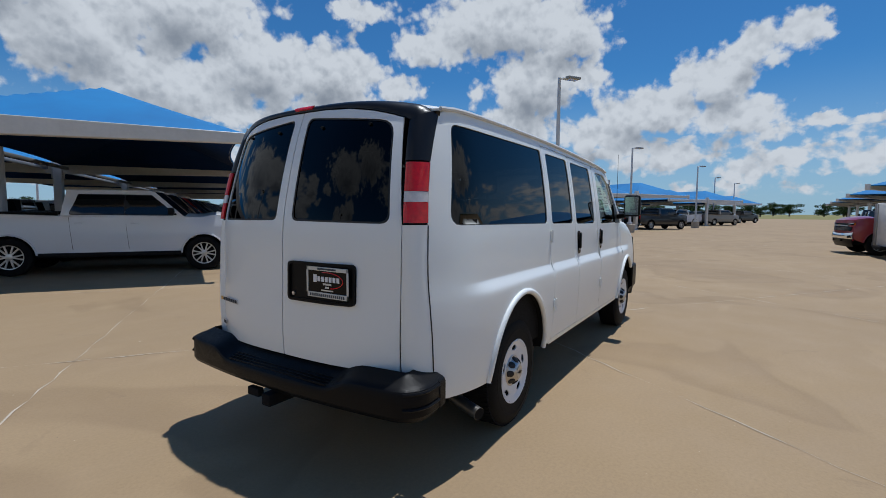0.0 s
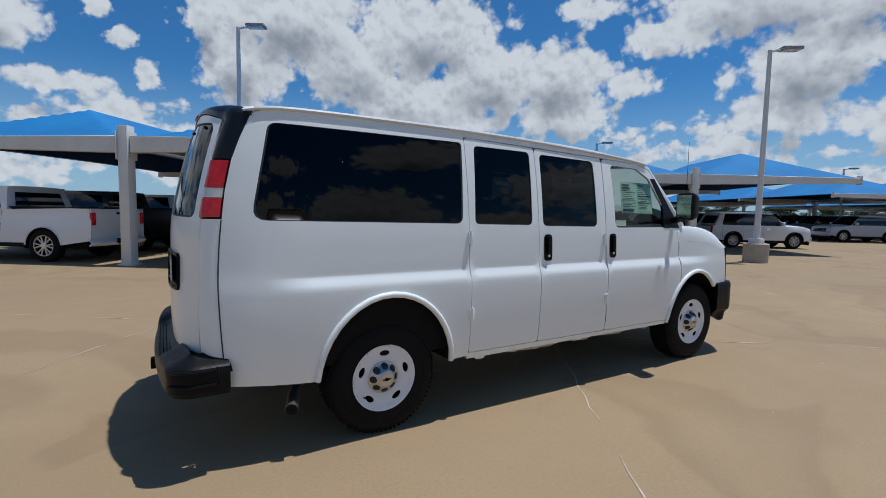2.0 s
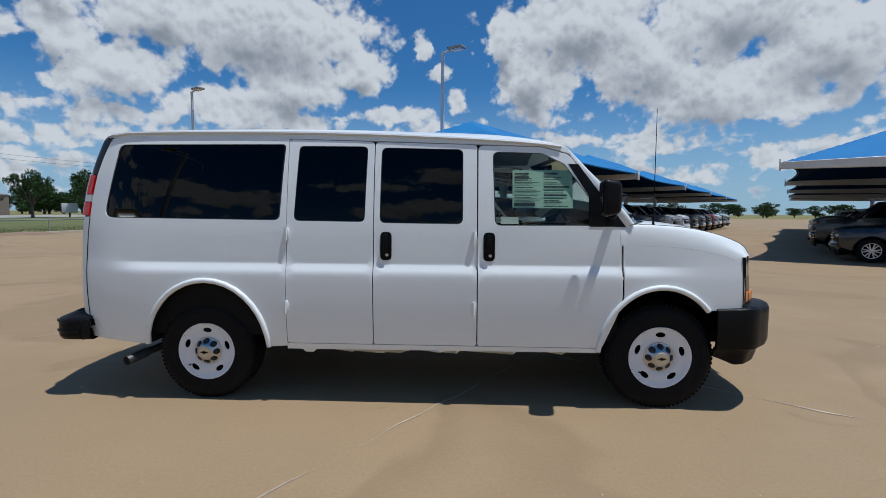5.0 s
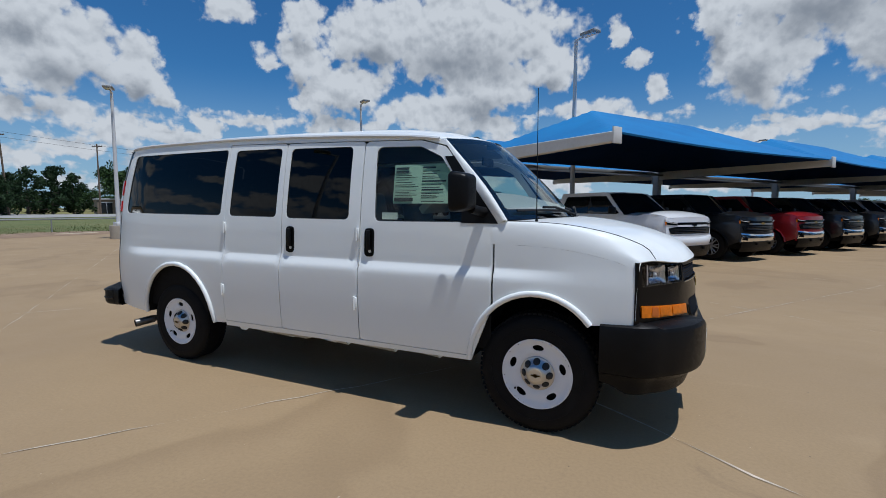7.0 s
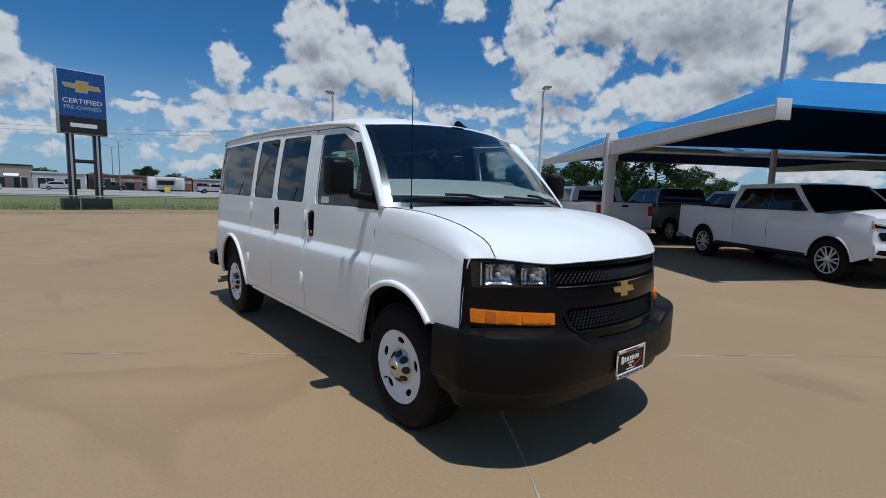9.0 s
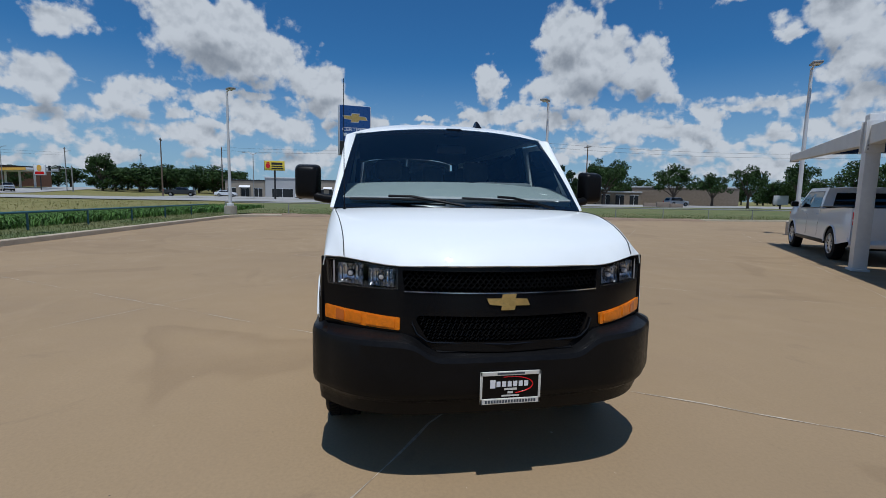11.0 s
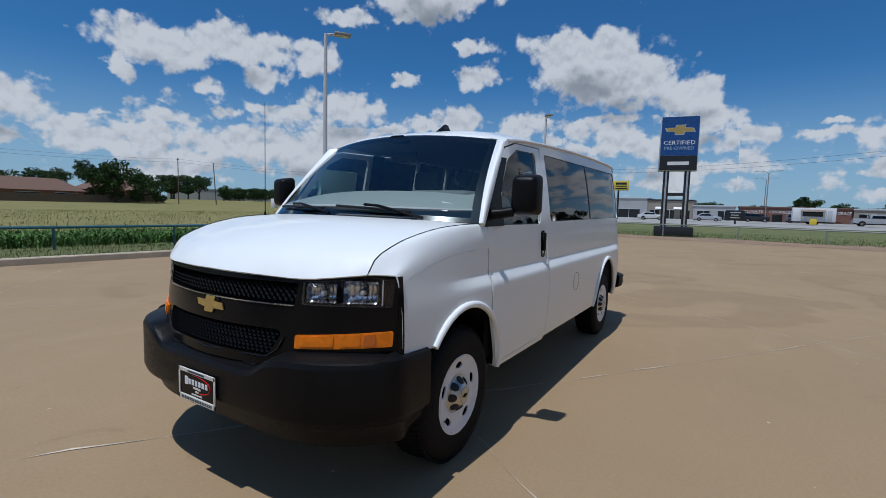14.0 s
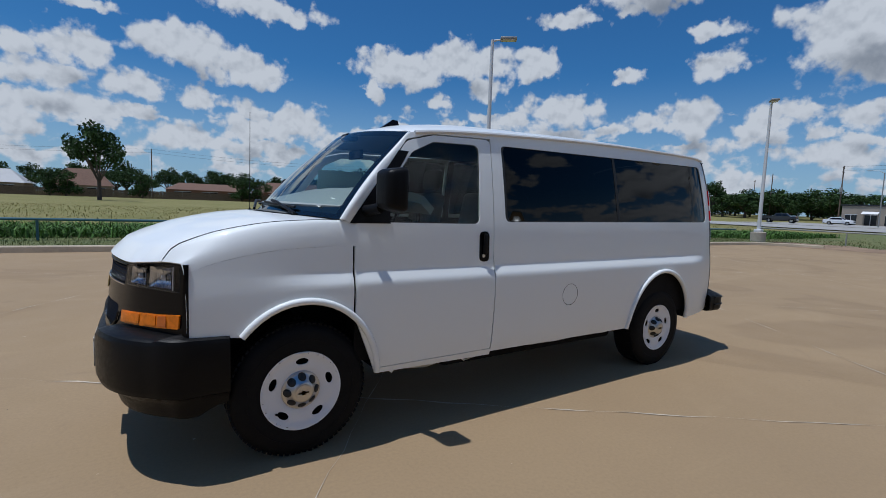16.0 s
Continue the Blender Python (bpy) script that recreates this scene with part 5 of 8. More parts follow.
st.matrix_basis = Matrix.Translation((1.08, 0.42, 1.30)) @ Matrix.Rotation(radians(-62 + 90 - 50), 4, "Y")
part("wheel_hub", box(-0.03, 0.05, -0.08, 0.08, -0.06, 0.06, 0.02), "dark", st)
part("wheel_spoke", box(-0.01, 0.01, -0.18, 0.18, -0.015, 0.015, 0.004), "dark", st)


def seat(x, y, w, name="seat_row", backs=1):
    s = part(name, box(x - 0.25, x + 0.27, y - w / 2, y + w / 2, 0.80, 0.98, 0.05, 3), "cloth", van, "grey cloth seat")
    for k in range(backs):
        bw = w / backs
        cy = y - w / 2 + bw * (k + 0.5)
        bk = box(-0.06, 0.06, -bw / 2 + 0.015, bw / 2 - 0.015, 0, 0.66, 0.05, 3)
        bmesh.ops.transform(bk, matrix=Matrix.Translation((x - 0.24, cy, 0.93)) @ Matrix.Rotation(radians(-12), 4, "Y"), verts=bk.verts)
        part("backrest", bk, "cloth", s)
        hr = box(-0.05, 0.05, -0.13, 0.13, 0, 0.20, 0.045, 3)
        bmesh.ops.transform(hr, matrix=Matrix.Translation((x - 0.40, cy, 1.61)) @ Matrix.Rotation(radians(-8), 4, "Y"), verts=hr.verts)
        part("headrest", hr, "cloth", s)
    part("seat_base", box(x - 0.2, x + 0.2, y - w / 2 + 0.05, y + w / 2 - 0.05, 0.58, 0.82), "dark", s)


seat(0.72, 0.45, 0.52, "driver_seat")
seat(0.72, -0.45, 0.52, "passenger_seat")
for x in (-0.25, -1.05, -1.85):
    seat(x, 0.15, 1.25, "bench_seat", 3)
part("rear_view_mirror", box(1.28, 1.31, -0.12, 0.12, 1.80, 1.87, 0.012), "gloss", van)
part("sensor_pod", box(1.30, 1.40, -0.07, 0.07, 1.93, 1.99, 0.02), "gloss", van)
# window price sheet inside the right front window
put = lambda x, z: Vector((x, -(side_y(x, z) - 0.03), z))
ss = part("price_sheet", sheet([Vector(p) for p in ((0.885, 1.475), (1.325, 1.475), (1.325, 1.755), (0.885, 1.755))], [], put, step=0.1, thick=0.002), "green_paper", right_doors[2], "pale printed price sheet in the window")
rs = random.Random(8)
for col_x in (0.90, 1.115):
    z = 1.735
    while z > 1.49:
        w = rs.uniform(0.08, 0.19)
        hgt = 0.005 if rs.random() < 0.8 else 0.012
        part("print_line", sheet([Vector(p) for p in ((col_x, z - hgt), (col_x + w, z - hgt), (col_x + w, z), (col_x, z))], [], lambda x, q: put(x, q) + Vector((0, -0.004, 0)), step=0.3, thick=0.0), "ink", ss)
        z -= rs.choice((0.013, 0.018, 0.03))
part("print_block", sheet([Vector(p) for p in ((0.895, 1.49), (1.05, 1.49), (1.05, 1.515), (0.895, 1.515))], [], lambda x, q: put(x, q) + Vector((0, -0.0045, 0)), step=0.3, thick=0.0), "ink", ss)
part("paper_slip", sheet([Vector(p) for p in ((0.80, 1.36), (0.93, 1.36), (0.93, 1.41), (0.80, 1.41))], [], lambda x, z: put(x, z), step=0.1, thick=0.002), "paper", right_doors[2])


# wipers
for y0, y1, lift in ((-0.72, -0.06, 0.0), (0.02, 0.60, 0.0)):
    u0, u1 = (y0 / 0.9 + 1) / 2, (y1 / 0.9 + 1) / 2
    arm = part("wiper_arm", tube([ws(u1 if y0 < 0 else u1, 0.0) + Vector((0.05, 0.02, 0.01)), ws((u0 + u1) / 2, 0.06) + Vector((0.04, 0, 0.035)), ws(u0 + 0.1, 0.075) + Vector((0.03, 0, 0.03))], 0.010, 6), "black", van, "black wiper arm")
    part("wiper_blade", tube([ws(u0 + (u1 - u0) * t, 0.075 - 0.03 * t) + Vector((0.014, 0, 0.014)) for t in np.linspace(-0.12, 0.85, 10)], 0.009, 5), "seal", arm)
grid = part("cowl_vent", patch(lambda u, v: Vector((ws(0.5 + 0.33 * u, 0).x + 0.005 + 0.045 * v, 0.28 * (2 * u - 1) + 0.28, 1.385 - 0.004 * v)), 10, 2, thick=0.008, flip=True), "black", van, "black slotted vent")
for k in range(24):
    y = 0.02 + 0.52 * k / 24
    u = (y / 0.9 + 1) / 2
    part("vent_slat", tube([ws(u, 0) + Vector((0.008, 0, 0.008)), ws(u, 0) + Vector((0.05, 0, 0.002))], 0.004, 4), "interior", grid)


# ---- ground ----
def land(x, y):
    """Height of the land: the car park is level, field and roads rise gently."""
    if x > -31 and y > -15:
        return 0.0
    r = math.hypot(x - 4, y - 1)
    z = min(0.45, 0.004 * max(0.0, r - 34))
    if x < -50 and y < -40:
        z += min(1.6, 0.03 * max(0.0, r - 140))
    return z


def kerb_y(x):
    return -10.35 - 0.10 * x - 1.2 * max(0.0, x - 14)


xs = sorted(set([-1500, -900, -500, -300] + list(range(-240, 121, 6)) + [150, 200, 300, 500, 900, 1500]))
b = bmesh.new()
gv = [[b.verts.new((x, y, land(x, y) - 0.06 if x < -26.5 or y < kerb_y(x) - 1.5 else -0.10)) for y in xs] for x in xs]
for i in range(len(xs) - 1):
    for j in range(len(xs) - 1):
        b.faces.new((gv[i][j], gv[i + 1][j], gv[i + 1][j + 1], gv[i][j + 1]))
tagged(part("ground", b, "field", angle=80), "dry yellow-green grass field", "ground", kind="structure")

# the concrete floor of the car park, cast in slabs with sealed joints between
LOT = [(-25.2, kerb_y(-25.2)), (14, kerb_y(14)), (58, kerb_y(58)), (160, -90), (160, 140), (-25.2, 140)]
b = bmesh.new()
top = [b.verts.new((x, y, 0.0)) for x, y in LOT]
low = [b.verts.new((x, y, -0.15)) for x, y in LOT]
b.faces.new(top)
for i in range(len(LOT)):
    b.faces.new((top[i - 1], low[i - 1], low[i], top[i]))
bmesh.ops.recalc_face_normals(b, faces=b.faces)
lot = tagged(part("car_park_floor", b, "concrete"), "sunlit tan concrete car park floor with stains", "concrete floor", kind="structure")

E_, D_ = Vector((0.826, -0.563, 0)), Vector((0.563, 0.826, 0))
J0 = Vector((-1.25, 2.22, 0))
JE, JD = Vector((0.815, -0.579, 0)), Vector((0.579, 0.815, 0))
rng = random.Random(5)


def joint_line(a, c, w, name="joint"):
    """A thin uneven bead of pale sealant in a floor joint."""
    a, c = Vector(a), Vector(c)
    n = max(2, int((c - a).length / 0.22))
    side = (c - a).normalized().cross(Vector((0, 0, 1)))
    b = bmesh.new()
    prev = None
    for i in range(n + 1):
        p = a.lerp(c, i / n) + side * rng.uniform(-0.016, 0.016)
        k = w * rng.uniform(0.15, 1.0) * (0.12 if rng.random() < 0.35 else 1)
        pair = (b.verts.new(p + side * k + Vector((0, 0, 0.004))), b.verts.new(p - side * k + Vector((0, 0, 0.004))))
        if prev:
            b.faces.new((prev[0], prev[1], pair[1], pair[0]))
        prev = pair
    ob = part(name, b, "joint", lot)
    return ob


# two runs of joints, square to each other
for k, off in enumerate((-13.5, -9.0, -4.5, 0.0, 4.5, 9.0)):
    joint_line(J0 + JD * off - JE * 18 + JD * 0.0, J0 + JD * off + JE * 26, 0.011 if k == 3 else 0.008)
for k, off in enumerate((-11.1, -6.35, -1.6, 3.15, 7.9, 12.65)):
    joint_line(J0 + JE * off - JD * 16, J0 + JE * off + JD * 12, 0.008)

# kerb along the grass
def run(path, profile, mat, name, label, cat, close=False, kind="structure"):
    """A profile (out, up) swept along a path on the ground."""
    b = bmesh.new()
    rings = []
    for i, p in enumerate(path):
        a, c = Vector(path[max(0, i - 1)]), Vector(path[min(len(path) - 1, i + 1)])
        s = (c - a).normalized().cross(Vector((0, 0, 1)))
        rings.append([b.verts.new(Vector(p) + s * o + Vector((0, 0, u))) for o, u in profile])
    for r, q in zip(rings, rings[1:]):
        for k in range(len(profile) - 1):
            b.faces.new((r[k], r[k + 1], q[k + 1], q[k]))
    bmesh.ops.recalc_face_normals(b, faces=b.faces)
    return tagged(part(name, b, mat), label, cat, kind=kind)


KERB = [(-0.02, -0.1), (-0.015, 0.0), (0.0, 0.13), (0.02, 0.15), (0.15, 0.155), (0.16, 0.0)]
south_edge = [(x, kerb_y(x), 0) for x in np.linspace(58, -22.5, 60)]
corner_edge = [(-22.5 - 2.6 * math.sin(a), kerb_y(-22.5) + 2.6 * (1 - math.cos(a)), 0) for a in np.linspace(0.1, math.pi / 2, 8)]
west_edge = [(-25.1 - 0.03 * (y + 5), y, 0) for y in np.linspace(9.5, 70, 40)]
run([(x, y, 0) for x, y, z in south_edge + corner_edge], [(-o, u) for o, u in KERB], "kerb", "kerb", "low tan concrete kerb along the grass", "kerb")
run([(x, y, 0) for x, y, z in west_edge], [(-o, u * 0.6) for o, u in KERB], "kerb", "kerb", "low tan concrete kerb beside the verge", "kerb")


def strip(path_a, path_b, mat, name, label, cat, lift):
    b = bmesh.new()
    prev = None
    for p, q in zip(path_a, path_b):
        n = 6
        row = [b.verts.new((p[0] + (q[0] - p[0]) * k / n, p[1] + (q[1] - p[1]) * k / n, 0)) for k in range(n + 1)]
        for v in row:
            k = row.index(v) / n
            v.co.z = max(land(v.co.x, v.co.y), 0) + (lift if not isinstance(lift, tuple) else lift[0] + (lift[1] - lift[0]) * min(1.0, k * 3))
        if prev:
            for k in range(n):
                b.faces.new((prev[k], prev[k + 1], row[k + 1], row[k]))
        prev = row
    bmesh.ops.recalc_face_normals(b, faces=b.faces)
    if b.faces[0].normal.z < 0:
        bmesh.ops.reverse_faces(b, faces=b.faces)
    return tagged(part(name, b, mat, angle=80), label, cat, kind="structure")


xs_s = list(np.linspace(58, -27.5, 50))
strip([(x, kerb_y(x) - 0.15) for x in xs_s], [(x, kerb_y(x) - 4.2) for x in xs_s], "verge", "verge", "mown green grass verge", "grass", 0.10)
ys_w = list(np.linspace(-13, 110, 60))
strip([(-25.25 - 0.03 * (y + 5), y) for y in ys_w], [(-64.5, y) for y in ys_w], "verge", "verge", "mown green grass verge beside the road", "grass", (-0.03, 0.06))
ys_d = list(np.linspace(-8.5, 24, 90))
rd = random.Random(12)
strip([(-24.75 - 0.25 * math.sin(y * 1.3) - rd.uniform(0, 0.35), y) for y in ys_d], [(-26.9 - 0.6 * math.sin(y * 0.8) - rd.uniform(0, 0.7) * (1 if y < 12 else 0.4), y) for y in ys_d], "dirt", "bare_dirt", "bare red-brown dirt along the edge of the concrete", "dirt", (0.008, 0.10))
ys_r = list(np.linspace(-80, 300, 90))
strip([(-66.0 - 0.02 * y, y) for y in ys_r], [(-88.0 - 0.02 * y, y) for y in ys_r], "road", "road", "pale worn road with light traffic", "road", 0.06)
ys_p = list(np.linspace(-42, 40, 30))
strip([(-92.0 - 0.02 * y, y) for y in ys_p], [(-121, y) for y in ys_p], "road", "far_parking", "pale car park before the shops", "ground", 0.03)
xs_r = list(np.linspace(-67, -330, 60))
strip([(x, -66 + 0.16 * (x + 67)) for x in xs_r], [(x, -80 + 0.16 * (x + 67)) for x in xs_r], "road", "side_road", "pale side road at the crossing", "road", 0.05)


# ---- grass blades and weeds ----
def blades(name, mat, label, n, place, h0, h1, w, seed, bend=0.5):
    """Many bent blades of grass as one mesh."""
    r = np.random.RandomState(seed)
    px, py, pz = place(r, n)
    h = r.uniform(h0, h1, n)
    a = r.uniform(0, 2 * np.pi, n)
    ca, sa = np.cos(a), np.sin(a)
    lean = r.uniform(0.1, bend, n) * h
    ww = w * r.uniform(0.6, 1.3, n)
    verts = np.zeros((n, 5, 3))
    for k, (up, out, wide) in enumerate(((0, 0, -1), (0, 0, 1), (0.6, 0.35, 0.9), (0.6, 0.35, -0.9), (1.0, 1.0, 0))):
        verts[:, k, 0] = px + ca * lean * out - sa * ww * wide
        verts[:, k, 1] = py + sa * lean * out + ca * ww * wide
        verts[:, k, 2] = pz + h * up * (1 - 0.25 * out * bend)
    base = np.arange(n)[:, None] * 5
    quads = (base + np.array([0, 1, 2, 3])).tolist()
    tris = (base + np.array([3, 2, 4])).tolist()
    me = bpy.data.meshes.new(name)
    me.from_pydata(verts.reshape(-1, 3).tolist(), [], quads + tris)
    me.materials.append(M[mat])
    return tagged(new(name, me), label, "plants", kind="stuff")


def leaf_tone(name, colour, spread):
    """Leaves that differ from one to the next."""
    m = M[name]
    n = Nodes(m.node_tree)
    b = m.node_tree.nodes["Principled BSDF"]
    rnd = n.add("ShaderNodeNewGeometry").outputs["Random Per Island"]
    dark, light = tuple(c * (1 - spread) for c in colour), tuple(c * (1 + spread) for c in colour)
    n.put(b.inputs["Base Color"], n.mix(rnd, dark, light))
    m.node_tree.nodes["Principled BSDF"].inputs["Specular IOR Level"].default_value = 0.2


leaf_tone("weed", (0.070, 0.140, 0.030), 0.65)
leaf_tone("leaf", (0.033, 0.064, 0.017), 0.5)
leaf_tone("cedar", (0.024, 0.046, 0.018), 0.5)


def weed_place(r, n):
    x = r.uniform(-40, 14, n)
    d = r.beta(1.3, 1.6, n) * 5.0
    return x, -10.35 - 0.10 * x - 3.0 - d, np.zeros(n) + 0.02


blades("weeds", "weed", "tall broad-leaved green weeds behind the rail", 52000, weed_place, 0.15, 0.62, 0.021, 3, 1.1)
blades("road_verge_grass", "verge", "short uneven grass beside the road", 16000, lambda r, n: (lambda d: (-26.2 - d, r.uniform(-10, 50, n), np.zeros(n) + 0.05))(r.beta(1.0, 2.2, n) * 22), 0.05, 0.16, 0.010, 14)
blades("verge_grass", "verge", "short mown grass blades", 22000, lambda r, n: (lambda x: (x, -10.35 - 0.10 * x - r.uniform(0.2, 3.6, n), np.zeros(n) + 0.08))(r.uniform(-27, 14, n)), 0.04, 0.12, 0.006, 4)


def field_place(r, n):
    x, y = r.uniform(-60, 50, n), -r.uniform(19, 60, n)
    return x, y, np.array([land(a, c) for a, c in zip(x, y)]) - 0.06


blades("field_grass", "field", "tufts of dry field grass", 16000, field_place, 0.06, 0.20, 0.02, 6, 0.9)


# ---- rails, poles ----
def rail_fence(path, spacing, label, mat="rail", z=0.08, h=0.60):
    """A low pipe rail on posts."""
    f = thing("pipe_rail", pose(0, 0, 0), label, "fence")
    pts = [Vector((x, y, max(land(x, y), 0) + z + h)) for x, y in path]
    part("top_rail", tube(pts, 0.038, 8), mat, f)
    d = 0.0
    for a, c in zip(pts, pts[1:]):
        L = (c - a).length
        while d < L:
            p = a.lerp(c, d / L)
            part("post", rod((p.x, p.y, p.z - h - 0.15), p, 0.034, n=8), mat, f)
            d += spacing
        d -= L
    return f


rail_fence([(x, kerb_y(x) - 2.25) for x in np.linspace(44, -26, 24)], 2.9, "blue-green painted pipe rail on short posts")
rail_fence([(-27.9, y) for y in np.linspace(-9.5, 75, 24)], 4.0, "grey pipe rail on short posts beside the road", "grey_steel", h=0.72)


def lamp_post(m, h, arm_way, label, base_h=0.62, group="lamp posts"):
    p = thing("lamp_post", m, label, "lamp post", group)
    part("foot", lathe([(0, 0), (0.36, 0), (0.37, base_h - 0.02), (0.35, base_h), (0, base_h)], 24), "grey_concrete", p, "round concrete foot").matrix_basis = pose(0, 0, 0, 90) @ Matrix.Identity(4)
    part("shaft_collar", box(-0.17, 0.17, -0.17, 0.17, base_h, base_h + 0.16, 0.02), "pole", p)
    part("shaft", rod((0, 0, base_h + 0.1), (0, 0, h), 0.095, 0.062, 4 * 4), "pole", p)
    c, s = math.cos(arm_way), math.sin(arm_way)
    part("arm", tube([(0, 0, h - 0.04), (c * 0.2, s * 0.2, h), (c * 0.45, s * 0.45, h + 0.01)], 0.04, 8), "pole", p)
    head = box(0.0, 0.62, -0.19, 0.19, -0.05, 0.05, 0.03)
    hd = part("lamp_head", head, "grey_steel", p, "flat grey lamp head")
    hd.matrix_basis = Matrix.Translation((c * 0.3, s * 0.3, h + 0.04)) @ Matrix.Rotation(arm_way, 4, "Z")
    part("lamp_glass", box(0.08, 0.56, -0.14, 0.14, -0.062, -0.05, 0.004), "lens", hd)
    return p


for x, y, h, a in ((-8.68, -11.18, 7.80, 2.5), (-25.4, -8.55, 7.42, 0.6), (-20.3, 9.6, 6.72, -0.7), (14.0, 4.15, 6.75, -0.6), (-0.32, 13.75, 7.46, -0.55), (-12.9, 18.6, 7.3, -0.6)):
    lamp_post(pose(x, y, 0), h, a, "pale steel car park lamp post on a concrete foot")
for x, y, h in ((20.0, 16.2, 5.75), (32.8, 4.95, 6.25), (39.8, 10.8, 5.1), (49.8, 1.9, 6.2), (67.9, 1.2, 6.2), (82.6, -0.8, 6.2), (10, 46, 7.5)):
    lamp_post(pose(x, y, 0), h, -0.6, "distant pale steel car park lamp post")


# ---- shade canopies ----
def hip(L, w, h, inset):
    """A shade sail over L x w: a hipped tent with a short ridge and hollow edges."""
    m, mid = 14, 6

    def f(u, v):
        k = u * (2 * m + mid)
        s = inset * k / m if k <= m else (L - inset * (2 * m + mid - k) / m if k >= m + mid else inset + (L - 2 * inset) * (k - m) / mid)
        r = (v - 0.5) * w
        pull = 0.35 * math.sin(math.pi * s / L) * (2 * v - 1)
        return Vector((r - pull, s, h * min((w / 2 - abs(r)) / (w / 2), min(s, L - s) / inset)))
    return patch(f, 2 * m + mid, 2 * m, thick=0.045, flip=True)


HIP_MESH = {}


def canopy_bay(post, L=10.3, w=6.2, last=False, z=2.98):
    """One bay of the shade canopy: a frame, two tents. Local x across, y along the row."""
    turn = Matrix.Rotation(math.atan2(E_.y, E_.x), 4, "Z")
    c = thing("shade_canopy", Matrix.Translation(post) @ turn, "blue fabric shade canopy on a white steel frame", "canopy", "shade canopies")
    for yy in (0.0,) + ((L,) if last else ()):
        part("post", box(-0.125, 0.125, yy - 0.13, yy + 0.13, 0, 3.36, 0.012), "steel", c)
        for s in (-1, 1):
            plate = part("gusset_plate", box(s * 0.125, s * 0.150, yy - 0.17, yy + 0.17, 2.55, 3.22, 0.004, 1), "steel", c)
            for bz in (2.62, 2.70):
                part("bolt", rod((s * 0.15, yy - 0.11, bz), (s * 0.165, yy - 0.11, bz), 0.018, n=6), "grey_steel", plate)
        part("post_flange", box(-0.20, 0.20, yy - 0.16, yy + 0.16, 0.0, 0.05, 0.006), "steel", c)
        for s in (-1, 1):
            prof = [(s * 0.16, 2.72), (s * w, 2.84), (s * w, 3.02), (s * (w - 0.06), 3.05), (s * 0.16, 3.12)]
            b = bmesh.new()
            fr = [b.verts.new((x, yy - 0.10, q)) for x, q in prof]
            bk = [b.verts.new((x, yy + 0.10, q)) for x, q in prof]
            b.faces.new(fr), b.faces.new(bk[::-1])
            for i in range(len(prof)):
                b.faces.new((fr[i - 1], bk[i - 1], bk[i], fr[i]))
            bmesh.ops.recalc_face_normals(b, faces=b.faces)
            bmesh.ops.bevel(b, geom=list(b.edges), offset=0.012, segments=1, affect="EDGES")
            beam = part("beam", b, "steel", c)
            part("beam_cap", box(s * w - 0.02, s * w + 0.02, yy - 0.13, yy + 0.13, 2.80, 3.14, 0.008), "steel", beam)
    for s in (-1, 1):
        if "m" not in HIP_MESH:
            ob = part("shade_cloth", hip(L - 0.1, w - 0.2, 1.22, 2.6), "cloth_blue", c, "blue shade cloth", angle=16)
            # lower faces get the navy copy, which colours in the shade underneath
            ob.data.materials.append(M["cloth_shaded_side"])
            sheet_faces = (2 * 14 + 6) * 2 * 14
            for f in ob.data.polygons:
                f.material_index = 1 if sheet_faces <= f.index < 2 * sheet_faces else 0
            HIP_MESH["m"] = ob.data
        else:
            ob = new("shade_cloth", HIP_MESH["m"])
            ob.parent = c
            ob["label"] = "blue shade cloth"
        ob.matrix_basis = Matrix.Translation((s * (w / 2 + 0.03), 0.05, z + 0.09))
        for q in (-1, 1):
            part("edge_cable", tube([(s * (w / 2) + q * (w / 2 - 0.12 - 0.35 * math.sin(math.pi * u)), 0.05 + u * (L - 0.1), z + 0.08) for u in np.linspace(0, 1, 12)], 0.02, 5), "grey_steel", c)
        part("purlin", box(s * 0.3 - 0.05, s * 0.3 + 0.05, 0.1, L - 0.1, 2.86, 2.96, 0.006), "grey_steel", c)
    return c


ROWS = [(Vector((-3.35, 10.05, 0)), 5), (Vector((15.4, 7.2, 0)), 4), (Vector((38.6, 5.6, 0)), 3), (Vector((59.5, 1.5, 0)), 3), (Vector((80, -1, 0)), 3)]
for post, n in ROWS:
    for k in range(n):
        canopy_bay(post + D_ * 10.3 * k, last=k == n - 1)
for k in range(5):
    canopy_bay(Vector((29.4 + 15 * k, -19.9 - 1.3 * k, 0)), last=True)


# ---- parked vehicles ----
PAINT = {}


def paint(name, colour, rough=0.28):
    if name not in PAINT:
        PAINT[name] = material(name + "_car_paint", colour, rough, coat=0.7, vary=0.0)
    return PAINT[name]


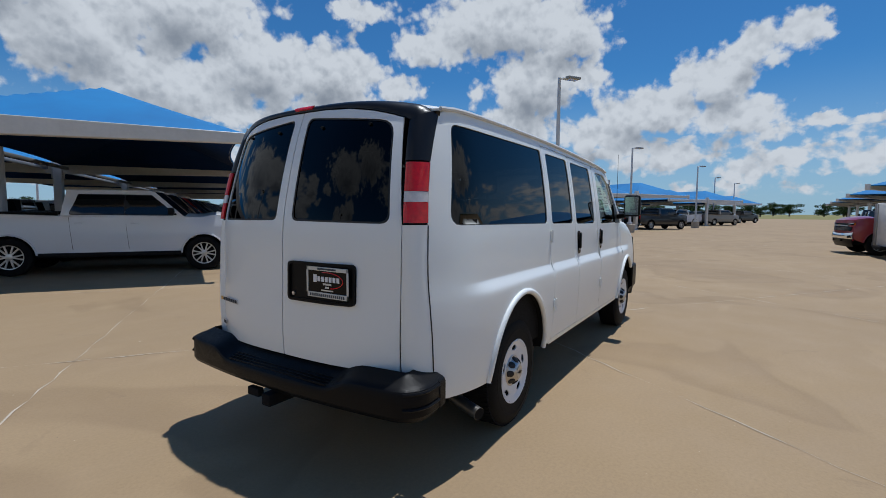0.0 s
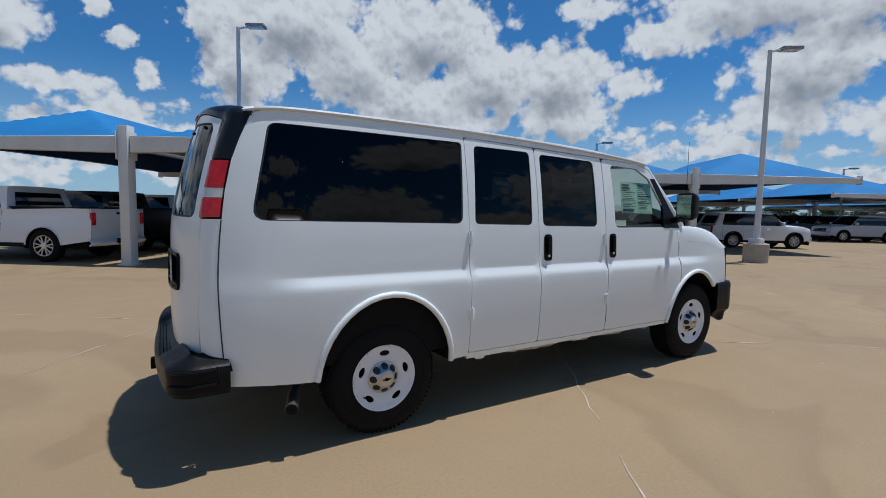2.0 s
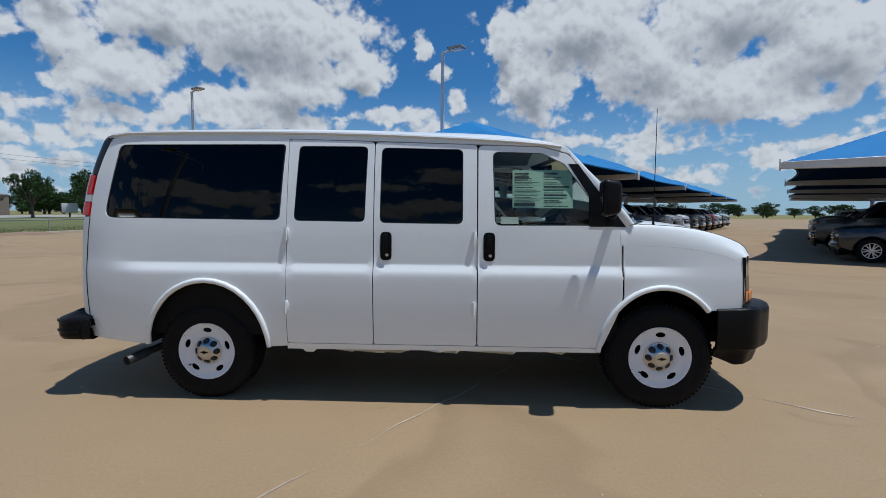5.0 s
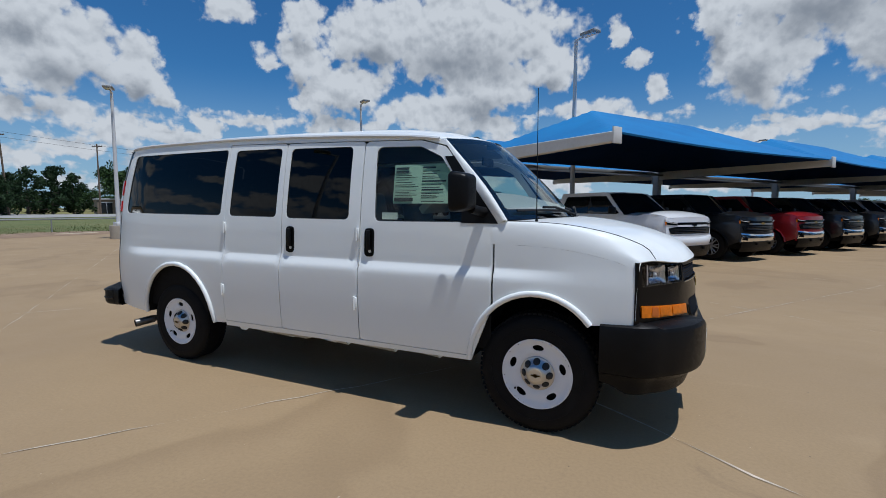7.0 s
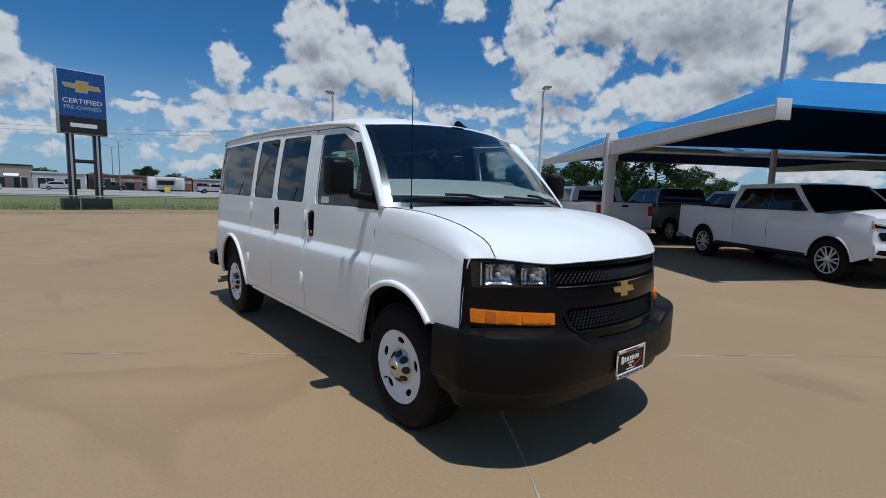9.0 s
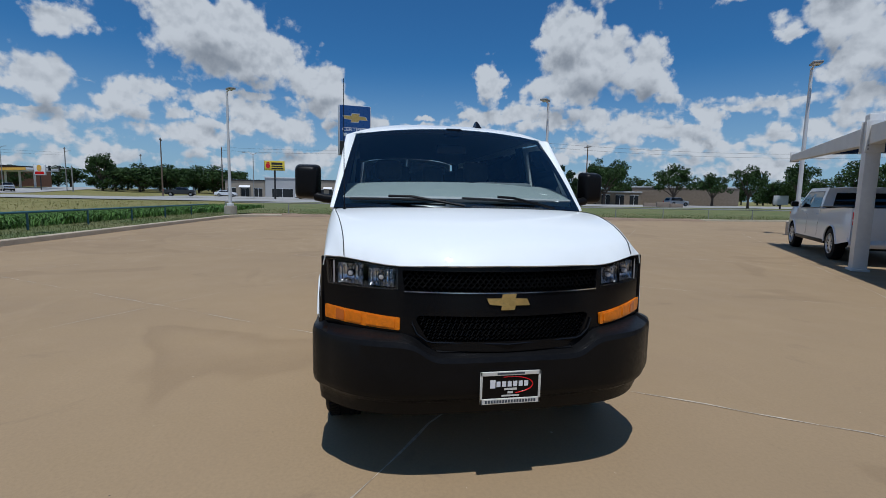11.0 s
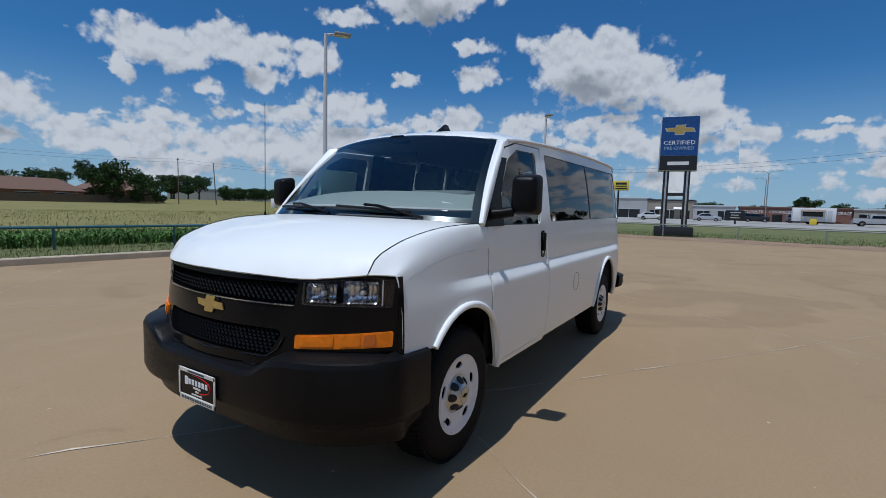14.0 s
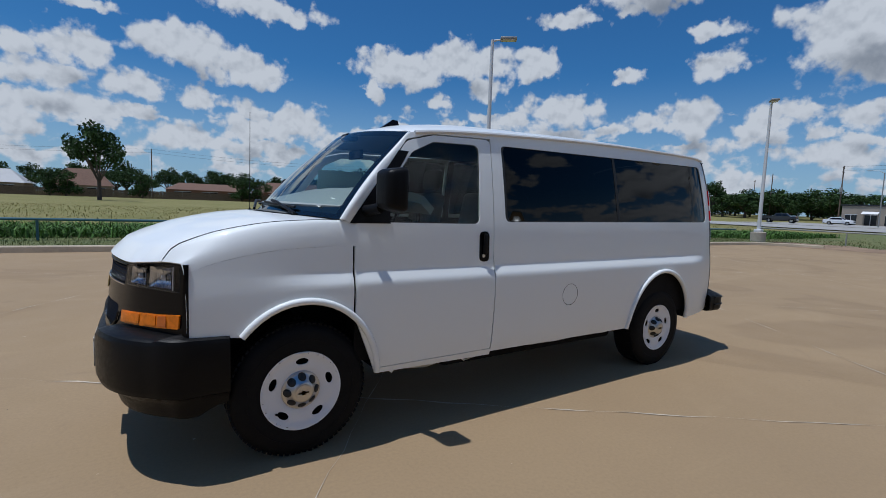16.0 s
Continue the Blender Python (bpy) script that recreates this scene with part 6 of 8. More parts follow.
COLOURS = {"white": (0.74, 0.75, 0.77), "black": (0.010, 0.010, 0.011), "red": (0.26, 0.010, 0.014), "silver": (0.42, 0.43, 0.45), "grey": (0.12, 0.125, 0.13), "blue": (0.03, 0.06, 0.14), "tan": (0.30, 0.26, 0.21)}
KINDS = {
    # length, half width, wheelbase, tyre radius, belt, roof, bonnet height, cab from / to, screen base, bed
    "pickup": dict(L=5.90, hw=1.00, wb=3.74, R=0.415, belt=1.29, roof=1.92, nose=1.36, back=-0.84, cab1=0.80, screen=1.46, rear=-0.97, bed=True, low=0.44),
    "suv": dict(L=4.70, hw=0.93, wb=2.80, R=0.365, belt=1.05, roof=1.70, nose=1.06, back=-1.95, cab1=0.32, screen=1.00, rear=-2.25, bed=False, low=0.34),
    "sedan": dict(L=4.75, hw=0.90, wb=2.78, R=0.330, belt=0.95, roof=1.44, nose=0.92, back=-1.20, cab1=0.22, screen=0.95, rear=-1.85, bed=False, low=0.28),
}


def wheel_meshes(R):
    tyre = lathe([(R * 0.62, 0.10), (R * 0.66, 0.125), (R * 0.86, 0.13), (R * 0.96, 0.11), (R, 0.07), (R, -0.07), (R * 0.96, -0.11), (R * 0.62, -0.11)], 36)
    rim = lathe([(R * 0.645, 0.118), (R * 0.66, 0.126), (R * 0.63, 0.12), (R * 0.60, 0.07), (R * 0.2, 0.045), (0, 0.045)], 36)
    spokes = lathe([(R * 0.635, 0.10), (R * 0.635, 0.128), (R * 0.60, 0.126), (R * 0.585, 0.10)], 36)
    for k in range(6):
        for t in (-0.21, 0.21):
            m = Matrix.Rotation(-(2 * math.pi * k / 6 + t * 0.4), 4, "Y") @ Matrix.Translation((R * 0.12, 0, 0)) @ Matrix.Rotation(-t * 0.8, 4, "Y")
            q = box(0, R * 0.49, 0.088, 0.116, -0.016, 0.018, 0.006, 1)
            bmesh.ops.transform(q, matrix=m, verts=q.verts)
            spokes = merge(spokes, q)
    hub = lathe([(R * 0.17, 0.08), (R * 0.17, 0.118), (R * 0.08, 0.124), (0, 0.124)], 20)
    return tyre, rim, spokes, hub


def to_mesh(bm, name, mat):
    me = bpy.data.meshes.new(name)
    bm.to_mesh(me)
    bm.free()
    smooth_mesh(me)
    me.materials.append(M[mat])
    return me


WHEELS = {}


def vehicle(kind, colour, m, label, group):
    k = KINDS[kind]
    L, hw, wb, R, belt, roof = k["L"], k["hw"], k["wb"], k["R"], k["belt"], k["roof"]
    nose, low, screen, cab1, back, rear = k["nose"], k["low"], k["screen"], k["cab1"], k["back"], k["rear"]
    v = thing({"pickup": "pickup_truck", "suv": "sport_utility", "sedan": "saloon_car"}[kind], m, label, {"pickup": "pickup truck", "suv": "car", "sedan": "car"}[kind], group)
    col = paint(colour, COLOURS[colour])
    x1, x0 = wb / 2 + 0.92, wb / 2 + 0.92 - L
    fa, ra = wb / 2, -wb / 2
    ar = R * 1.16

    def half(x, z):
        w = hw * (1 - 0.035 * ((z - 0.75) / 0.5) ** 2 if z < belt else 1 - 0.018 - 0.17 * ((z - belt) / (roof - belt)) ** 1.25)
        w -= 0.05 * max(0.0, min(1.0, (x - screen + 0.1) / 0.4)) * max(0.0, (z - brow(x) + 0.22) / 0.22) ** 2
        w -= 0.075 * max(0.0, (x - (x1 - 0.75)) / 0.6) ** 2.4 + 0.06 * max(0.0, ((x0 + 0.5) - x) / 0.5) ** 2
        return w

    def brow(x):
        """Height of the bonnet's side edge."""
        return ramp(x, [(screen - 0.1, belt + 0.01), (screen + 0.35, belt - 0.005), (x1 - 0.7, nose - 0.02), (x1 - 0.3, nose - 0.06), (x1 - 0.17, nose - 0.11), (x1 - 0.03, nose - 0.17)])

    def arc(cx):
        a0 = math.asin((low - R) / ar)
        return [(cx - ar * math.cos(a0 + (math.pi - 2 * a0) * i / 12), R + ar * math.sin(a0 + (math.pi - 2 * a0) * i / 12)) for i in range(13)]

    deck = belt + (0.09 if k["bed"] else -0.01)
    prof = [(x0 + 0.03, low + 0.12)] + arc(ra) + arc(fa) + [(x1 - 0.20, low + 0.10), (x1 - 0.15, 0.62), (x1 - 0.16, nose - 0.20)] + [(x, brow(x)) for x in (x1 - 0.165, x1 - 0.2, x1 - 0.3, x1 - 0.4, x1 - 0.7, screen + 0.35)]
    prof += [(screen, belt + 0.01), (0.2, belt), (rear, belt + (0.02 if k["bed"] else 0.03))]
    prof += [(x0 + 0.02, deck), (x0, deck - 0.08)] if kind != "sedan" else [(x0 + 0.25, belt + 0.06), (x0 + 0.02, belt - 0.02)]
    for s in (-1, 1):
        side = part("body_side", sheet([Vector(p) for p in prof], [], lambda x, z, s=s: Vector((x, s * half(x, z), z)), step=0.14, thick=0.03, flip=s > 0), col, v)
        for cx in (ra, fa):
            part("wheel_liner", patch(lambda u, w, cx=cx, s=s: Vector((arc(cx)[int(round(u * 12))][0], s * (half(cx, 0.7) - 0.012 - 0.35 * w), arc(cx)[int(round(u * 12))][1] - 0.003)), 12, 1), "dark", side)
            part("arch_trim", tube([Vector((x, s * (half(x, z) + 0.002), z)) for x, z in arc(cx)], 0.022, 6), col if kind == "sedan" else ("black" if kind == "suv" or colour == "black" else col), side)
        # glasshouse
        win = [(rear + 0.06, belt + 0.06), (cab1 + (screen - cab1) * 0.86, belt + 0.05), (cab1 + 0.10, roof - 0.10), (back + 0.18, roof - 0.09)]
        if kind == "pickup":
            win = [(rear + 0.17, belt + 0.06), (cab1 + (screen - cab1) * 0.80, belt + 0.05), (cab1 - 0.02, roof - 0.13), (back + 0.22, roof - 0.13)]
        else:
            win[0] = (rear + 0.30, belt + 0.06)
        frame_loop = [(rear, belt - 0.01), (screen, belt - 0.01), (screen - 0.02, belt + 0.03), (cab1 + 0.05, roof - 0.035), (cab1 - 0.1, roof - 0.01), (back, roof - 0.02), (rear + (0.03 if kind == "pickup" else 0.0), belt + 0.05)]
        cab = part("cab_side", sheet([Vector(p) for p in frame_loop], [], lambda x, z, s=s: Vector((x, s * half(x, z), z)), step=0.12, thick=0.03, flip=s > 0), col, v)
        part("window_surround", sheet(rounded([(win[0][0], win[0][1] - 0.018), (win[1][0], win[1][1] - 0.018), (win[2][0] + 0.01, win[2][1] + 0.02), (win[3][0] - 0.01, win[3][1] + 0.015)], 0.05, 4), [], lambda x, z, s=s: Vector((x, s * (half(x, z) + 0.002), z)), step=0.2, thick=0.003, flip=s > 0), "seal", cab)
        n_win = 2 if kind != "suv" else 3
        a, e = win[0][0], win[1][0]
        for i in range(n_win):
            p, q = a + (e - a) * i / n_win, a + (e - a) * (i + 1) / n_win
            lo, hi = p + (0.008 if i else 0.02), q - (0.008 if i < n_win - 1 else 0.02)

            def clip(x, lo_side):
                # upper edge of the window row at x
                z = win[2][1]
                if x > win[2][0]:
                    z = min(z, win[2][1] + (win[1][1] - win[2][1]) * (x - win[2][0]) / (win[1][0] - win[2][0]))
                if x < win[3][0]:
                    z = min(z, win[3][1] + (win[0][1] - win[3][1]) * (win[3][0] - x) / max(0.01, win[3][0] - win[0][0]))
                return max(z, belt + 0.07)
            steps = sorted({lo, hi, *[x for x in (win[2][0], win[3][0]) if lo < x < hi]})
            loop = [Vector((lo, belt + 0.055)), Vector((hi, belt + 0.05))] + [Vector((x, clip(x, 0))) for x in reversed(steps)]
            g = part("side_window", sheet(rounded([tuple(p) for p in loop], 0.03, 3), [], lambda x, z, s=s: Vector((x, s * (half(x, z) + 0.004), z)), step=0.2, thick=0.004, flip=s > 0), "car_glass", v)
            hx = p + 0.13 if i < n_win else p
            part("door_handle", box(hx - 0.02, hx + 0.14, s * (half(hx, belt - 0.14) + 0.0), s * (half(hx, belt - 0.14) + 0.028), belt - 0.16, belt - 0.125, 0.008, 1), col, side)
            part("door_gap", tube([Vector((p + 0.0 + 0.03 * j, s * (half(p, z) + 0.001), z)) for j, z in enumerate((belt - 0.01, belt - 0.4, low + 0.12))], 0.005, 4), "seal", side)
        part("sill_trim", box(ra + ar, fa - ar, s * (hw - 0.06), s * (hw - 0.0), low - 0.06, low + 0.05, 0.02), "black", side)
        # mirror
        mx = cab1 + (screen - cab1) * 0.62
        part("wing_mirror", box(mx - 0.06, mx + 0.07, s * (hw + 0.03), s * (hw + 0.22), belt + 0.05, belt + 0.22, 0.035, 3), "black" if kind == "pickup" else col, v)
        part("tail_lamp", box(x0 - 0.012, x0 + 0.10, s * (half(x0, belt - 0.2) - 0.13), s * (half(x0, belt - 0.2) + 0.004), belt - 0.34, belt - 0.02, 0.015), "red", v, "red tail lamp")
        for cx in (ra, fa):
            if R not in WHEELS:
                ty, ri, sp, hu = wheel_meshes(R)
                WHEELS[R] = (to_mesh(ty, "wheel", "rubber"), to_mesh(ri, "rim", "dark"), to_mesh(sp, "spokes", "silver"), to_mesh(hu, "hub", "silver"))
            w = new("wheel", WHEELS[R][0])
            w.parent, w.matrix_basis = v, Matrix.Translation((cx, s * (hw - 0.135), R)) @ (Matrix.Rotation(math.pi, 4, "Z") if s < 0 else Matrix())
            for nm, me in zip(("rim", "spokes", "hub"), WHEELS[R][1:]):
                o = new(nm, me)
                o.parent = w
    # top surfaces
    def bonnet(u, t):
        y = 2 * t - 1
        x = screen - 0.05 + u * (x1 - 0.045 - 0.125 * abs(y) ** 3 - screen + 0.05)
        return Vector((x, y * (half(x, brow(x)) - 0.002), brow(x) + (0.085 - 0.02 * u) * (1 - abs(y) ** 2.6)))
    part("bonnet", patch(bonnet, 14, 12, thick=0.03), col, v)
    part("windscreen", patch(lambda u, t: Vector((screen + 0.12 * (1 - (2 * u - 1) ** 2) + (cab1 - screen) * t, (2 * u - 1) * (half(screen, belt) * (1 - t) + half(cab1, roof - 0.03) * t - 0.02), belt + 0.03 + (roof - belt - 0.06) * t)), 12, 6, thick=0.01), "car_glass", v)
    part("cab_roof", patch(lambda u, t: Vector((back - 0.02 + (cab1 + 0.08 * (1 - (2 * t - 1) ** 2) * u - back + 0.04) * u, (2 * t - 1) * half(0, roof - 0.02), roof - 0.03 + 0.045 * (1 - (2 * t - 1) ** 2) * (1 - 0.5 * (2 * u - 1) ** 4))), 10, 10, thick=0.03), col, v)
    tail = lambda u, t, d: Vector((rear + 0.02 + (back - rear) * t - d, (2 * u - 1) * (half(rear, belt) * (1 - t) + half(back, roof - 0.03) * t - 0.02), belt + 0.03 + (roof - belt - 0.06) * t))
    part("cab_rear", patch(lambda u, t: tail(u, t, 0.0), 8, 5, thick=0.02, flip=True), col, v)
    part("rear_window", patch(lambda u, t: tail(0.11 + 0.78 * u, 0.10 + 0.66 * t, 0.006), 8, 5, thick=0.005, flip=True), "car_glass", v)
    # ends
    front = lambda y, z: Vector((x1 - 0.02 - 0.17 * (abs(y) / hw) ** 3 - 0.06 * max(0.0, z - 0.8), y, z))
    w9 = hw * 0.915
    ftop = lambda y: nose - 0.15 + (0.050 * (1 - min(1.0, abs(y) / w9) ** 2.6))
    top = [(y, ftop(y)) for y in np.linspace(w9, -w9, 9)]
    part("front_panel", sheet([Vector(p) for p in [(-w9, low + 0.06), (w9, low + 0.06), *top]], [], front, step=0.14, thick=0.05), col, v)
    laid = lambda off: (lambda y, z: front(y, z) + Vector((off, 0, 0)))
    if k["bed"]:
        shine = "silver" if colour in ("black", "red", "grey") else col
        gr = part("grille", sheet(rounded([(-hw * 0.80, nose - 0.50), (hw * 0.80, nose - 0.50), (hw * 0.86, nose - 0.36), (hw * 0.62, nose - 0.33), (-hw * 0.62, nose - 0.33), (-hw * 0.86, nose - 0.36)], 0.03), [], laid(0.010), step=0.14, thick=0.02), "gloss", v, "black grille")
        part("grille_slot", sheet(rounded([(-hw * 0.60, nose - 0.285), (hw * 0.60, nose - 0.285), (hw * 0.60, nose - 0.225), (-hw * 0.60, nose - 0.225)], 0.015), [], laid(0.010), step=0.14, thick=0.02), "gloss", gr)
        part("grille_bar", sheet(rounded([(-hw * 0.62, nose - 0.332), (hw * 0.62, nose - 0.332), (hw * 0.62, nose - 0.285), (-hw * 0.62, nose - 0.285)], 0.012), [], laid(0.022), step=0.14, thick=0.02), shine, gr)
        for i in range(3):
            part("grille_bar", tube([front(y, nose - 0.385 - 0.04 * i) + Vector((0.018, 0, 0)) for y in np.linspace(-hw * 0.72, hw * 0.72, 9)], 0.009, 6), "grille", gr)
        part("emblem", sheet([Vector((y * 0.9, nose - 0.295 + z * 0.9)) for y, z in bow], [], laid(0.028), step=0.05, thick=0.012), "gold" if colour != "white" else "gloss", gr)
        for s in (-1, 1):
            lampo = [(s * hw * 0.62, nose - 0.30), (s * hw * 0.90, nose - 0.275), (s * hw * 0.91, nose - 0.20), (s * hw * 0.62, nose - 0.235)][::s]
            lp = part("headlamp", sheet(rounded(lampo, 0.012), [], laid(0.014), step=0.1, thick=0.03), "gloss", v, "slim headlamp")
            part("lamp_bar", tube([front(s * y, z) + Vector((0.02, 0, 0)) for y, z in ((hw * 0.64, nose - 0.25), (hw * 0.80, nose - 0.232), (hw * 0.90, nose - 0.215))], 0.010, 6), "lens", lp)
            part("side_marker", sheet(rounded([(s * hw * 0.905, nose - 0.29), (s * hw * 0.93, nose - 0.29), (s * hw * 0.93, nose - 0.21), (s * hw * 0.905, nose - 0.205)][::s], 0.006), [], laid(0.006), step=0.1, thick=0.02), "amber", lp)
            part("air_slot", sheet(rounded([(s * hw * 0.72, 0.60), (s * hw * 0.90, 0.62), (s * hw * 0.86, 0.70), (s * hw * 0.74, 0.69)][::s], 0.012), [], laid(0.060), step=0.1, thick=0.02), "gloss", v)
            part("tow_hook", box(x1 + 0.0, x1 + 0.05, s * 0.36 - 0.03, s * 0.36 + 0.03, low + 0.03, low + 0.10, 0.01), "dark", v)
        bumper_col = "chrome" if colour in ("black", "red", "tan", "grey", "silver") else col
        part("front_bumper", patch(lambda u, t: front((2 * u - 1) * w9, 0.56 + (0.20 + 0.05 * abs(2 * u - 1) ** 2) * t) + Vector((0.055 * math.sin(math.pi * (0.15 + 0.7 * t)), 0, 0)), 20, 6, thick=0.05), bumper_col, v)
        part("lower_bumper", patch(lambda u, t: front((2 * u - 1) * w9 * 0.98, low - 0.04 + (0.60 - low) * t) + Vector((0.02 + 0.02 * t, 0, 0)), 16, 4, thick=0.05), "black", v)
    else:
        gr = part("grille", sheet([Vector(p) for p in rounded([(-hw * 0.60, nose - 0.42), (hw * 0.60, nose - 0.42), (hw * 0.66, nose - 0.20), (-hw * 0.66, nose - 0.20)], 0.04)], [], laid(0.012), step=0.14, thick=0.02), "gloss", v, "dark grille")
        for zz in (nose - 0.26, nose - 0.34):
            part("grille_bar", tube([front(y, zz) + Vector((0.02, 0, 0)) for y in np.linspace(-hw * 0.6, hw * 0.6, 9)], 0.010, 6), "silver", gr)
        for s in (-1, 1):
            part("headlamp", sheet(rounded([(s * hw * 0.66, nose - 0.31), (s * hw * 0.91, nose - 0.29), (s * hw * 0.91, nose - 0.20), (s * hw * 0.66, nose - 0.23)][::s], 0.02), [], laid(0.010), step=0.1, thick=0.03), "lens", v, "clear headlamp")
        part("front_bumper", patch(lambda u, t: front((2 * u - 1) * w9, low + 0.02 + 0.24 * t) + Vector((0.045 * math.sin(math.pi * t) + 0.02, 0, 0)), 16, 6, thick=0.04), col, v)
    part("air_dam", patch(lambda u, t: front((2 * u - 1) * w9 * 0.95, low - 0.16 + 0.16 * t) + Vector((-0.05 + 0.05 * t, 0, 0)), 12, 2, thick=0.03), "black", v)
    part("tail_panel", patch(lambda u, t: Vector((x0 + 0.05 * (2 * u - 1) ** 4 - 0.015 * math.sin(math.pi * t), (2 * u - 1) * (hw * 0.945), low + 0.16 + (deck - low - 0.18) * t)), 14, 6, thick=0.04, flip=True), col, v)
    part("rear_bumper", patch(lambda u, t: Vector((x0 - 0.11 * math.sin(math.pi * min(1, t * 1.2 + 0.1)) + 0.08 * (2 * u - 1) ** 4, (2 * u - 1) * hw * 0.965, low - 0.02 + 0.24 * t)), 14, 5, thick=0.03, flip=True), col if kind != "pickup" or colour == "white" else "chrome", v)
    part("plate_panel", box(x0 - 0.125, x0 - 0.10, -0.24, 0.24, low + 0.02, low + 0.16, 0.01), "black", v)
    part("underbody", box(x0 + 0.1, x1 - 0.15, -hw + 0.25, hw - 0.25, low - 0.08, low + 0.25, 0.02), "dark", v)
    if k["bed"]:
        part("bed_floor", box(x0 + 0.05, rear, -hw + 0.12, hw - 0.12, 0.72, 0.78), "dark", v)
        for s in (-1, 1):
            part("bed_rail", box(x0 + 0.02, rear - 0.02, s * (hw - 0.13), s * (hw - 0.028), deck - 0.02, deck + 0.012, 0.01), "black", v)
            part("bed_wall", box(x0 + 0.05, rear, s * (hw - 0.13), s * (hw - 0.11), 0.75, deck), "dark", v)
        part("cab_back", box(rear - 0.03, rear, -hw + 0.06, hw - 0.06, low + 0.1, belt + 0.05, 0.01), col, v)
        part("tailgate_handle", box(x0 - 0.03, x0 + 0.0, -0.11, 0.11, deck - 0.16, deck - 0.10, 0.008), "black", v)
        part("tailgate_edge", box(x0 - 0.01, x0 + 0.06, -hw + 0.14, hw - 0.14, deck - 0.015, deck + 0.012, 0.008), "black", v)
    elif kind == "sedan":
        part("boot_lid", patch(lambda u, t: Vector((x0 + 0.02 + (rear - x0 + 0.06) * u, (2 * t - 1) * (hw - 0.05), belt + 0.03 + 0.04 * u + 0.02 * (1 - (2 * t - 1) ** 2))), 6, 10, thick=0.03), col, v)
    else:
        for s in (-1, 1):
            part("roof_bar", tube([(-1.3, s * 0.62, roof + 0.05), (0.4, s * 0.62, roof + 0.05)], 0.018, 6), "silver", v)
    return v


M["car_glass"] = material("dark_car_glass", (0.006, 0.007, 0.008), 0.03, spec=0.6)
STOCK = {}


def parked(kind, colour, x, y, heading, label, group="parked vehicles", z=0.0):
    m = pose(x, y, z, 0, 0, heading)
    if (kind, colour) in STOCK:
        v = copy_thing(STOCK[kind, colour], m)
        return tagged(v, label, "", group)
    v = vehicle(kind, colour, m, label, group)
    STOCK[kind, colour] = v
    return v


HE = math.degrees(math.atan2(E_.y, E_.x))
WORDS = {"pickup": "crew cab pickup truck", "suv": "sport utility car", "sedan": "saloon car"}


def row_of(start, kinds, heading, step=3.3):
    for i, (kind, colour) in enumerate(kinds):
        p = Vector(start) + D_ * step * i
        parked(kind, colour, p.x, p.y, heading, f"{colour} {WORDS[kind]} parked under a blue shade canopy")


P, S, C = "pickup", "suv", "sedan"
row_of((1.12, 10.75, 0), [(P, "white"), (P, "black"), (P, "red"), (P, "black"), (P, "black"), (P, "silver"), (P, "white"), (P, "black"), (P, "grey"), (P, "black"), (P, "red"), (P, "white"), (P, "black"), (P, "silver")], HE)
row_of((-6.2, 13.3, 0), [(P, "white"), (P, "black"), (P, "white"), (P, "black"), (P, "grey"), (P, "black"), (P, "white"), (P, "black")], HE + 180)
row_of((14.4, 10.1, 0), [(S, "black"), (P, "black"), (S, "silver"), (S, "black"), (S, "grey"), (S, "silver"), (S, "white"), (S, "black"), (S, "silver"), (S, "grey")], HE + 180)
row_of((22.4, 8.3, 0), [(S, "white"), (S, "silver"), (S, "grey"), (S, "black"), (S, "white"), (S, "grey"), (S, "silver")], HE)
row_of((36.5, 8.8, 0), [(S, "silver"), (S, "grey"), (S, "black"), (P, "white"), (S, "silver")], HE + 180)
row_of((42.6, 4.4, 0), [(P, "black"), (S, "silver"), (P, "tan"), (S, "black")], HE)
row_of((57.5, 4.5, 0), [(P, "white"), (S, "black"), (P, "black")], HE + 180)
row_of((64, 0.5, 0), [(P, "tan"), (S, "grey"), (P, "black")], HE)
row_of((84, -2, 0), [(P, "black"), (S, "red"), (P, "white")], HE)
for i, (kk, cc, x, y) in enumerate(((P, "white", 24.0, -10.5), (S, "blue", 40, -10.5), (S, "silver", 47, -11.5), (P, "black", 54, -12.5))):
    parked(kk, cc, x, y, 172, f"{cc} {WORDS[kk]} parked in the sun")
for kk, cc, x, y, h in ((C, "silver", -74, 21, 92), (P, "silver", -98, 22, 90), (S, "white", -100, -78, 35), (P, "black", -104, -38.5, 100), (C, "white", -110, -31, 92), (C, "white", -92, -11, 92), (C, "silver", -98, -2, 90), (S, "black", -108, 6, 90), (S, "grey", -109, 13, 90), (S, "blue", -96, -70, 120), (P, "silver", -118, -80, 40), (S, "silver", -80, 62, 92)):
    parked(kk, cc, x, y, h, f"{cc} {WORDS[kk]} on the road past the car park", "cars on the road", land(x, y) + 0.06)

parked(P, "red", 19.33, -8.05, 100, "red pickup truck with chrome bumper parked in the sun")


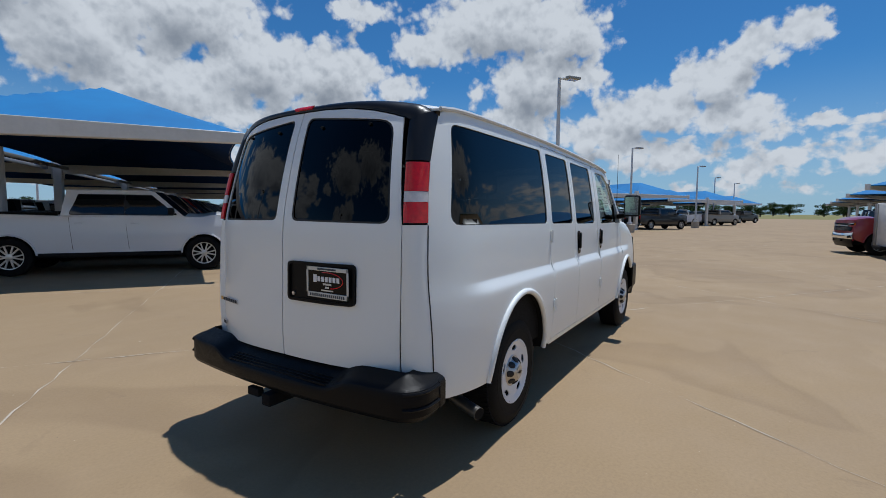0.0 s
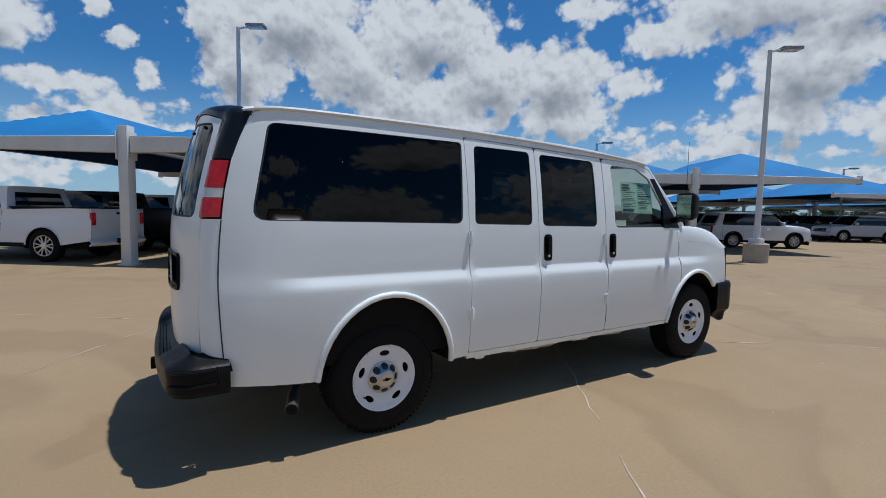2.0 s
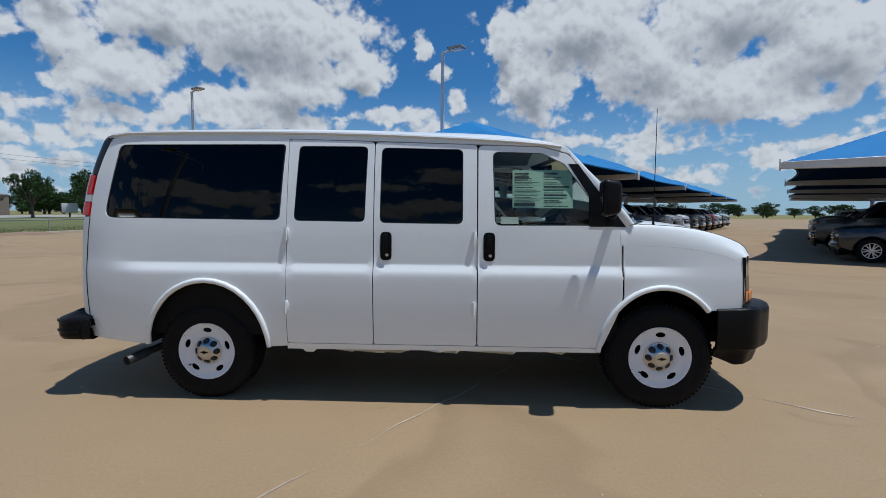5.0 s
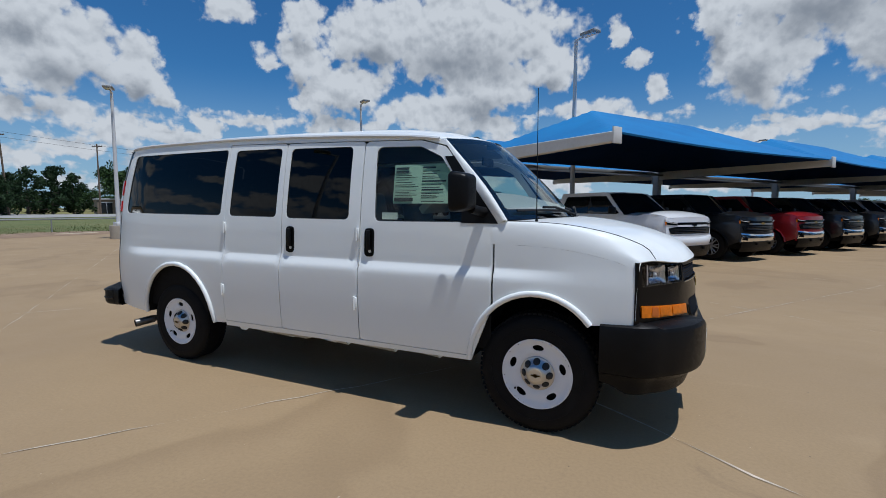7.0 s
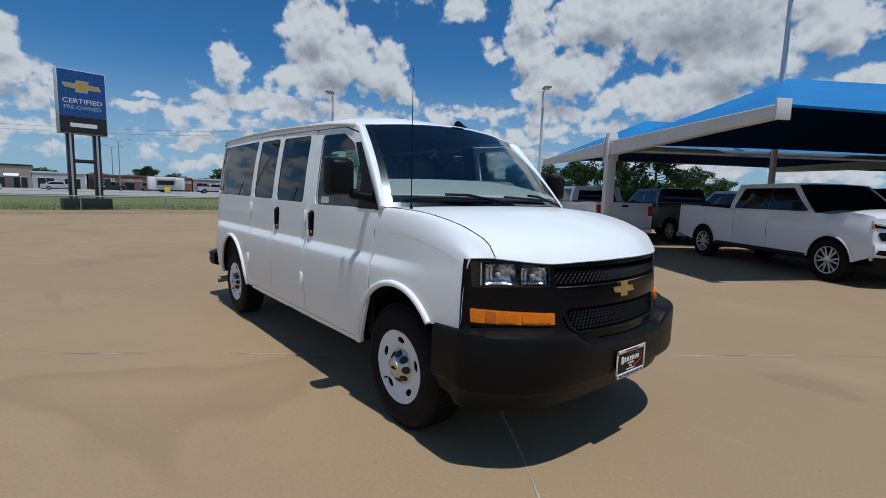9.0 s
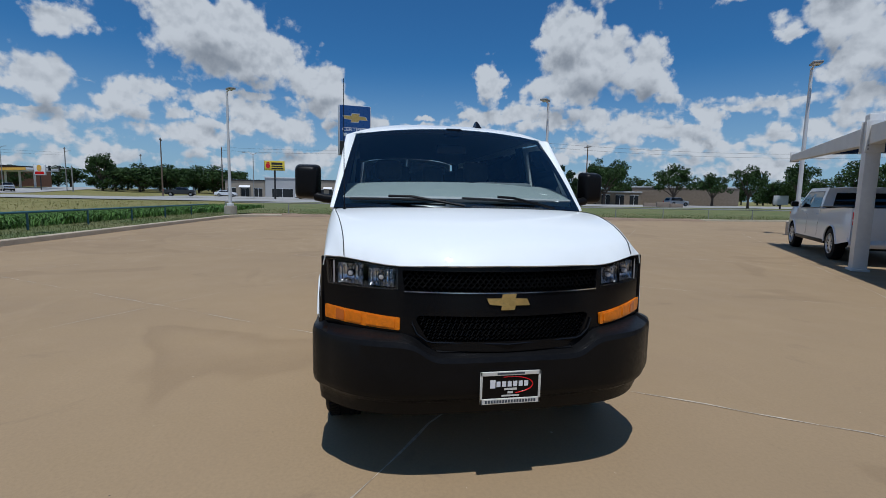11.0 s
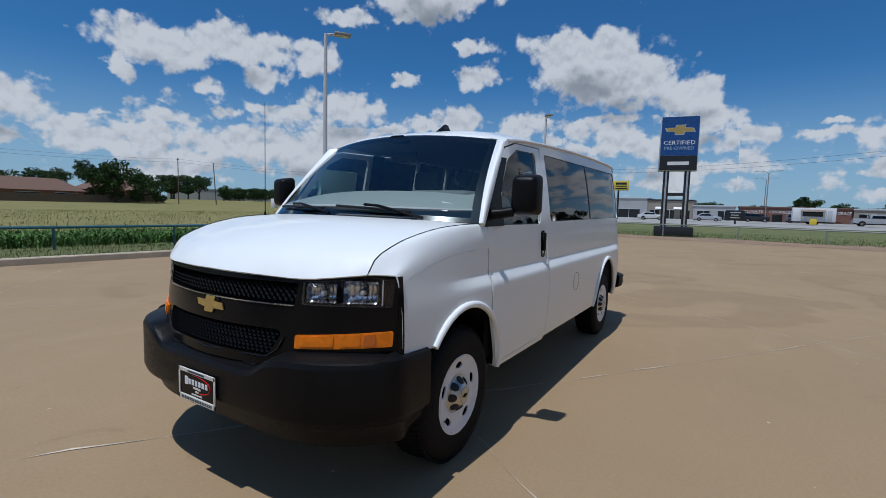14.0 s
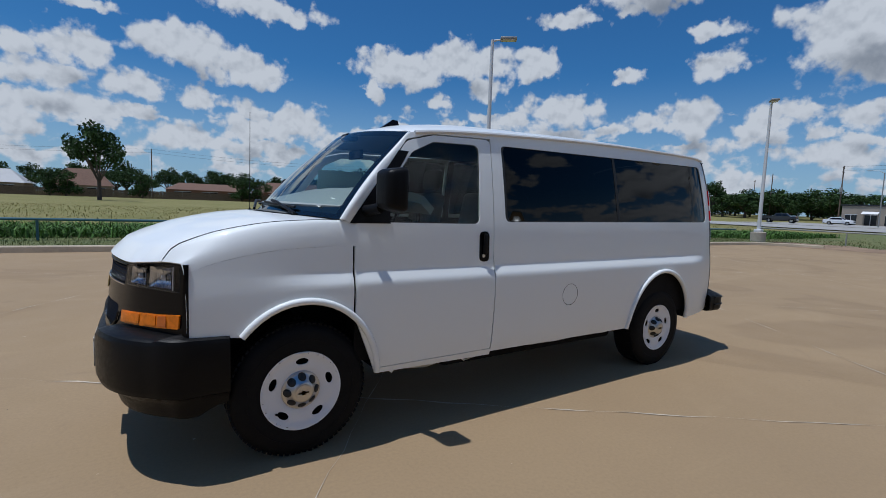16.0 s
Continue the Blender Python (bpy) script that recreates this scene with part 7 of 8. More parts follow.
def cargo_trailer(m):
    """A white enclosed trailer with dark lettered panels."""
    t = thing("cargo_trailer", m, "white enclosed trailer with dark lettered panels on the sides", "trailer")
    body = part("body", box(-1.75, 1.75, -0.95, 0.95, 0.52, 2.45, 0.03, 2), "steel", t)
    part("corner_post", box(1.60, 1.80, -0.99, -0.70, 0.50, 2.42, 0.02, 1), "grey_steel", t)
    part("corner_post", box(1.60, 1.80, 0.70, 0.99, 0.50, 2.42, 0.02, 1), "grey_steel", t)
    for s in (-1, 1):
        for z0, z1, bars in ((1.62, 2.40, ((2.02, 2.14), (1.72, 1.82))), (0.82, 1.30, ((0.98, 1.08),))):
            pn = part("dark_panel", box(0.2, 1.50, s * 0.95, s * 0.962, z0, z1, 0.004, 1), "ink", body)
            for a, b_ in bars:
                part("name_bar", box(0.5, 1.40, s * 0.962, s * 0.967, a, b_), "print", pn)
        w = part("wheel", lathe([(0.20, 0.09), (0.30, 0.10), (0.335, 0.06), (0.335, -0.06), (0.30, -0.10), (0.20, -0.09)], 32), "rubber", t)
        w.matrix_basis = pose(-0.4, s * 0.80, 0.335)
        part("rim", lathe([(0.205, 0.085), (0.19, 0.06), (0.08, 0.07), (0, 0.07)], 24), "silver", w)
        part("rim", lathe([(0, -0.07), (0.08, -0.07), (0.19, -0.06), (0.205, -0.085)], 24), "silver", w)
    part("axle", rod((-0.4, -0.75, 0.335), (-0.4, 0.75, 0.335), 0.04), "dark", t)
    part("chassis", box(-1.7, 1.9, -0.5, 0.5, 0.40, 0.53, 0.01), "dark", t)
    return t


cargo_trailer(pose(16.95, -7.95, 0, 0, 0, 92) @ Matrix.Diagonal((1, 1, 0.76, 1)))


# ---- sign ----
def dealer_sign():
    s = thing("pylon_sign", pose(-29.9, -1.15, 0.1, 0, 0, 100), "tall blue and black pylon sign on two dark legs", "sign")
    # local x across, -y faces the car park
    part("plinth", box(-1.15, 1.15, -0.45, 0.45, -0.2, 0.55, 0.02), "dark_panel", s)
    for q in (-1, 1):
        part("leg", box(q * 0.62 - 0.17, q * 0.62 + 0.17, -0.14, 0.14, 0.5, 4.3, 0.01), "dark_panel", s)
        part("leg_face", box(q * 0.62 - 0.05, q * 0.62 + 0.05, -0.15, -0.14, 0.5, 4.2), "silver", s)
    part("cross_bar", box(-0.5, 0.5, -0.10, 0.10, 2.55, 2.75, 0.01), "dark_panel", s)
    cab = part("cabinet", box(-1.12, 1.12, -0.32, 0.32, 4.15, 7.62, 0.02), "pale_panel", s, "pale sign cabinet")
    part("blue_face", box(-1.08, 1.08, -0.345, -0.325, 5.12, 7.58, 0.0), "sign_blue", cab, "blue sign face")
    part("black_face", box(-1.08, 1.08, -0.345, -0.325, 4.18, 5.10, 0.0), "sign_black", cab, "black lower sign face")
    face_m = Matrix.Translation((0, -0.35, 6.75)) @ pose(0, 0, 0, 90)
    e = bmesh.new()
    e.faces.new([e.verts.new((x * 7.4, y * 7.0, 0.0)) for x, y in bow])
    em = part("emblem", e, "gold", cab, "gold slanted cross emblem")
    em.matrix_basis = face_m
    e = bmesh.new()
    e.faces.new([e.verts.new((x * 8.0, y * 8.0, -0.003)) for x, y in bow])
    part("emblem_edge", e, "silver", cab).matrix_basis = face_m
    lettering("CERTIFIED", 0.36, 0.004, "sign_white", cab, Matrix.Translation((0, -0.35, 5.93)) @ pose(0, 0, 0, 90), width=1.82)
    lettering("PRE-OWNED", 0.30, 0.004, "sign_pale", cab, Matrix.Translation((0, -0.35, 5.58)) @ pose(0, 0, 0, 90), width=1.72)
    part("name_bar", box(-0.62, 0.62, -0.35, -0.346, 4.52, 4.74), "sign_white", cab)


M["dark_panel"] = material("dark_bronze_panel", (0.035, 0.035, 0.04), 0.4, metal=0.4, vary=0.15, scale=2)
M["pale_panel"] = material("pale_sign_panel", (0.55, 0.56, 0.58), 0.4, vary=0.08, scale=2)
M["sign_blue"] = material("blue_sign_face", (0.008, 0.065, 0.24), 0.3, vary=0.08, scale=1)
M["sign_black"] = material("black_sign_face", (0.012, 0.012, 0.014), 0.3)
M["sign_pale"] = material("pale_blue_letters", (0.35, 0.47, 0.62), 0.5)
M["sign_yellow"] = material("yellow_sign_face", (0.72, 0.55, 0.05), 0.5, vary=0.06, scale=1)
M["tan_wall"] = material("tan_render", (0.30, 0.26, 0.21), 0.9, vary=0.12, scale=0.4)
M["grey_wall"] = material("grey_ribbed_metal", (0.42, 0.42, 0.42), 0.6, vary=0.1, scale=0.5)
M["brick"] = material("red_brown_brick", (0.20, 0.10, 0.07), 0.9, vary=0.25, scale=3.0)
M["dull_brick"] = material("dull_tan_brick", (0.24, 0.19, 0.15), 0.9, vary=0.2, scale=2.0)
M["shingle"] = material("brown_shingles", (0.17, 0.10, 0.07), 0.9, vary=0.25, scale=3.0)
M["shop_glass"] = material("dark_shop_glass", (0.02, 0.022, 0.025), 0.1)
M["shop_yellow"] = material("yellow_fascia", (0.75, 0.42, 0.06), 0.6)
dealer_sign()


def board_sign(x, y, heading, w, h, top, mat, label):
    s = thing("board_sign", pose(x, y, land(x, y), 0, 0, heading), label, "sign")
    part("pole", rod((0, 0, 0), (0, 0, top - h), 0.14), "dark_panel", s)
    part("board", box(-w / 2, w / 2, -0.15, 0.15, top - h, top, 0.02), mat, s)
    part("frame_edge", box(-w / 2 - 0.04, -w / 2, -0.18, 0.18, top - h - 0.03, top + 0.03), "dark_panel", s)
    return s


y_sign = board_sign(-90, -16.9, 95, 2.9, 1.3, 5.2, "sign_yellow", "yellow shop sign on a dark pole with a red padlock shape")
lock = part("padlock_shape", lathe([(0, 0), (0.33, 0.0), (0.33, 0.03), (0, 0.03)], 20), "red", y_sign, "red padlock shape")
lock.matrix_basis = Matrix.Translation((-0.95, -0.19, 4.5))
part("padlock_ring", tube([(-0.95 + 0.2 * math.cos(t), -0.17, 4.75 + 0.24 * math.sin(t)) for t in np.linspace(0, math.pi, 10)], 0.05, 6), "red", y_sign)
part("name_bar", box(-0.45, 1.15, -0.165, -0.15, 4.68, 4.98), "dark_panel", y_sign)
part("name_bar", box(-0.45, 1.15, -0.165, -0.15, 4.40, 4.55), "dark_panel", y_sign)
part("name_bar", box(-0.45, 1.25, -0.165, -0.15, 4.08, 4.26), "sign_black", y_sign)
part("name_bar", box(-1.3, 1.3, -0.165, -0.155, 3.93, 3.98), "dark_panel", y_sign)
y_sign.matrix_world = pose(-90, -16.9, land(-90, -16.9), 0, 0, 95) @ Matrix.Diagonal((1.25, 1.25, 1.40, 1))
w_sign = board_sign(-133, -82, 64, 4.0, 2.6, 6.4, "sign_white", "white and red petrol station sign")
part("shell_shape", lathe([(0, 0), (0.85, 0.0), (0.85, 0.03), (0, 0.03)], 12), "shop_yellow", w_sign).matrix_basis = Matrix.Translation((0, -0.19, 5.6))
part("price_bar", box(-1.6, 1.6, -0.17, -0.15, 4.0, 4.7), "red", w_sign)


def shop(x, y, heading, w, d, h, wall, label, bays=0, roof="pale_panel", glass=True, pitch=0.0, cat="building"):
    """A low building: walls, roof, doors and windows along its front (local -y)."""
    z = land(x, y) - 0.3
    s = thing("low_building", pose(x, y, z, 0, 0, heading), label, cat)
    part("wall", box(-w / 2, w / 2, -d / 2, -d / 2 + 0.3, 0, h, 0.0), wall, s)
    part("wall", box(-w / 2, w / 2, d / 2 - 0.3, d / 2, 0, h), wall, s)
    for q in (-1, 1):
        part("wall", box(q * (w / 2 - 0.3), q * w / 2, -d / 2 + 0.3, d / 2 - 0.3, 0, h), wall, s)
    if pitch:
        b = bmesh.new()
        o = 0.5
        pts = [(-w / 2 - o, -d / 2 - o, h), (w / 2 + o, -d / 2 - o, h), (w / 2 + o, d / 2 + o, h), (-w / 2 - o, d / 2 + o, h), (-w / 2 + d * 0.35, 0, h + pitch), (w / 2 - d * 0.35, 0, h + pitch)]
        v = [b.verts.new(p) for p in pts]
        for f in ((0, 1, 5, 4), (1, 2, 5), (2, 3, 4, 5), (3, 0, 4), (3, 2, 1, 0)):
            b.faces.new([v[i] for i in f])
        part("roof", b, roof, s, angle=10)
    else:
        part("roof", box(-w / 2 - 0.15, w / 2 + 0.15, -d / 2 - 0.15, d / 2 + 0.15, h, h + 0.3, 0.02), roof, s)
    for i in range(bays):
        cx = -w / 2 + w * (i + 0.5) / bays
        bw = w / bays * 0.30
        win = part("window", box(cx - bw, cx + bw, -d / 2 - 0.06, -d / 2 - 0.02, 0.9 if pitch else 0.2, min(h - 0.5, 2.4)), "shop_glass", s)
        part("window_frame", box(cx - bw - 0.08, cx + bw + 0.08, -d / 2 - 0.10, -d / 2 - 0.0, min(h - 0.5, 2.4), min(h - 0.5, 2.4) + 0.12), "pale_panel", win)
        part("window_bar", box(cx - 0.04, cx + 0.04, -d / 2 - 0.09, -d / 2 - 0.06, 0.9 if pitch else 0.2, min(h - 0.5, 2.4)), "pale_panel", win)
    return s


shop(-125, -29.2, 90, 9.4, 10, 4.2, "tan_wall", "tan single-storey shop building with dark doors", 3, "dark_panel")
shop(-125, -20.2, 90, 8.4, 10, 5.0, "grey_wall", "pale grey metal-clad building", 1)
shop(-125, -11.0, 90, 9.9, 10, 4.6, "tan_wall", "tan shop building with awnings", 3, "dark_panel")
shop(-124, -1.8, 90, 8.4, 8, 3.4, "grey_wall", "small grey metal shed beside the shops", 2)
stor = shop(-124.5, 12.75, 90, 19.5, 9, 3.3, "brick", "red-brown storage building with white lettering", 0, "shingle")
for word, cx, w in (("CLIMATE", -7.0, 3.7), ("CONTROLLED", -2.1, 3.9), ("STORAGE", 8.2, 2.9)):
    lettering(word, 0.85, 0.02, "sign_white", stor, Matrix.Translation((cx, -4.54, 2.45)) @ pose(0, 0, 0, 90), width=w)
for cx in (-8.0, -5.4, -2.6, 0.4, 3.2, 6.0):
    part("roller_door", box(cx - 0.9, cx + 0.9, -4.56, -4.5, 0.3, 1.9), "shop_glass", stor)
shop(-124, 27.0, 90, 8.5, 8, 3.2, "tan_wall", "low tan storage units with a pale door", 2)
for y, w in ((-29.2, 2.6), (-9.0, 2.2), (-13.0, 2.2)):
    aw = thing("shop_awning", pose(-119.3, y, land(-119.3, y) + 2.3, 0, 0, 90), "white awning over a shop door", "awning", "shop awnings")
    part("cloth", patch(lambda u, v, w=w: Vector(((u - 0.5) * w, -1.0 * v + 0.6, 0.5 - 0.5 * v)), 4, 3, thick=0.04), "sign_white", aw)
    for q in (-0.45, 0.45):
        part("stay", rod((q * w, 0.7, 0.0), (q * w, -0.4, 0.02), 0.02, n=6), "grey_steel", aw)
shop(-100, 59, 66, 12.4, 8, 3.0, "dull_brick", "low brick building with small windows", 4, "pale_panel")
shop(-100, 78, 58, 23, 9, 4.4, "dull_brick", "long plain brick wall of a building", 0, "pale_panel")
shop(-180, -128, 58, 46, 18, 6.5, "brick", "red-brown shop row behind the petrol station", 8, "dark_panel")
shop(-128, -182, 140, 60, 18, 4.6, "grey_wall", "long low pale industrial building", 0)
gs = thing("petrol_canopy", pose(-148, -96, land(-148, -96), 0, 0, 58), "yellow-edged petrol station canopy on posts", "canopy")
part("canopy_roof", box(-11, 11, -4, 4, 4.6, 5.3, 0.03), "sign_white", gs)
part("canopy_fascia", box(-11.1, 11.1, -4.1, -4.0, 4.6, 5.3), "shop_yellow", gs)
for cx in (-7, 0, 7):
    part("canopy_post", box(cx - 0.2, cx + 0.2, -0.2, 0.2, 0, 4.6), "sign_white", gs)
shop(-39.5, -150.5, 188, 25, 10, 3.0, "brick", "brown brick house with a shingled roof", 3, "shingle", pitch=3.2, cat="house")
shop(-62.0, -152.0, 188, 17, 10, 3.0, "brick", "brown house with a low roof", 2, "shingle", pitch=2.9, cat="house")
shop(-14.8, -161.0, 182, 22, 9, 3.0, "brick", "long low house with a brown roof", 3, "shingle", pitch=2.1, cat="house")
shop(16.0, -156.5, 180, 13, 9, 3.0, "dull_brick", "house with a steep brown roof", 2, "shingle", pitch=4.5, cat="house")
shop(37.0, -159.5, 178, 19, 10, 3.0, "dull_brick", "house with a grey roof", 2, "grey_wall", pitch=3.5, cat="house")


# wooden fence behind the field
fence = thing("wooden_fence", pose(0, 0, 0), "weathered dark wooden board fence along the field", "fence")
fx = -66.0
boards = bmesh.new()
rngf = random.Random(9)
while fx < 72:
    y = -136 - 0.05 * fx
    zz = land(fx, y) - 0.1
    boards = box(fx, fx + 0.28, y - 0.02, y + 0.02, zz, zz + 1.9 + rngf.uniform(-0.05, 0.05), bm=boards)
    fx += 0.30
part("boarding", boards, "wood", fence)["kind"] = "stuff"
for q in (0.4, 1.5):
    part("fence_rail", tube([(x, -136.05 - 0.05 * x, land(x, -136) - 0.1 + q) for x in (-66, 0, 72)], 0.05, 4), "wood", fence)


# ---- trees ----
def leaf_cloud(blobs, n, size, seed, mat):
    """Leaf clumps round the ends of limbs: each a small bent card in its own direction."""
    r = np.random.RandomState(seed)
    w = np.array([q[3] ** 2 for q in blobs])
    pick = r.choice(len(blobs), n, p=w / w.sum())
    c = np.array([q[:3] for q in blobs])[pick]
    rad = np.array([q[3] for q in blobs])[pick]
    d = r.normal(size=(n, 3))
    d /= np.linalg.norm(d, axis=1)[:, None]
    p = c + d * (rad * r.uniform(0.45, 1.08, n))[:, None] * np.array([1, 1, 0.8])
    a, t = r.normal(size=(n, 3)), r.normal(size=(n, 3))
    a /= np.linalg.norm(a, axis=1)[:, None]
    t = np.cross(a, t)
    t /= np.linalg.norm(t, axis=1)[:, None]
    s = (size * r.uniform(0.5, 1.3, n))[:, None]
    v = np.stack([p - a * s, p - t * s * 0.55 + a * 0.2 * s, p + a * s * 1.1, p + t * s * 0.55 + a * 0.1 * s], 1)
    v[:, 2, 2] -= s[:, 0] * 0.35
    me = bpy.data.meshes.new("crown")
    me.from_pydata(v.reshape(-1, 3).tolist(), [], (np.arange(n)[:, None] * 4 + np.array([0, 1, 2, 3])).tolist())
    me.materials.append(M[mat])
    return me


TREES = {}


def tree(kind, seed, x, y, h, label, spread=1.0, group="trees"):
    key = (kind, seed)
    z = land(x, y) - 0.1
    m = pose(x, y, z, 0, 0, (seed * 77 + x * 13) % 360) @ Matrix.Diagonal((h * spread, h * spread, h, 1))
    if key in TREES:
        k = TREES[key].scale
        t = copy_thing(TREES[key], m @ Matrix.Diagonal((1 / k.x, 1 / k.y, 1 / k.z, 1)))
        return tagged(t, label, "tree", group)
    r = random.Random(seed)
    t = thing("tree", m, label, "tree", group)
    b = bmesh.new()
    blobs = []
    if kind == "oak":
        b = rod((0, 0, 0), (0.01, 0.0, 0.28), 0.035, 0.026, 10, b)
        for i in range(9):
            a = 2 * math.pi * i / 9 + r.uniform(-0.3, 0.3)
            k, up = r.uniform(0.16, 0.34), r.uniform(0.42, 0.80)
            e = (k * math.cos(a), k * math.sin(a), up)
            b = tube([(0, 0, 0.22), (e[0] * 0.45, e[1] * 0.45, 0.22 + (up - 0.22) * 0.55), e], 0.010, 6, b)
            blobs.append((*e, r.uniform(0.10, 0.17)))
            for q in range(3):
                blobs.append((e[0] + r.uniform(-0.12, 0.12), e[1] + r.uniform(-0.12, 0.12), up + r.uniform(-0.12, 0.12), r.uniform(0.06, 0.12)))
        blobs += [(r.uniform(-0.12, 0.12), r.uniform(-0.12, 0.12), r.uniform(0.6, 0.9), r.uniform(0.09, 0.14)) for _ in range(6)]
        n, size = 3400, 0.026
    elif kind == "cedar":
        b = rod((0, 0, 0), (0.0, 0.01, 0.85), 0.026, 0.006, 8, b)
        for i in range(26):
            a, up = r.uniform(0, 6.28), 0.06 + 0.86 * i / 26
            k = (0.30 * (1 - up) + 0.10) * r.uniform(0.55, 1.1)
            e = (k * math.cos(a), k * math.sin(a), up)
            b = tube([(0, 0, up - 0.05), e], 0.006, 5, b)
            blobs.append((*e, r.uniform(0.06, 0.13)))
        blobs.append((0, 0, 0.92, 0.08))
        n, size = 3600, 0.026
    else:
        b = rod((0, 0, 0), (0, 0, 0.35), 0.03, 0.02, 8, b)
        for i in range(16):
            a, k, up = r.uniform(0, 6.28), r.uniform(0.0, 0.38), r.uniform(0.22, 0.82)
            e = (k * math.cos(a), k * math.sin(a), up)
            b = tube([(0, 0, 0.15), e], 0.008, 5, b)
            blobs.append((*e, r.uniform(0.10, 0.20)))
        n, size = 2600, 0.030
    part("trunk", b, "bark", t)
    crown = new("crown", leaf_cloud(blobs, n, size, seed, "cedar" if kind == "cedar" else "leaf"))
    crown.parent = t
    TREES[key] = t
    return t


OAK, CEDAR, BUSH = "broad-crowned dark green tree", "dark bushy cedar tree", "dense green bushy tree"
for kind, seed, x, y, h, sp in (
    ("oak", 1, -98.4, 57.0, 11.5, 1.0), ("bush", 5, -79.2, 105.0, 11.2, 1.2), ("oak", 2, -69.6, 101.8, 11.0, 1.0), ("oak", 1, -52.0, 92.2, 11.5, 1.0), ("oak", 2, -37.6, 98.6, 8.6, 1.0), ("oak", 1, -143.2, -72.6, 11.5, 0.9), ("bush", 5, -53.8, -132.5, 11.5, 1.1), ("oak", 1, -50.0, -134.0, 11.5, 1.0), ("oak", 1, -62.4, 95.4, 11.5, 0.8), ("oak", 1, -88.2, 50.6, 9.2, 1.15), ("oak", 2, -79.4, 60.8, 8.6, 1.0), ("oak", 1, -68.5, 67.8, 8.4, 0.8), ("oak", 2, -63.5, 72.9, 8.4, 0.8), ("oak", 2, -86.1, 75.1, 7.5, 1.1), ("oak", 2, 8.5, -92, 13.0, 0.75),
):
    tree(kind, seed, x, y, h, OAK if kind == "oak" else BUSH, sp)
for i, (x, y, h) in enumerate(((-86.9, 24.9, 7.6), (-88.1, 28.2, 8.0), (-85.4, 30.2, 7.6), (-88.5, 33.4, 6.8), (-96.0, 39.2, 8.4), (-96.6, 43.1, 8.8), (-97.2, 46.7, 7.8), (-144.2, 16.5, 6.5), (-38.4, 83.6, 14.3))):
    tree("cedar", 3 + i % 2, x, y, h, CEDAR, 1.05)
rt = random.Random(21)
for lo, hi, count, near, far_d, tall in ((194, 207, 20, 150, 190, 1), (207, 217, 8, 190, 230, 1), (217, 238, 34, 170, 215, 0.76), (164, 194, 12, 190, 240, 1), (146, 166, 22, 150, 200, 1), (108, 148, 44, 150, 200, 1)):
    for i in range(count):
        a = radians(lo + (hi - lo) * (i + rt.random()) / count)
        d = rt.uniform(near, far_d)
        tree("bush", 5 + i % 2, d * math.cos(a), d * math.sin(a), tall * rt.uniform(5.5, 8.8), "distant dark green tree", rt.uniform(1.1, 1.7), "distant trees")
for i in range(40):
    x = -105 + 205 * (i + rt.random()) / 40
    tree(rt.choice(["bush", "oak"]), 5 + i % 2, x, -rt.uniform(168, 188), rt.uniform(7.5, 11), "dark green tree behind the houses", rt.uniform(1.0, 1.4), "trees behind the houses")
for i in range(70):
    a = radians(-28 + 105 * (i + rt.random()) / 70)
    d = rt.uniform(240, 300)
    tree("bush", 5 + i % 2, d * math.cos(a), d * math.sin(a), rt.uniform(5, 8), "distant dark green tree", 1.8, "distant trees")
for x, y in ((17, -132), (20, -133), (2.5, -133), (-20, -132), (-24, -132), (-58, -130), (-62, -129)):
    tree("bush", 5, x, y, 6.5, "dark green bush by the fence", 1.1)


# ---- utility poles, wires ----
def utility_pole(x, y, h, heading, lean=0.0, arms=1):
    p = thing("utility_pole", pose(x, y, land(x, y) - 0.2, lean, 0, heading), "weathered wooden utility pole with a cross-arm", "utility pole", "utility poles")
    part("shaft", rod((0, 0, 0), (0, 0, h), 0.16, 0.10, 10), "wood", p)
    for k in range(arms):
        part("cross_arm", box(-1.1, 1.1, -0.06, 0.06, h - 0.5 - k * 0.9, h - 0.36 - k * 0.9), "wood", p)
        for q in (-1.0, -0.5, 0.5, 1.0):
            part("insulator", rod((q, 0, h - 0.36 - k * 0.9), (q, 0, h - 0.2 - k * 0.9), 0.05, 0.03, 8), "grey_steel", p)
    return p


POLES = [(-122.0, -35.0, 12.5, 10), (0.4, -135.5, 12.5, 90), (-66.5, -126.5, 12.5, 75), (-75.5, -123.5, 11.9, 60), (-86.0, 32.5, 12.5, 10), (-87.5, 46.0, 12.5, 10), (-159.5, -90.5, 12.5, 40), (-182.0, -78.5, 12.5, 40), (-107.0, -90.5, 12.5, 30), (-144.5, -57.5, 12.5, 20), (-101.0, -41.0, 12.1, 10)]
for i, (x, y, h, a) in enumerate(POLES):
    utility_pole(x, y, h, a, 3.0 if i in (4, 3) else 0.0, 2 if i == 0 else 1)
part("transformer", rod((0.4, 0, 7.0), (0.4, 0, 8.0), 0.3, n=14), "grey_steel", bpy.data.objects["utility_pole"])


def wire(a, c, sag, n=14):
    w = tube([Vector(a).lerp(Vector(c), t) - Vector((0, 0, sag * 4 * t * (1 - t))) for t in np.linspace(0, 1, n)], 0.018, 4)
    tagged(part("power_line", w, "seal"), "thin dark overhead power line", "cable", "power lines")


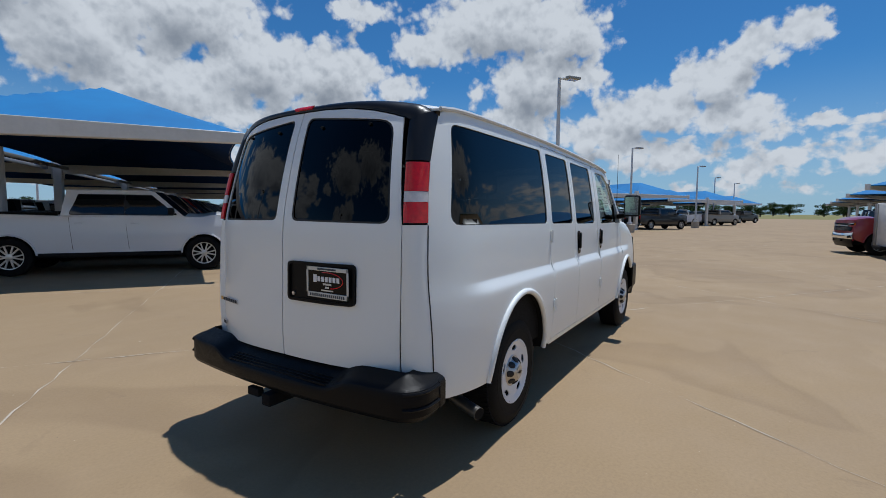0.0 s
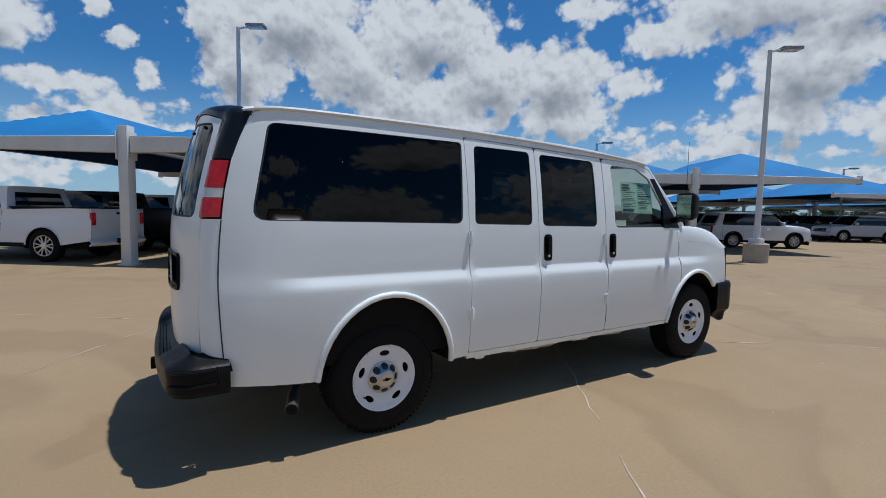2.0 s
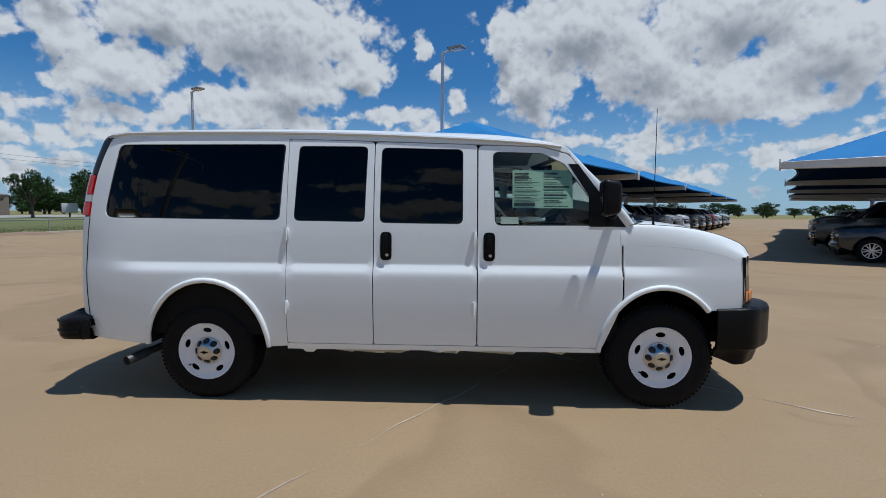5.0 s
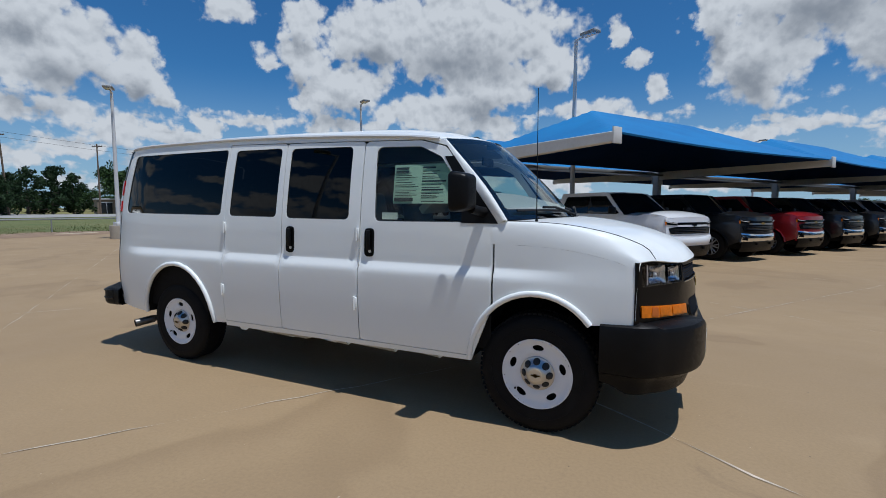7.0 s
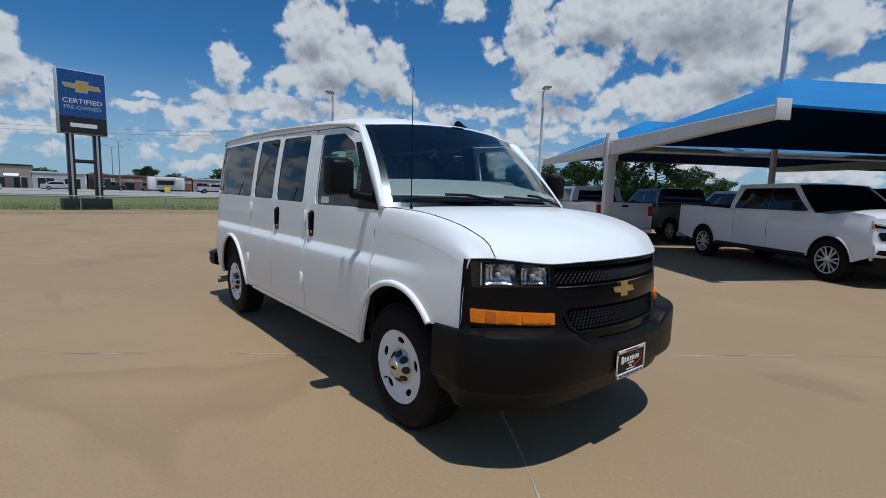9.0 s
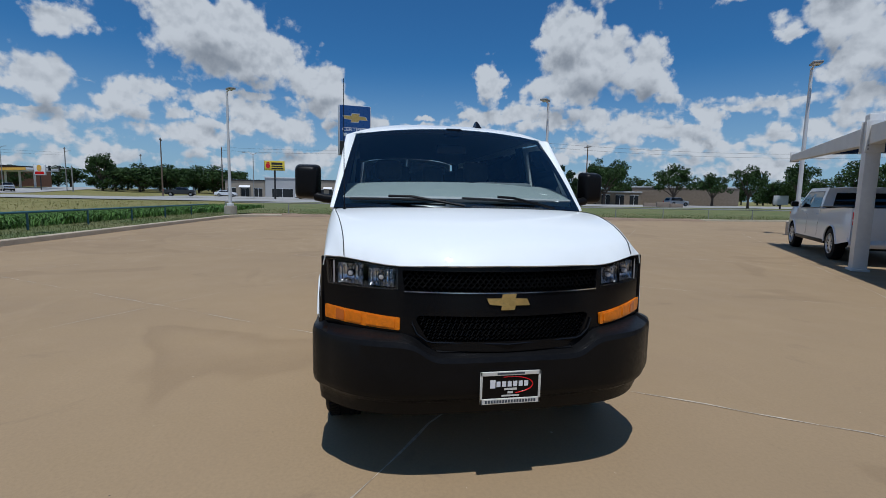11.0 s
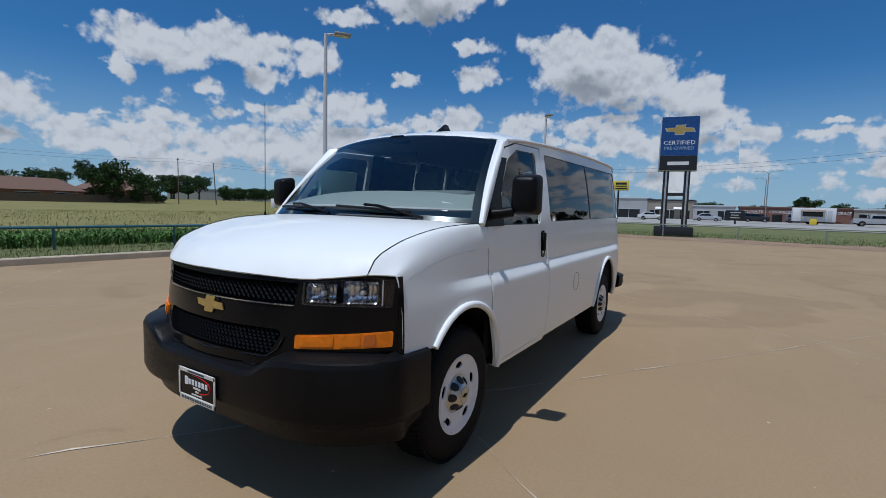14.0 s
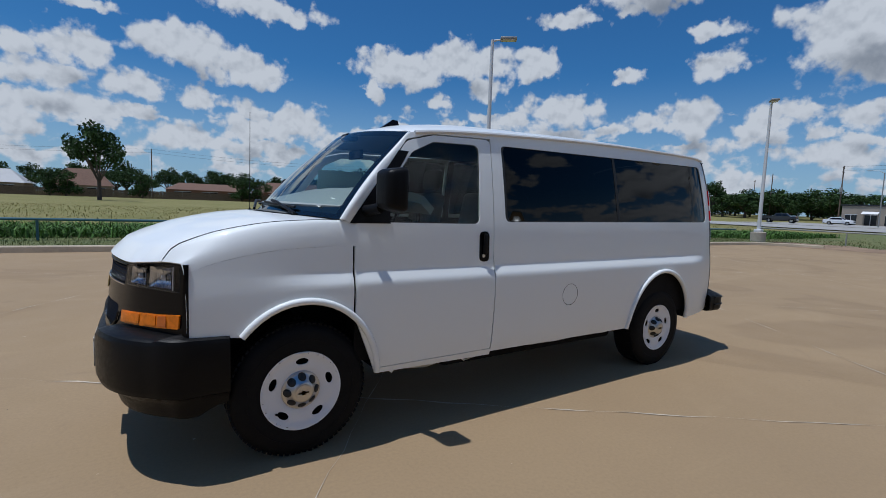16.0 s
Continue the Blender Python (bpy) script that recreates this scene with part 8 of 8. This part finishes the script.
for dz in (0.0, -0.8):
    wire((0.4, -135.5, 12.6 + dz), (-66.5, -126.5, 12.6 + dz), 1.2)
    wire((0.4, -135.5, 12.6 + dz), (90, -142, 11.0 + dz), 1.2)
    wire((-66.5, -126.5, 12.6 + dz), (-159.5, -90.5, 12.6 + dz), 1.4)
    wire((-86.0, 32.5, 12.6 + dz), (-122.0, -35.0, 12.6 + dz), 1.2)
    wire((-86.0, 32.5, 12.6 + dz), (-72, 112, 12.0 + dz), 1.2)


def street_light(x, y, h, ways):
    s = thing("street_lamp", pose(x, y, land(x, y) - 0.1), "grey street lamp with curved arms", "street lamp", "street lamps")
    part("shaft", rod((0, 0, 0), (0, 0, h), 0.11, 0.07, 10), "grey_steel", s)
    for a in ways:
        c, q = math.cos(radians(a)), math.sin(radians(a))
        part("arm", tube([(0, 0, h - 0.1), (c * 0.7, q * 0.7, h + 0.35), (c * 1.8, q * 1.8, h + 0.4)], 0.05, 6), "grey_steel", s)
        part("lamp_head", box(1.6, 2.3, -0.14, 0.14, h + 0.34, h + 0.46, 0.03), "grey_steel", s).matrix_basis = Matrix.Rotation(radians(a), 4, "Z")
    return s


for x, y, h, ways in ((-109.1, 7.5, 9.9, (90, 270)), (-132.3, 8.2, 10.0, (90, 270)), (-135.2, -77.3, 10.0, (60,)), (-123.6, -84.5, 10.0, (60,)), (-103.3, -23.6, 9.4, (90, 270))):
    street_light(x, y, h, ways)
sig = thing("traffic_signal", pose(-128, -72, land(-128, -72), 0, 0, 60), "traffic signals on a long mast arm", "traffic light")
part("mast", rod((0, 0, 0), (0, 0, 6.5), 0.16, 0.12), "grey_steel", sig)
part("mast_arm", rod((0, 0, 5.6), (-13, 0, 6.2), 0.10, 0.06), "grey_steel", sig)
for q in (-4.5, -8.5, -12.5):
    part("signal_head", box(q - 0.25, q + 0.25, -0.2, 0.2, 5.2, 6.5, 0.04), "sign_black", sig)
pl = thing("stone_planter", pose(-70, 52, land(-70, 52), 0, 0, 62), "low tan stone planter walls on the lawn", "planter")
for i in range(3):
    part("planter_wall", box(-3.2 + i * 2.2, -1.2 + i * 2.2, -0.6 + 0.3 * i, 0.6 + 0.3 * i, -0.2, 0.9 - 0.2 * abs(i - 1), 0.04), "dull_brick", pl)
board_sign(-66, 72, 55, 2.2, 1.6, 2.4, "pale_panel", "small pale notice board on the lawn")
bx = thing("utility_box", pose(-72, -94, land(-72, -94), 0, 0, 20), "small white utility cabinet in the field", "utility box")
part("cabinet", box(-0.7, 0.7, -0.5, 0.5, 0, 2.2, 0.03), "sign_white", bx)
blk = board_sign(-78, 2.4, 88, 2.4, 1.5, 2.1, "sign_black", "black notice board with pale writing beside the road")
for i, w in enumerate((1.6, 1.2, 1.5)):
    part("writing_bar", box(-0.2 - w * 0.3, -0.2 + w * 0.5, -0.165, -0.15, 1.75 - 0.4 * i, 1.85 - 0.4 * i), "print", blk)


def food_trailer(m):
    t = thing("food_trailer", m, "white food trailer with a striped awning and a yellow sign", "trailer")
    body = part("body", box(-3.0, 3.0, -1.1, 1.1, 0.5, 2.9, 0.06), "sign_white", t)
    part("serving_hatch", box(-1.6, 1.2, -1.14, -1.08, 1.4, 2.3, 0.01), "shop_glass", body)
    part("door", box(1.8, 2.5, -1.13, -1.08, 0.6, 2.5, 0.01), "pale_panel", body)
    part("awning", patch(lambda u, v: Vector((-1.9 + 3.4 * u, -1.1 - 1.3 * v, 2.6 - 0.35 * v)), 6, 3, thick=0.04, flip=True), "dull_brick", t)
    for q in (-1.9, 1.5):
        part("awning_leg", rod((q, -2.35, 0.0), (q, -2.35, 2.25), 0.03, n=6), "grey_steel", t)
    for q in (-0.5, 0.4):
        part("wheel", lathe([(0, 0.09), (0.2, 0.09), (0.33, 0.06), (0.33, -0.06), (0.2, -0.09), (0, -0.09)], 20), "rubber", t).matrix_basis = pose(q, -0.95, 0.33)
        part("wheel", lathe([(0, 0.09), (0.2, 0.09), (0.33, 0.06), (0.33, -0.06), (0.2, -0.09), (0, -0.09)], 20), "rubber", t).matrix_basis = pose(q, 0.95, 0.33)
    part("chassis", box(-3.2, 3.9, -0.5, 0.5, 0.35, 0.52), "dark", t)
    part("sign_panel", box(-0.7, 0.3, -2.6, -2.5, 0.0, 1.0, 0.01), "sign_yellow", t)
    return t


food_trailer(pose(-100, 14, land(-100, 14) + 0.05, 0, 0, 90))
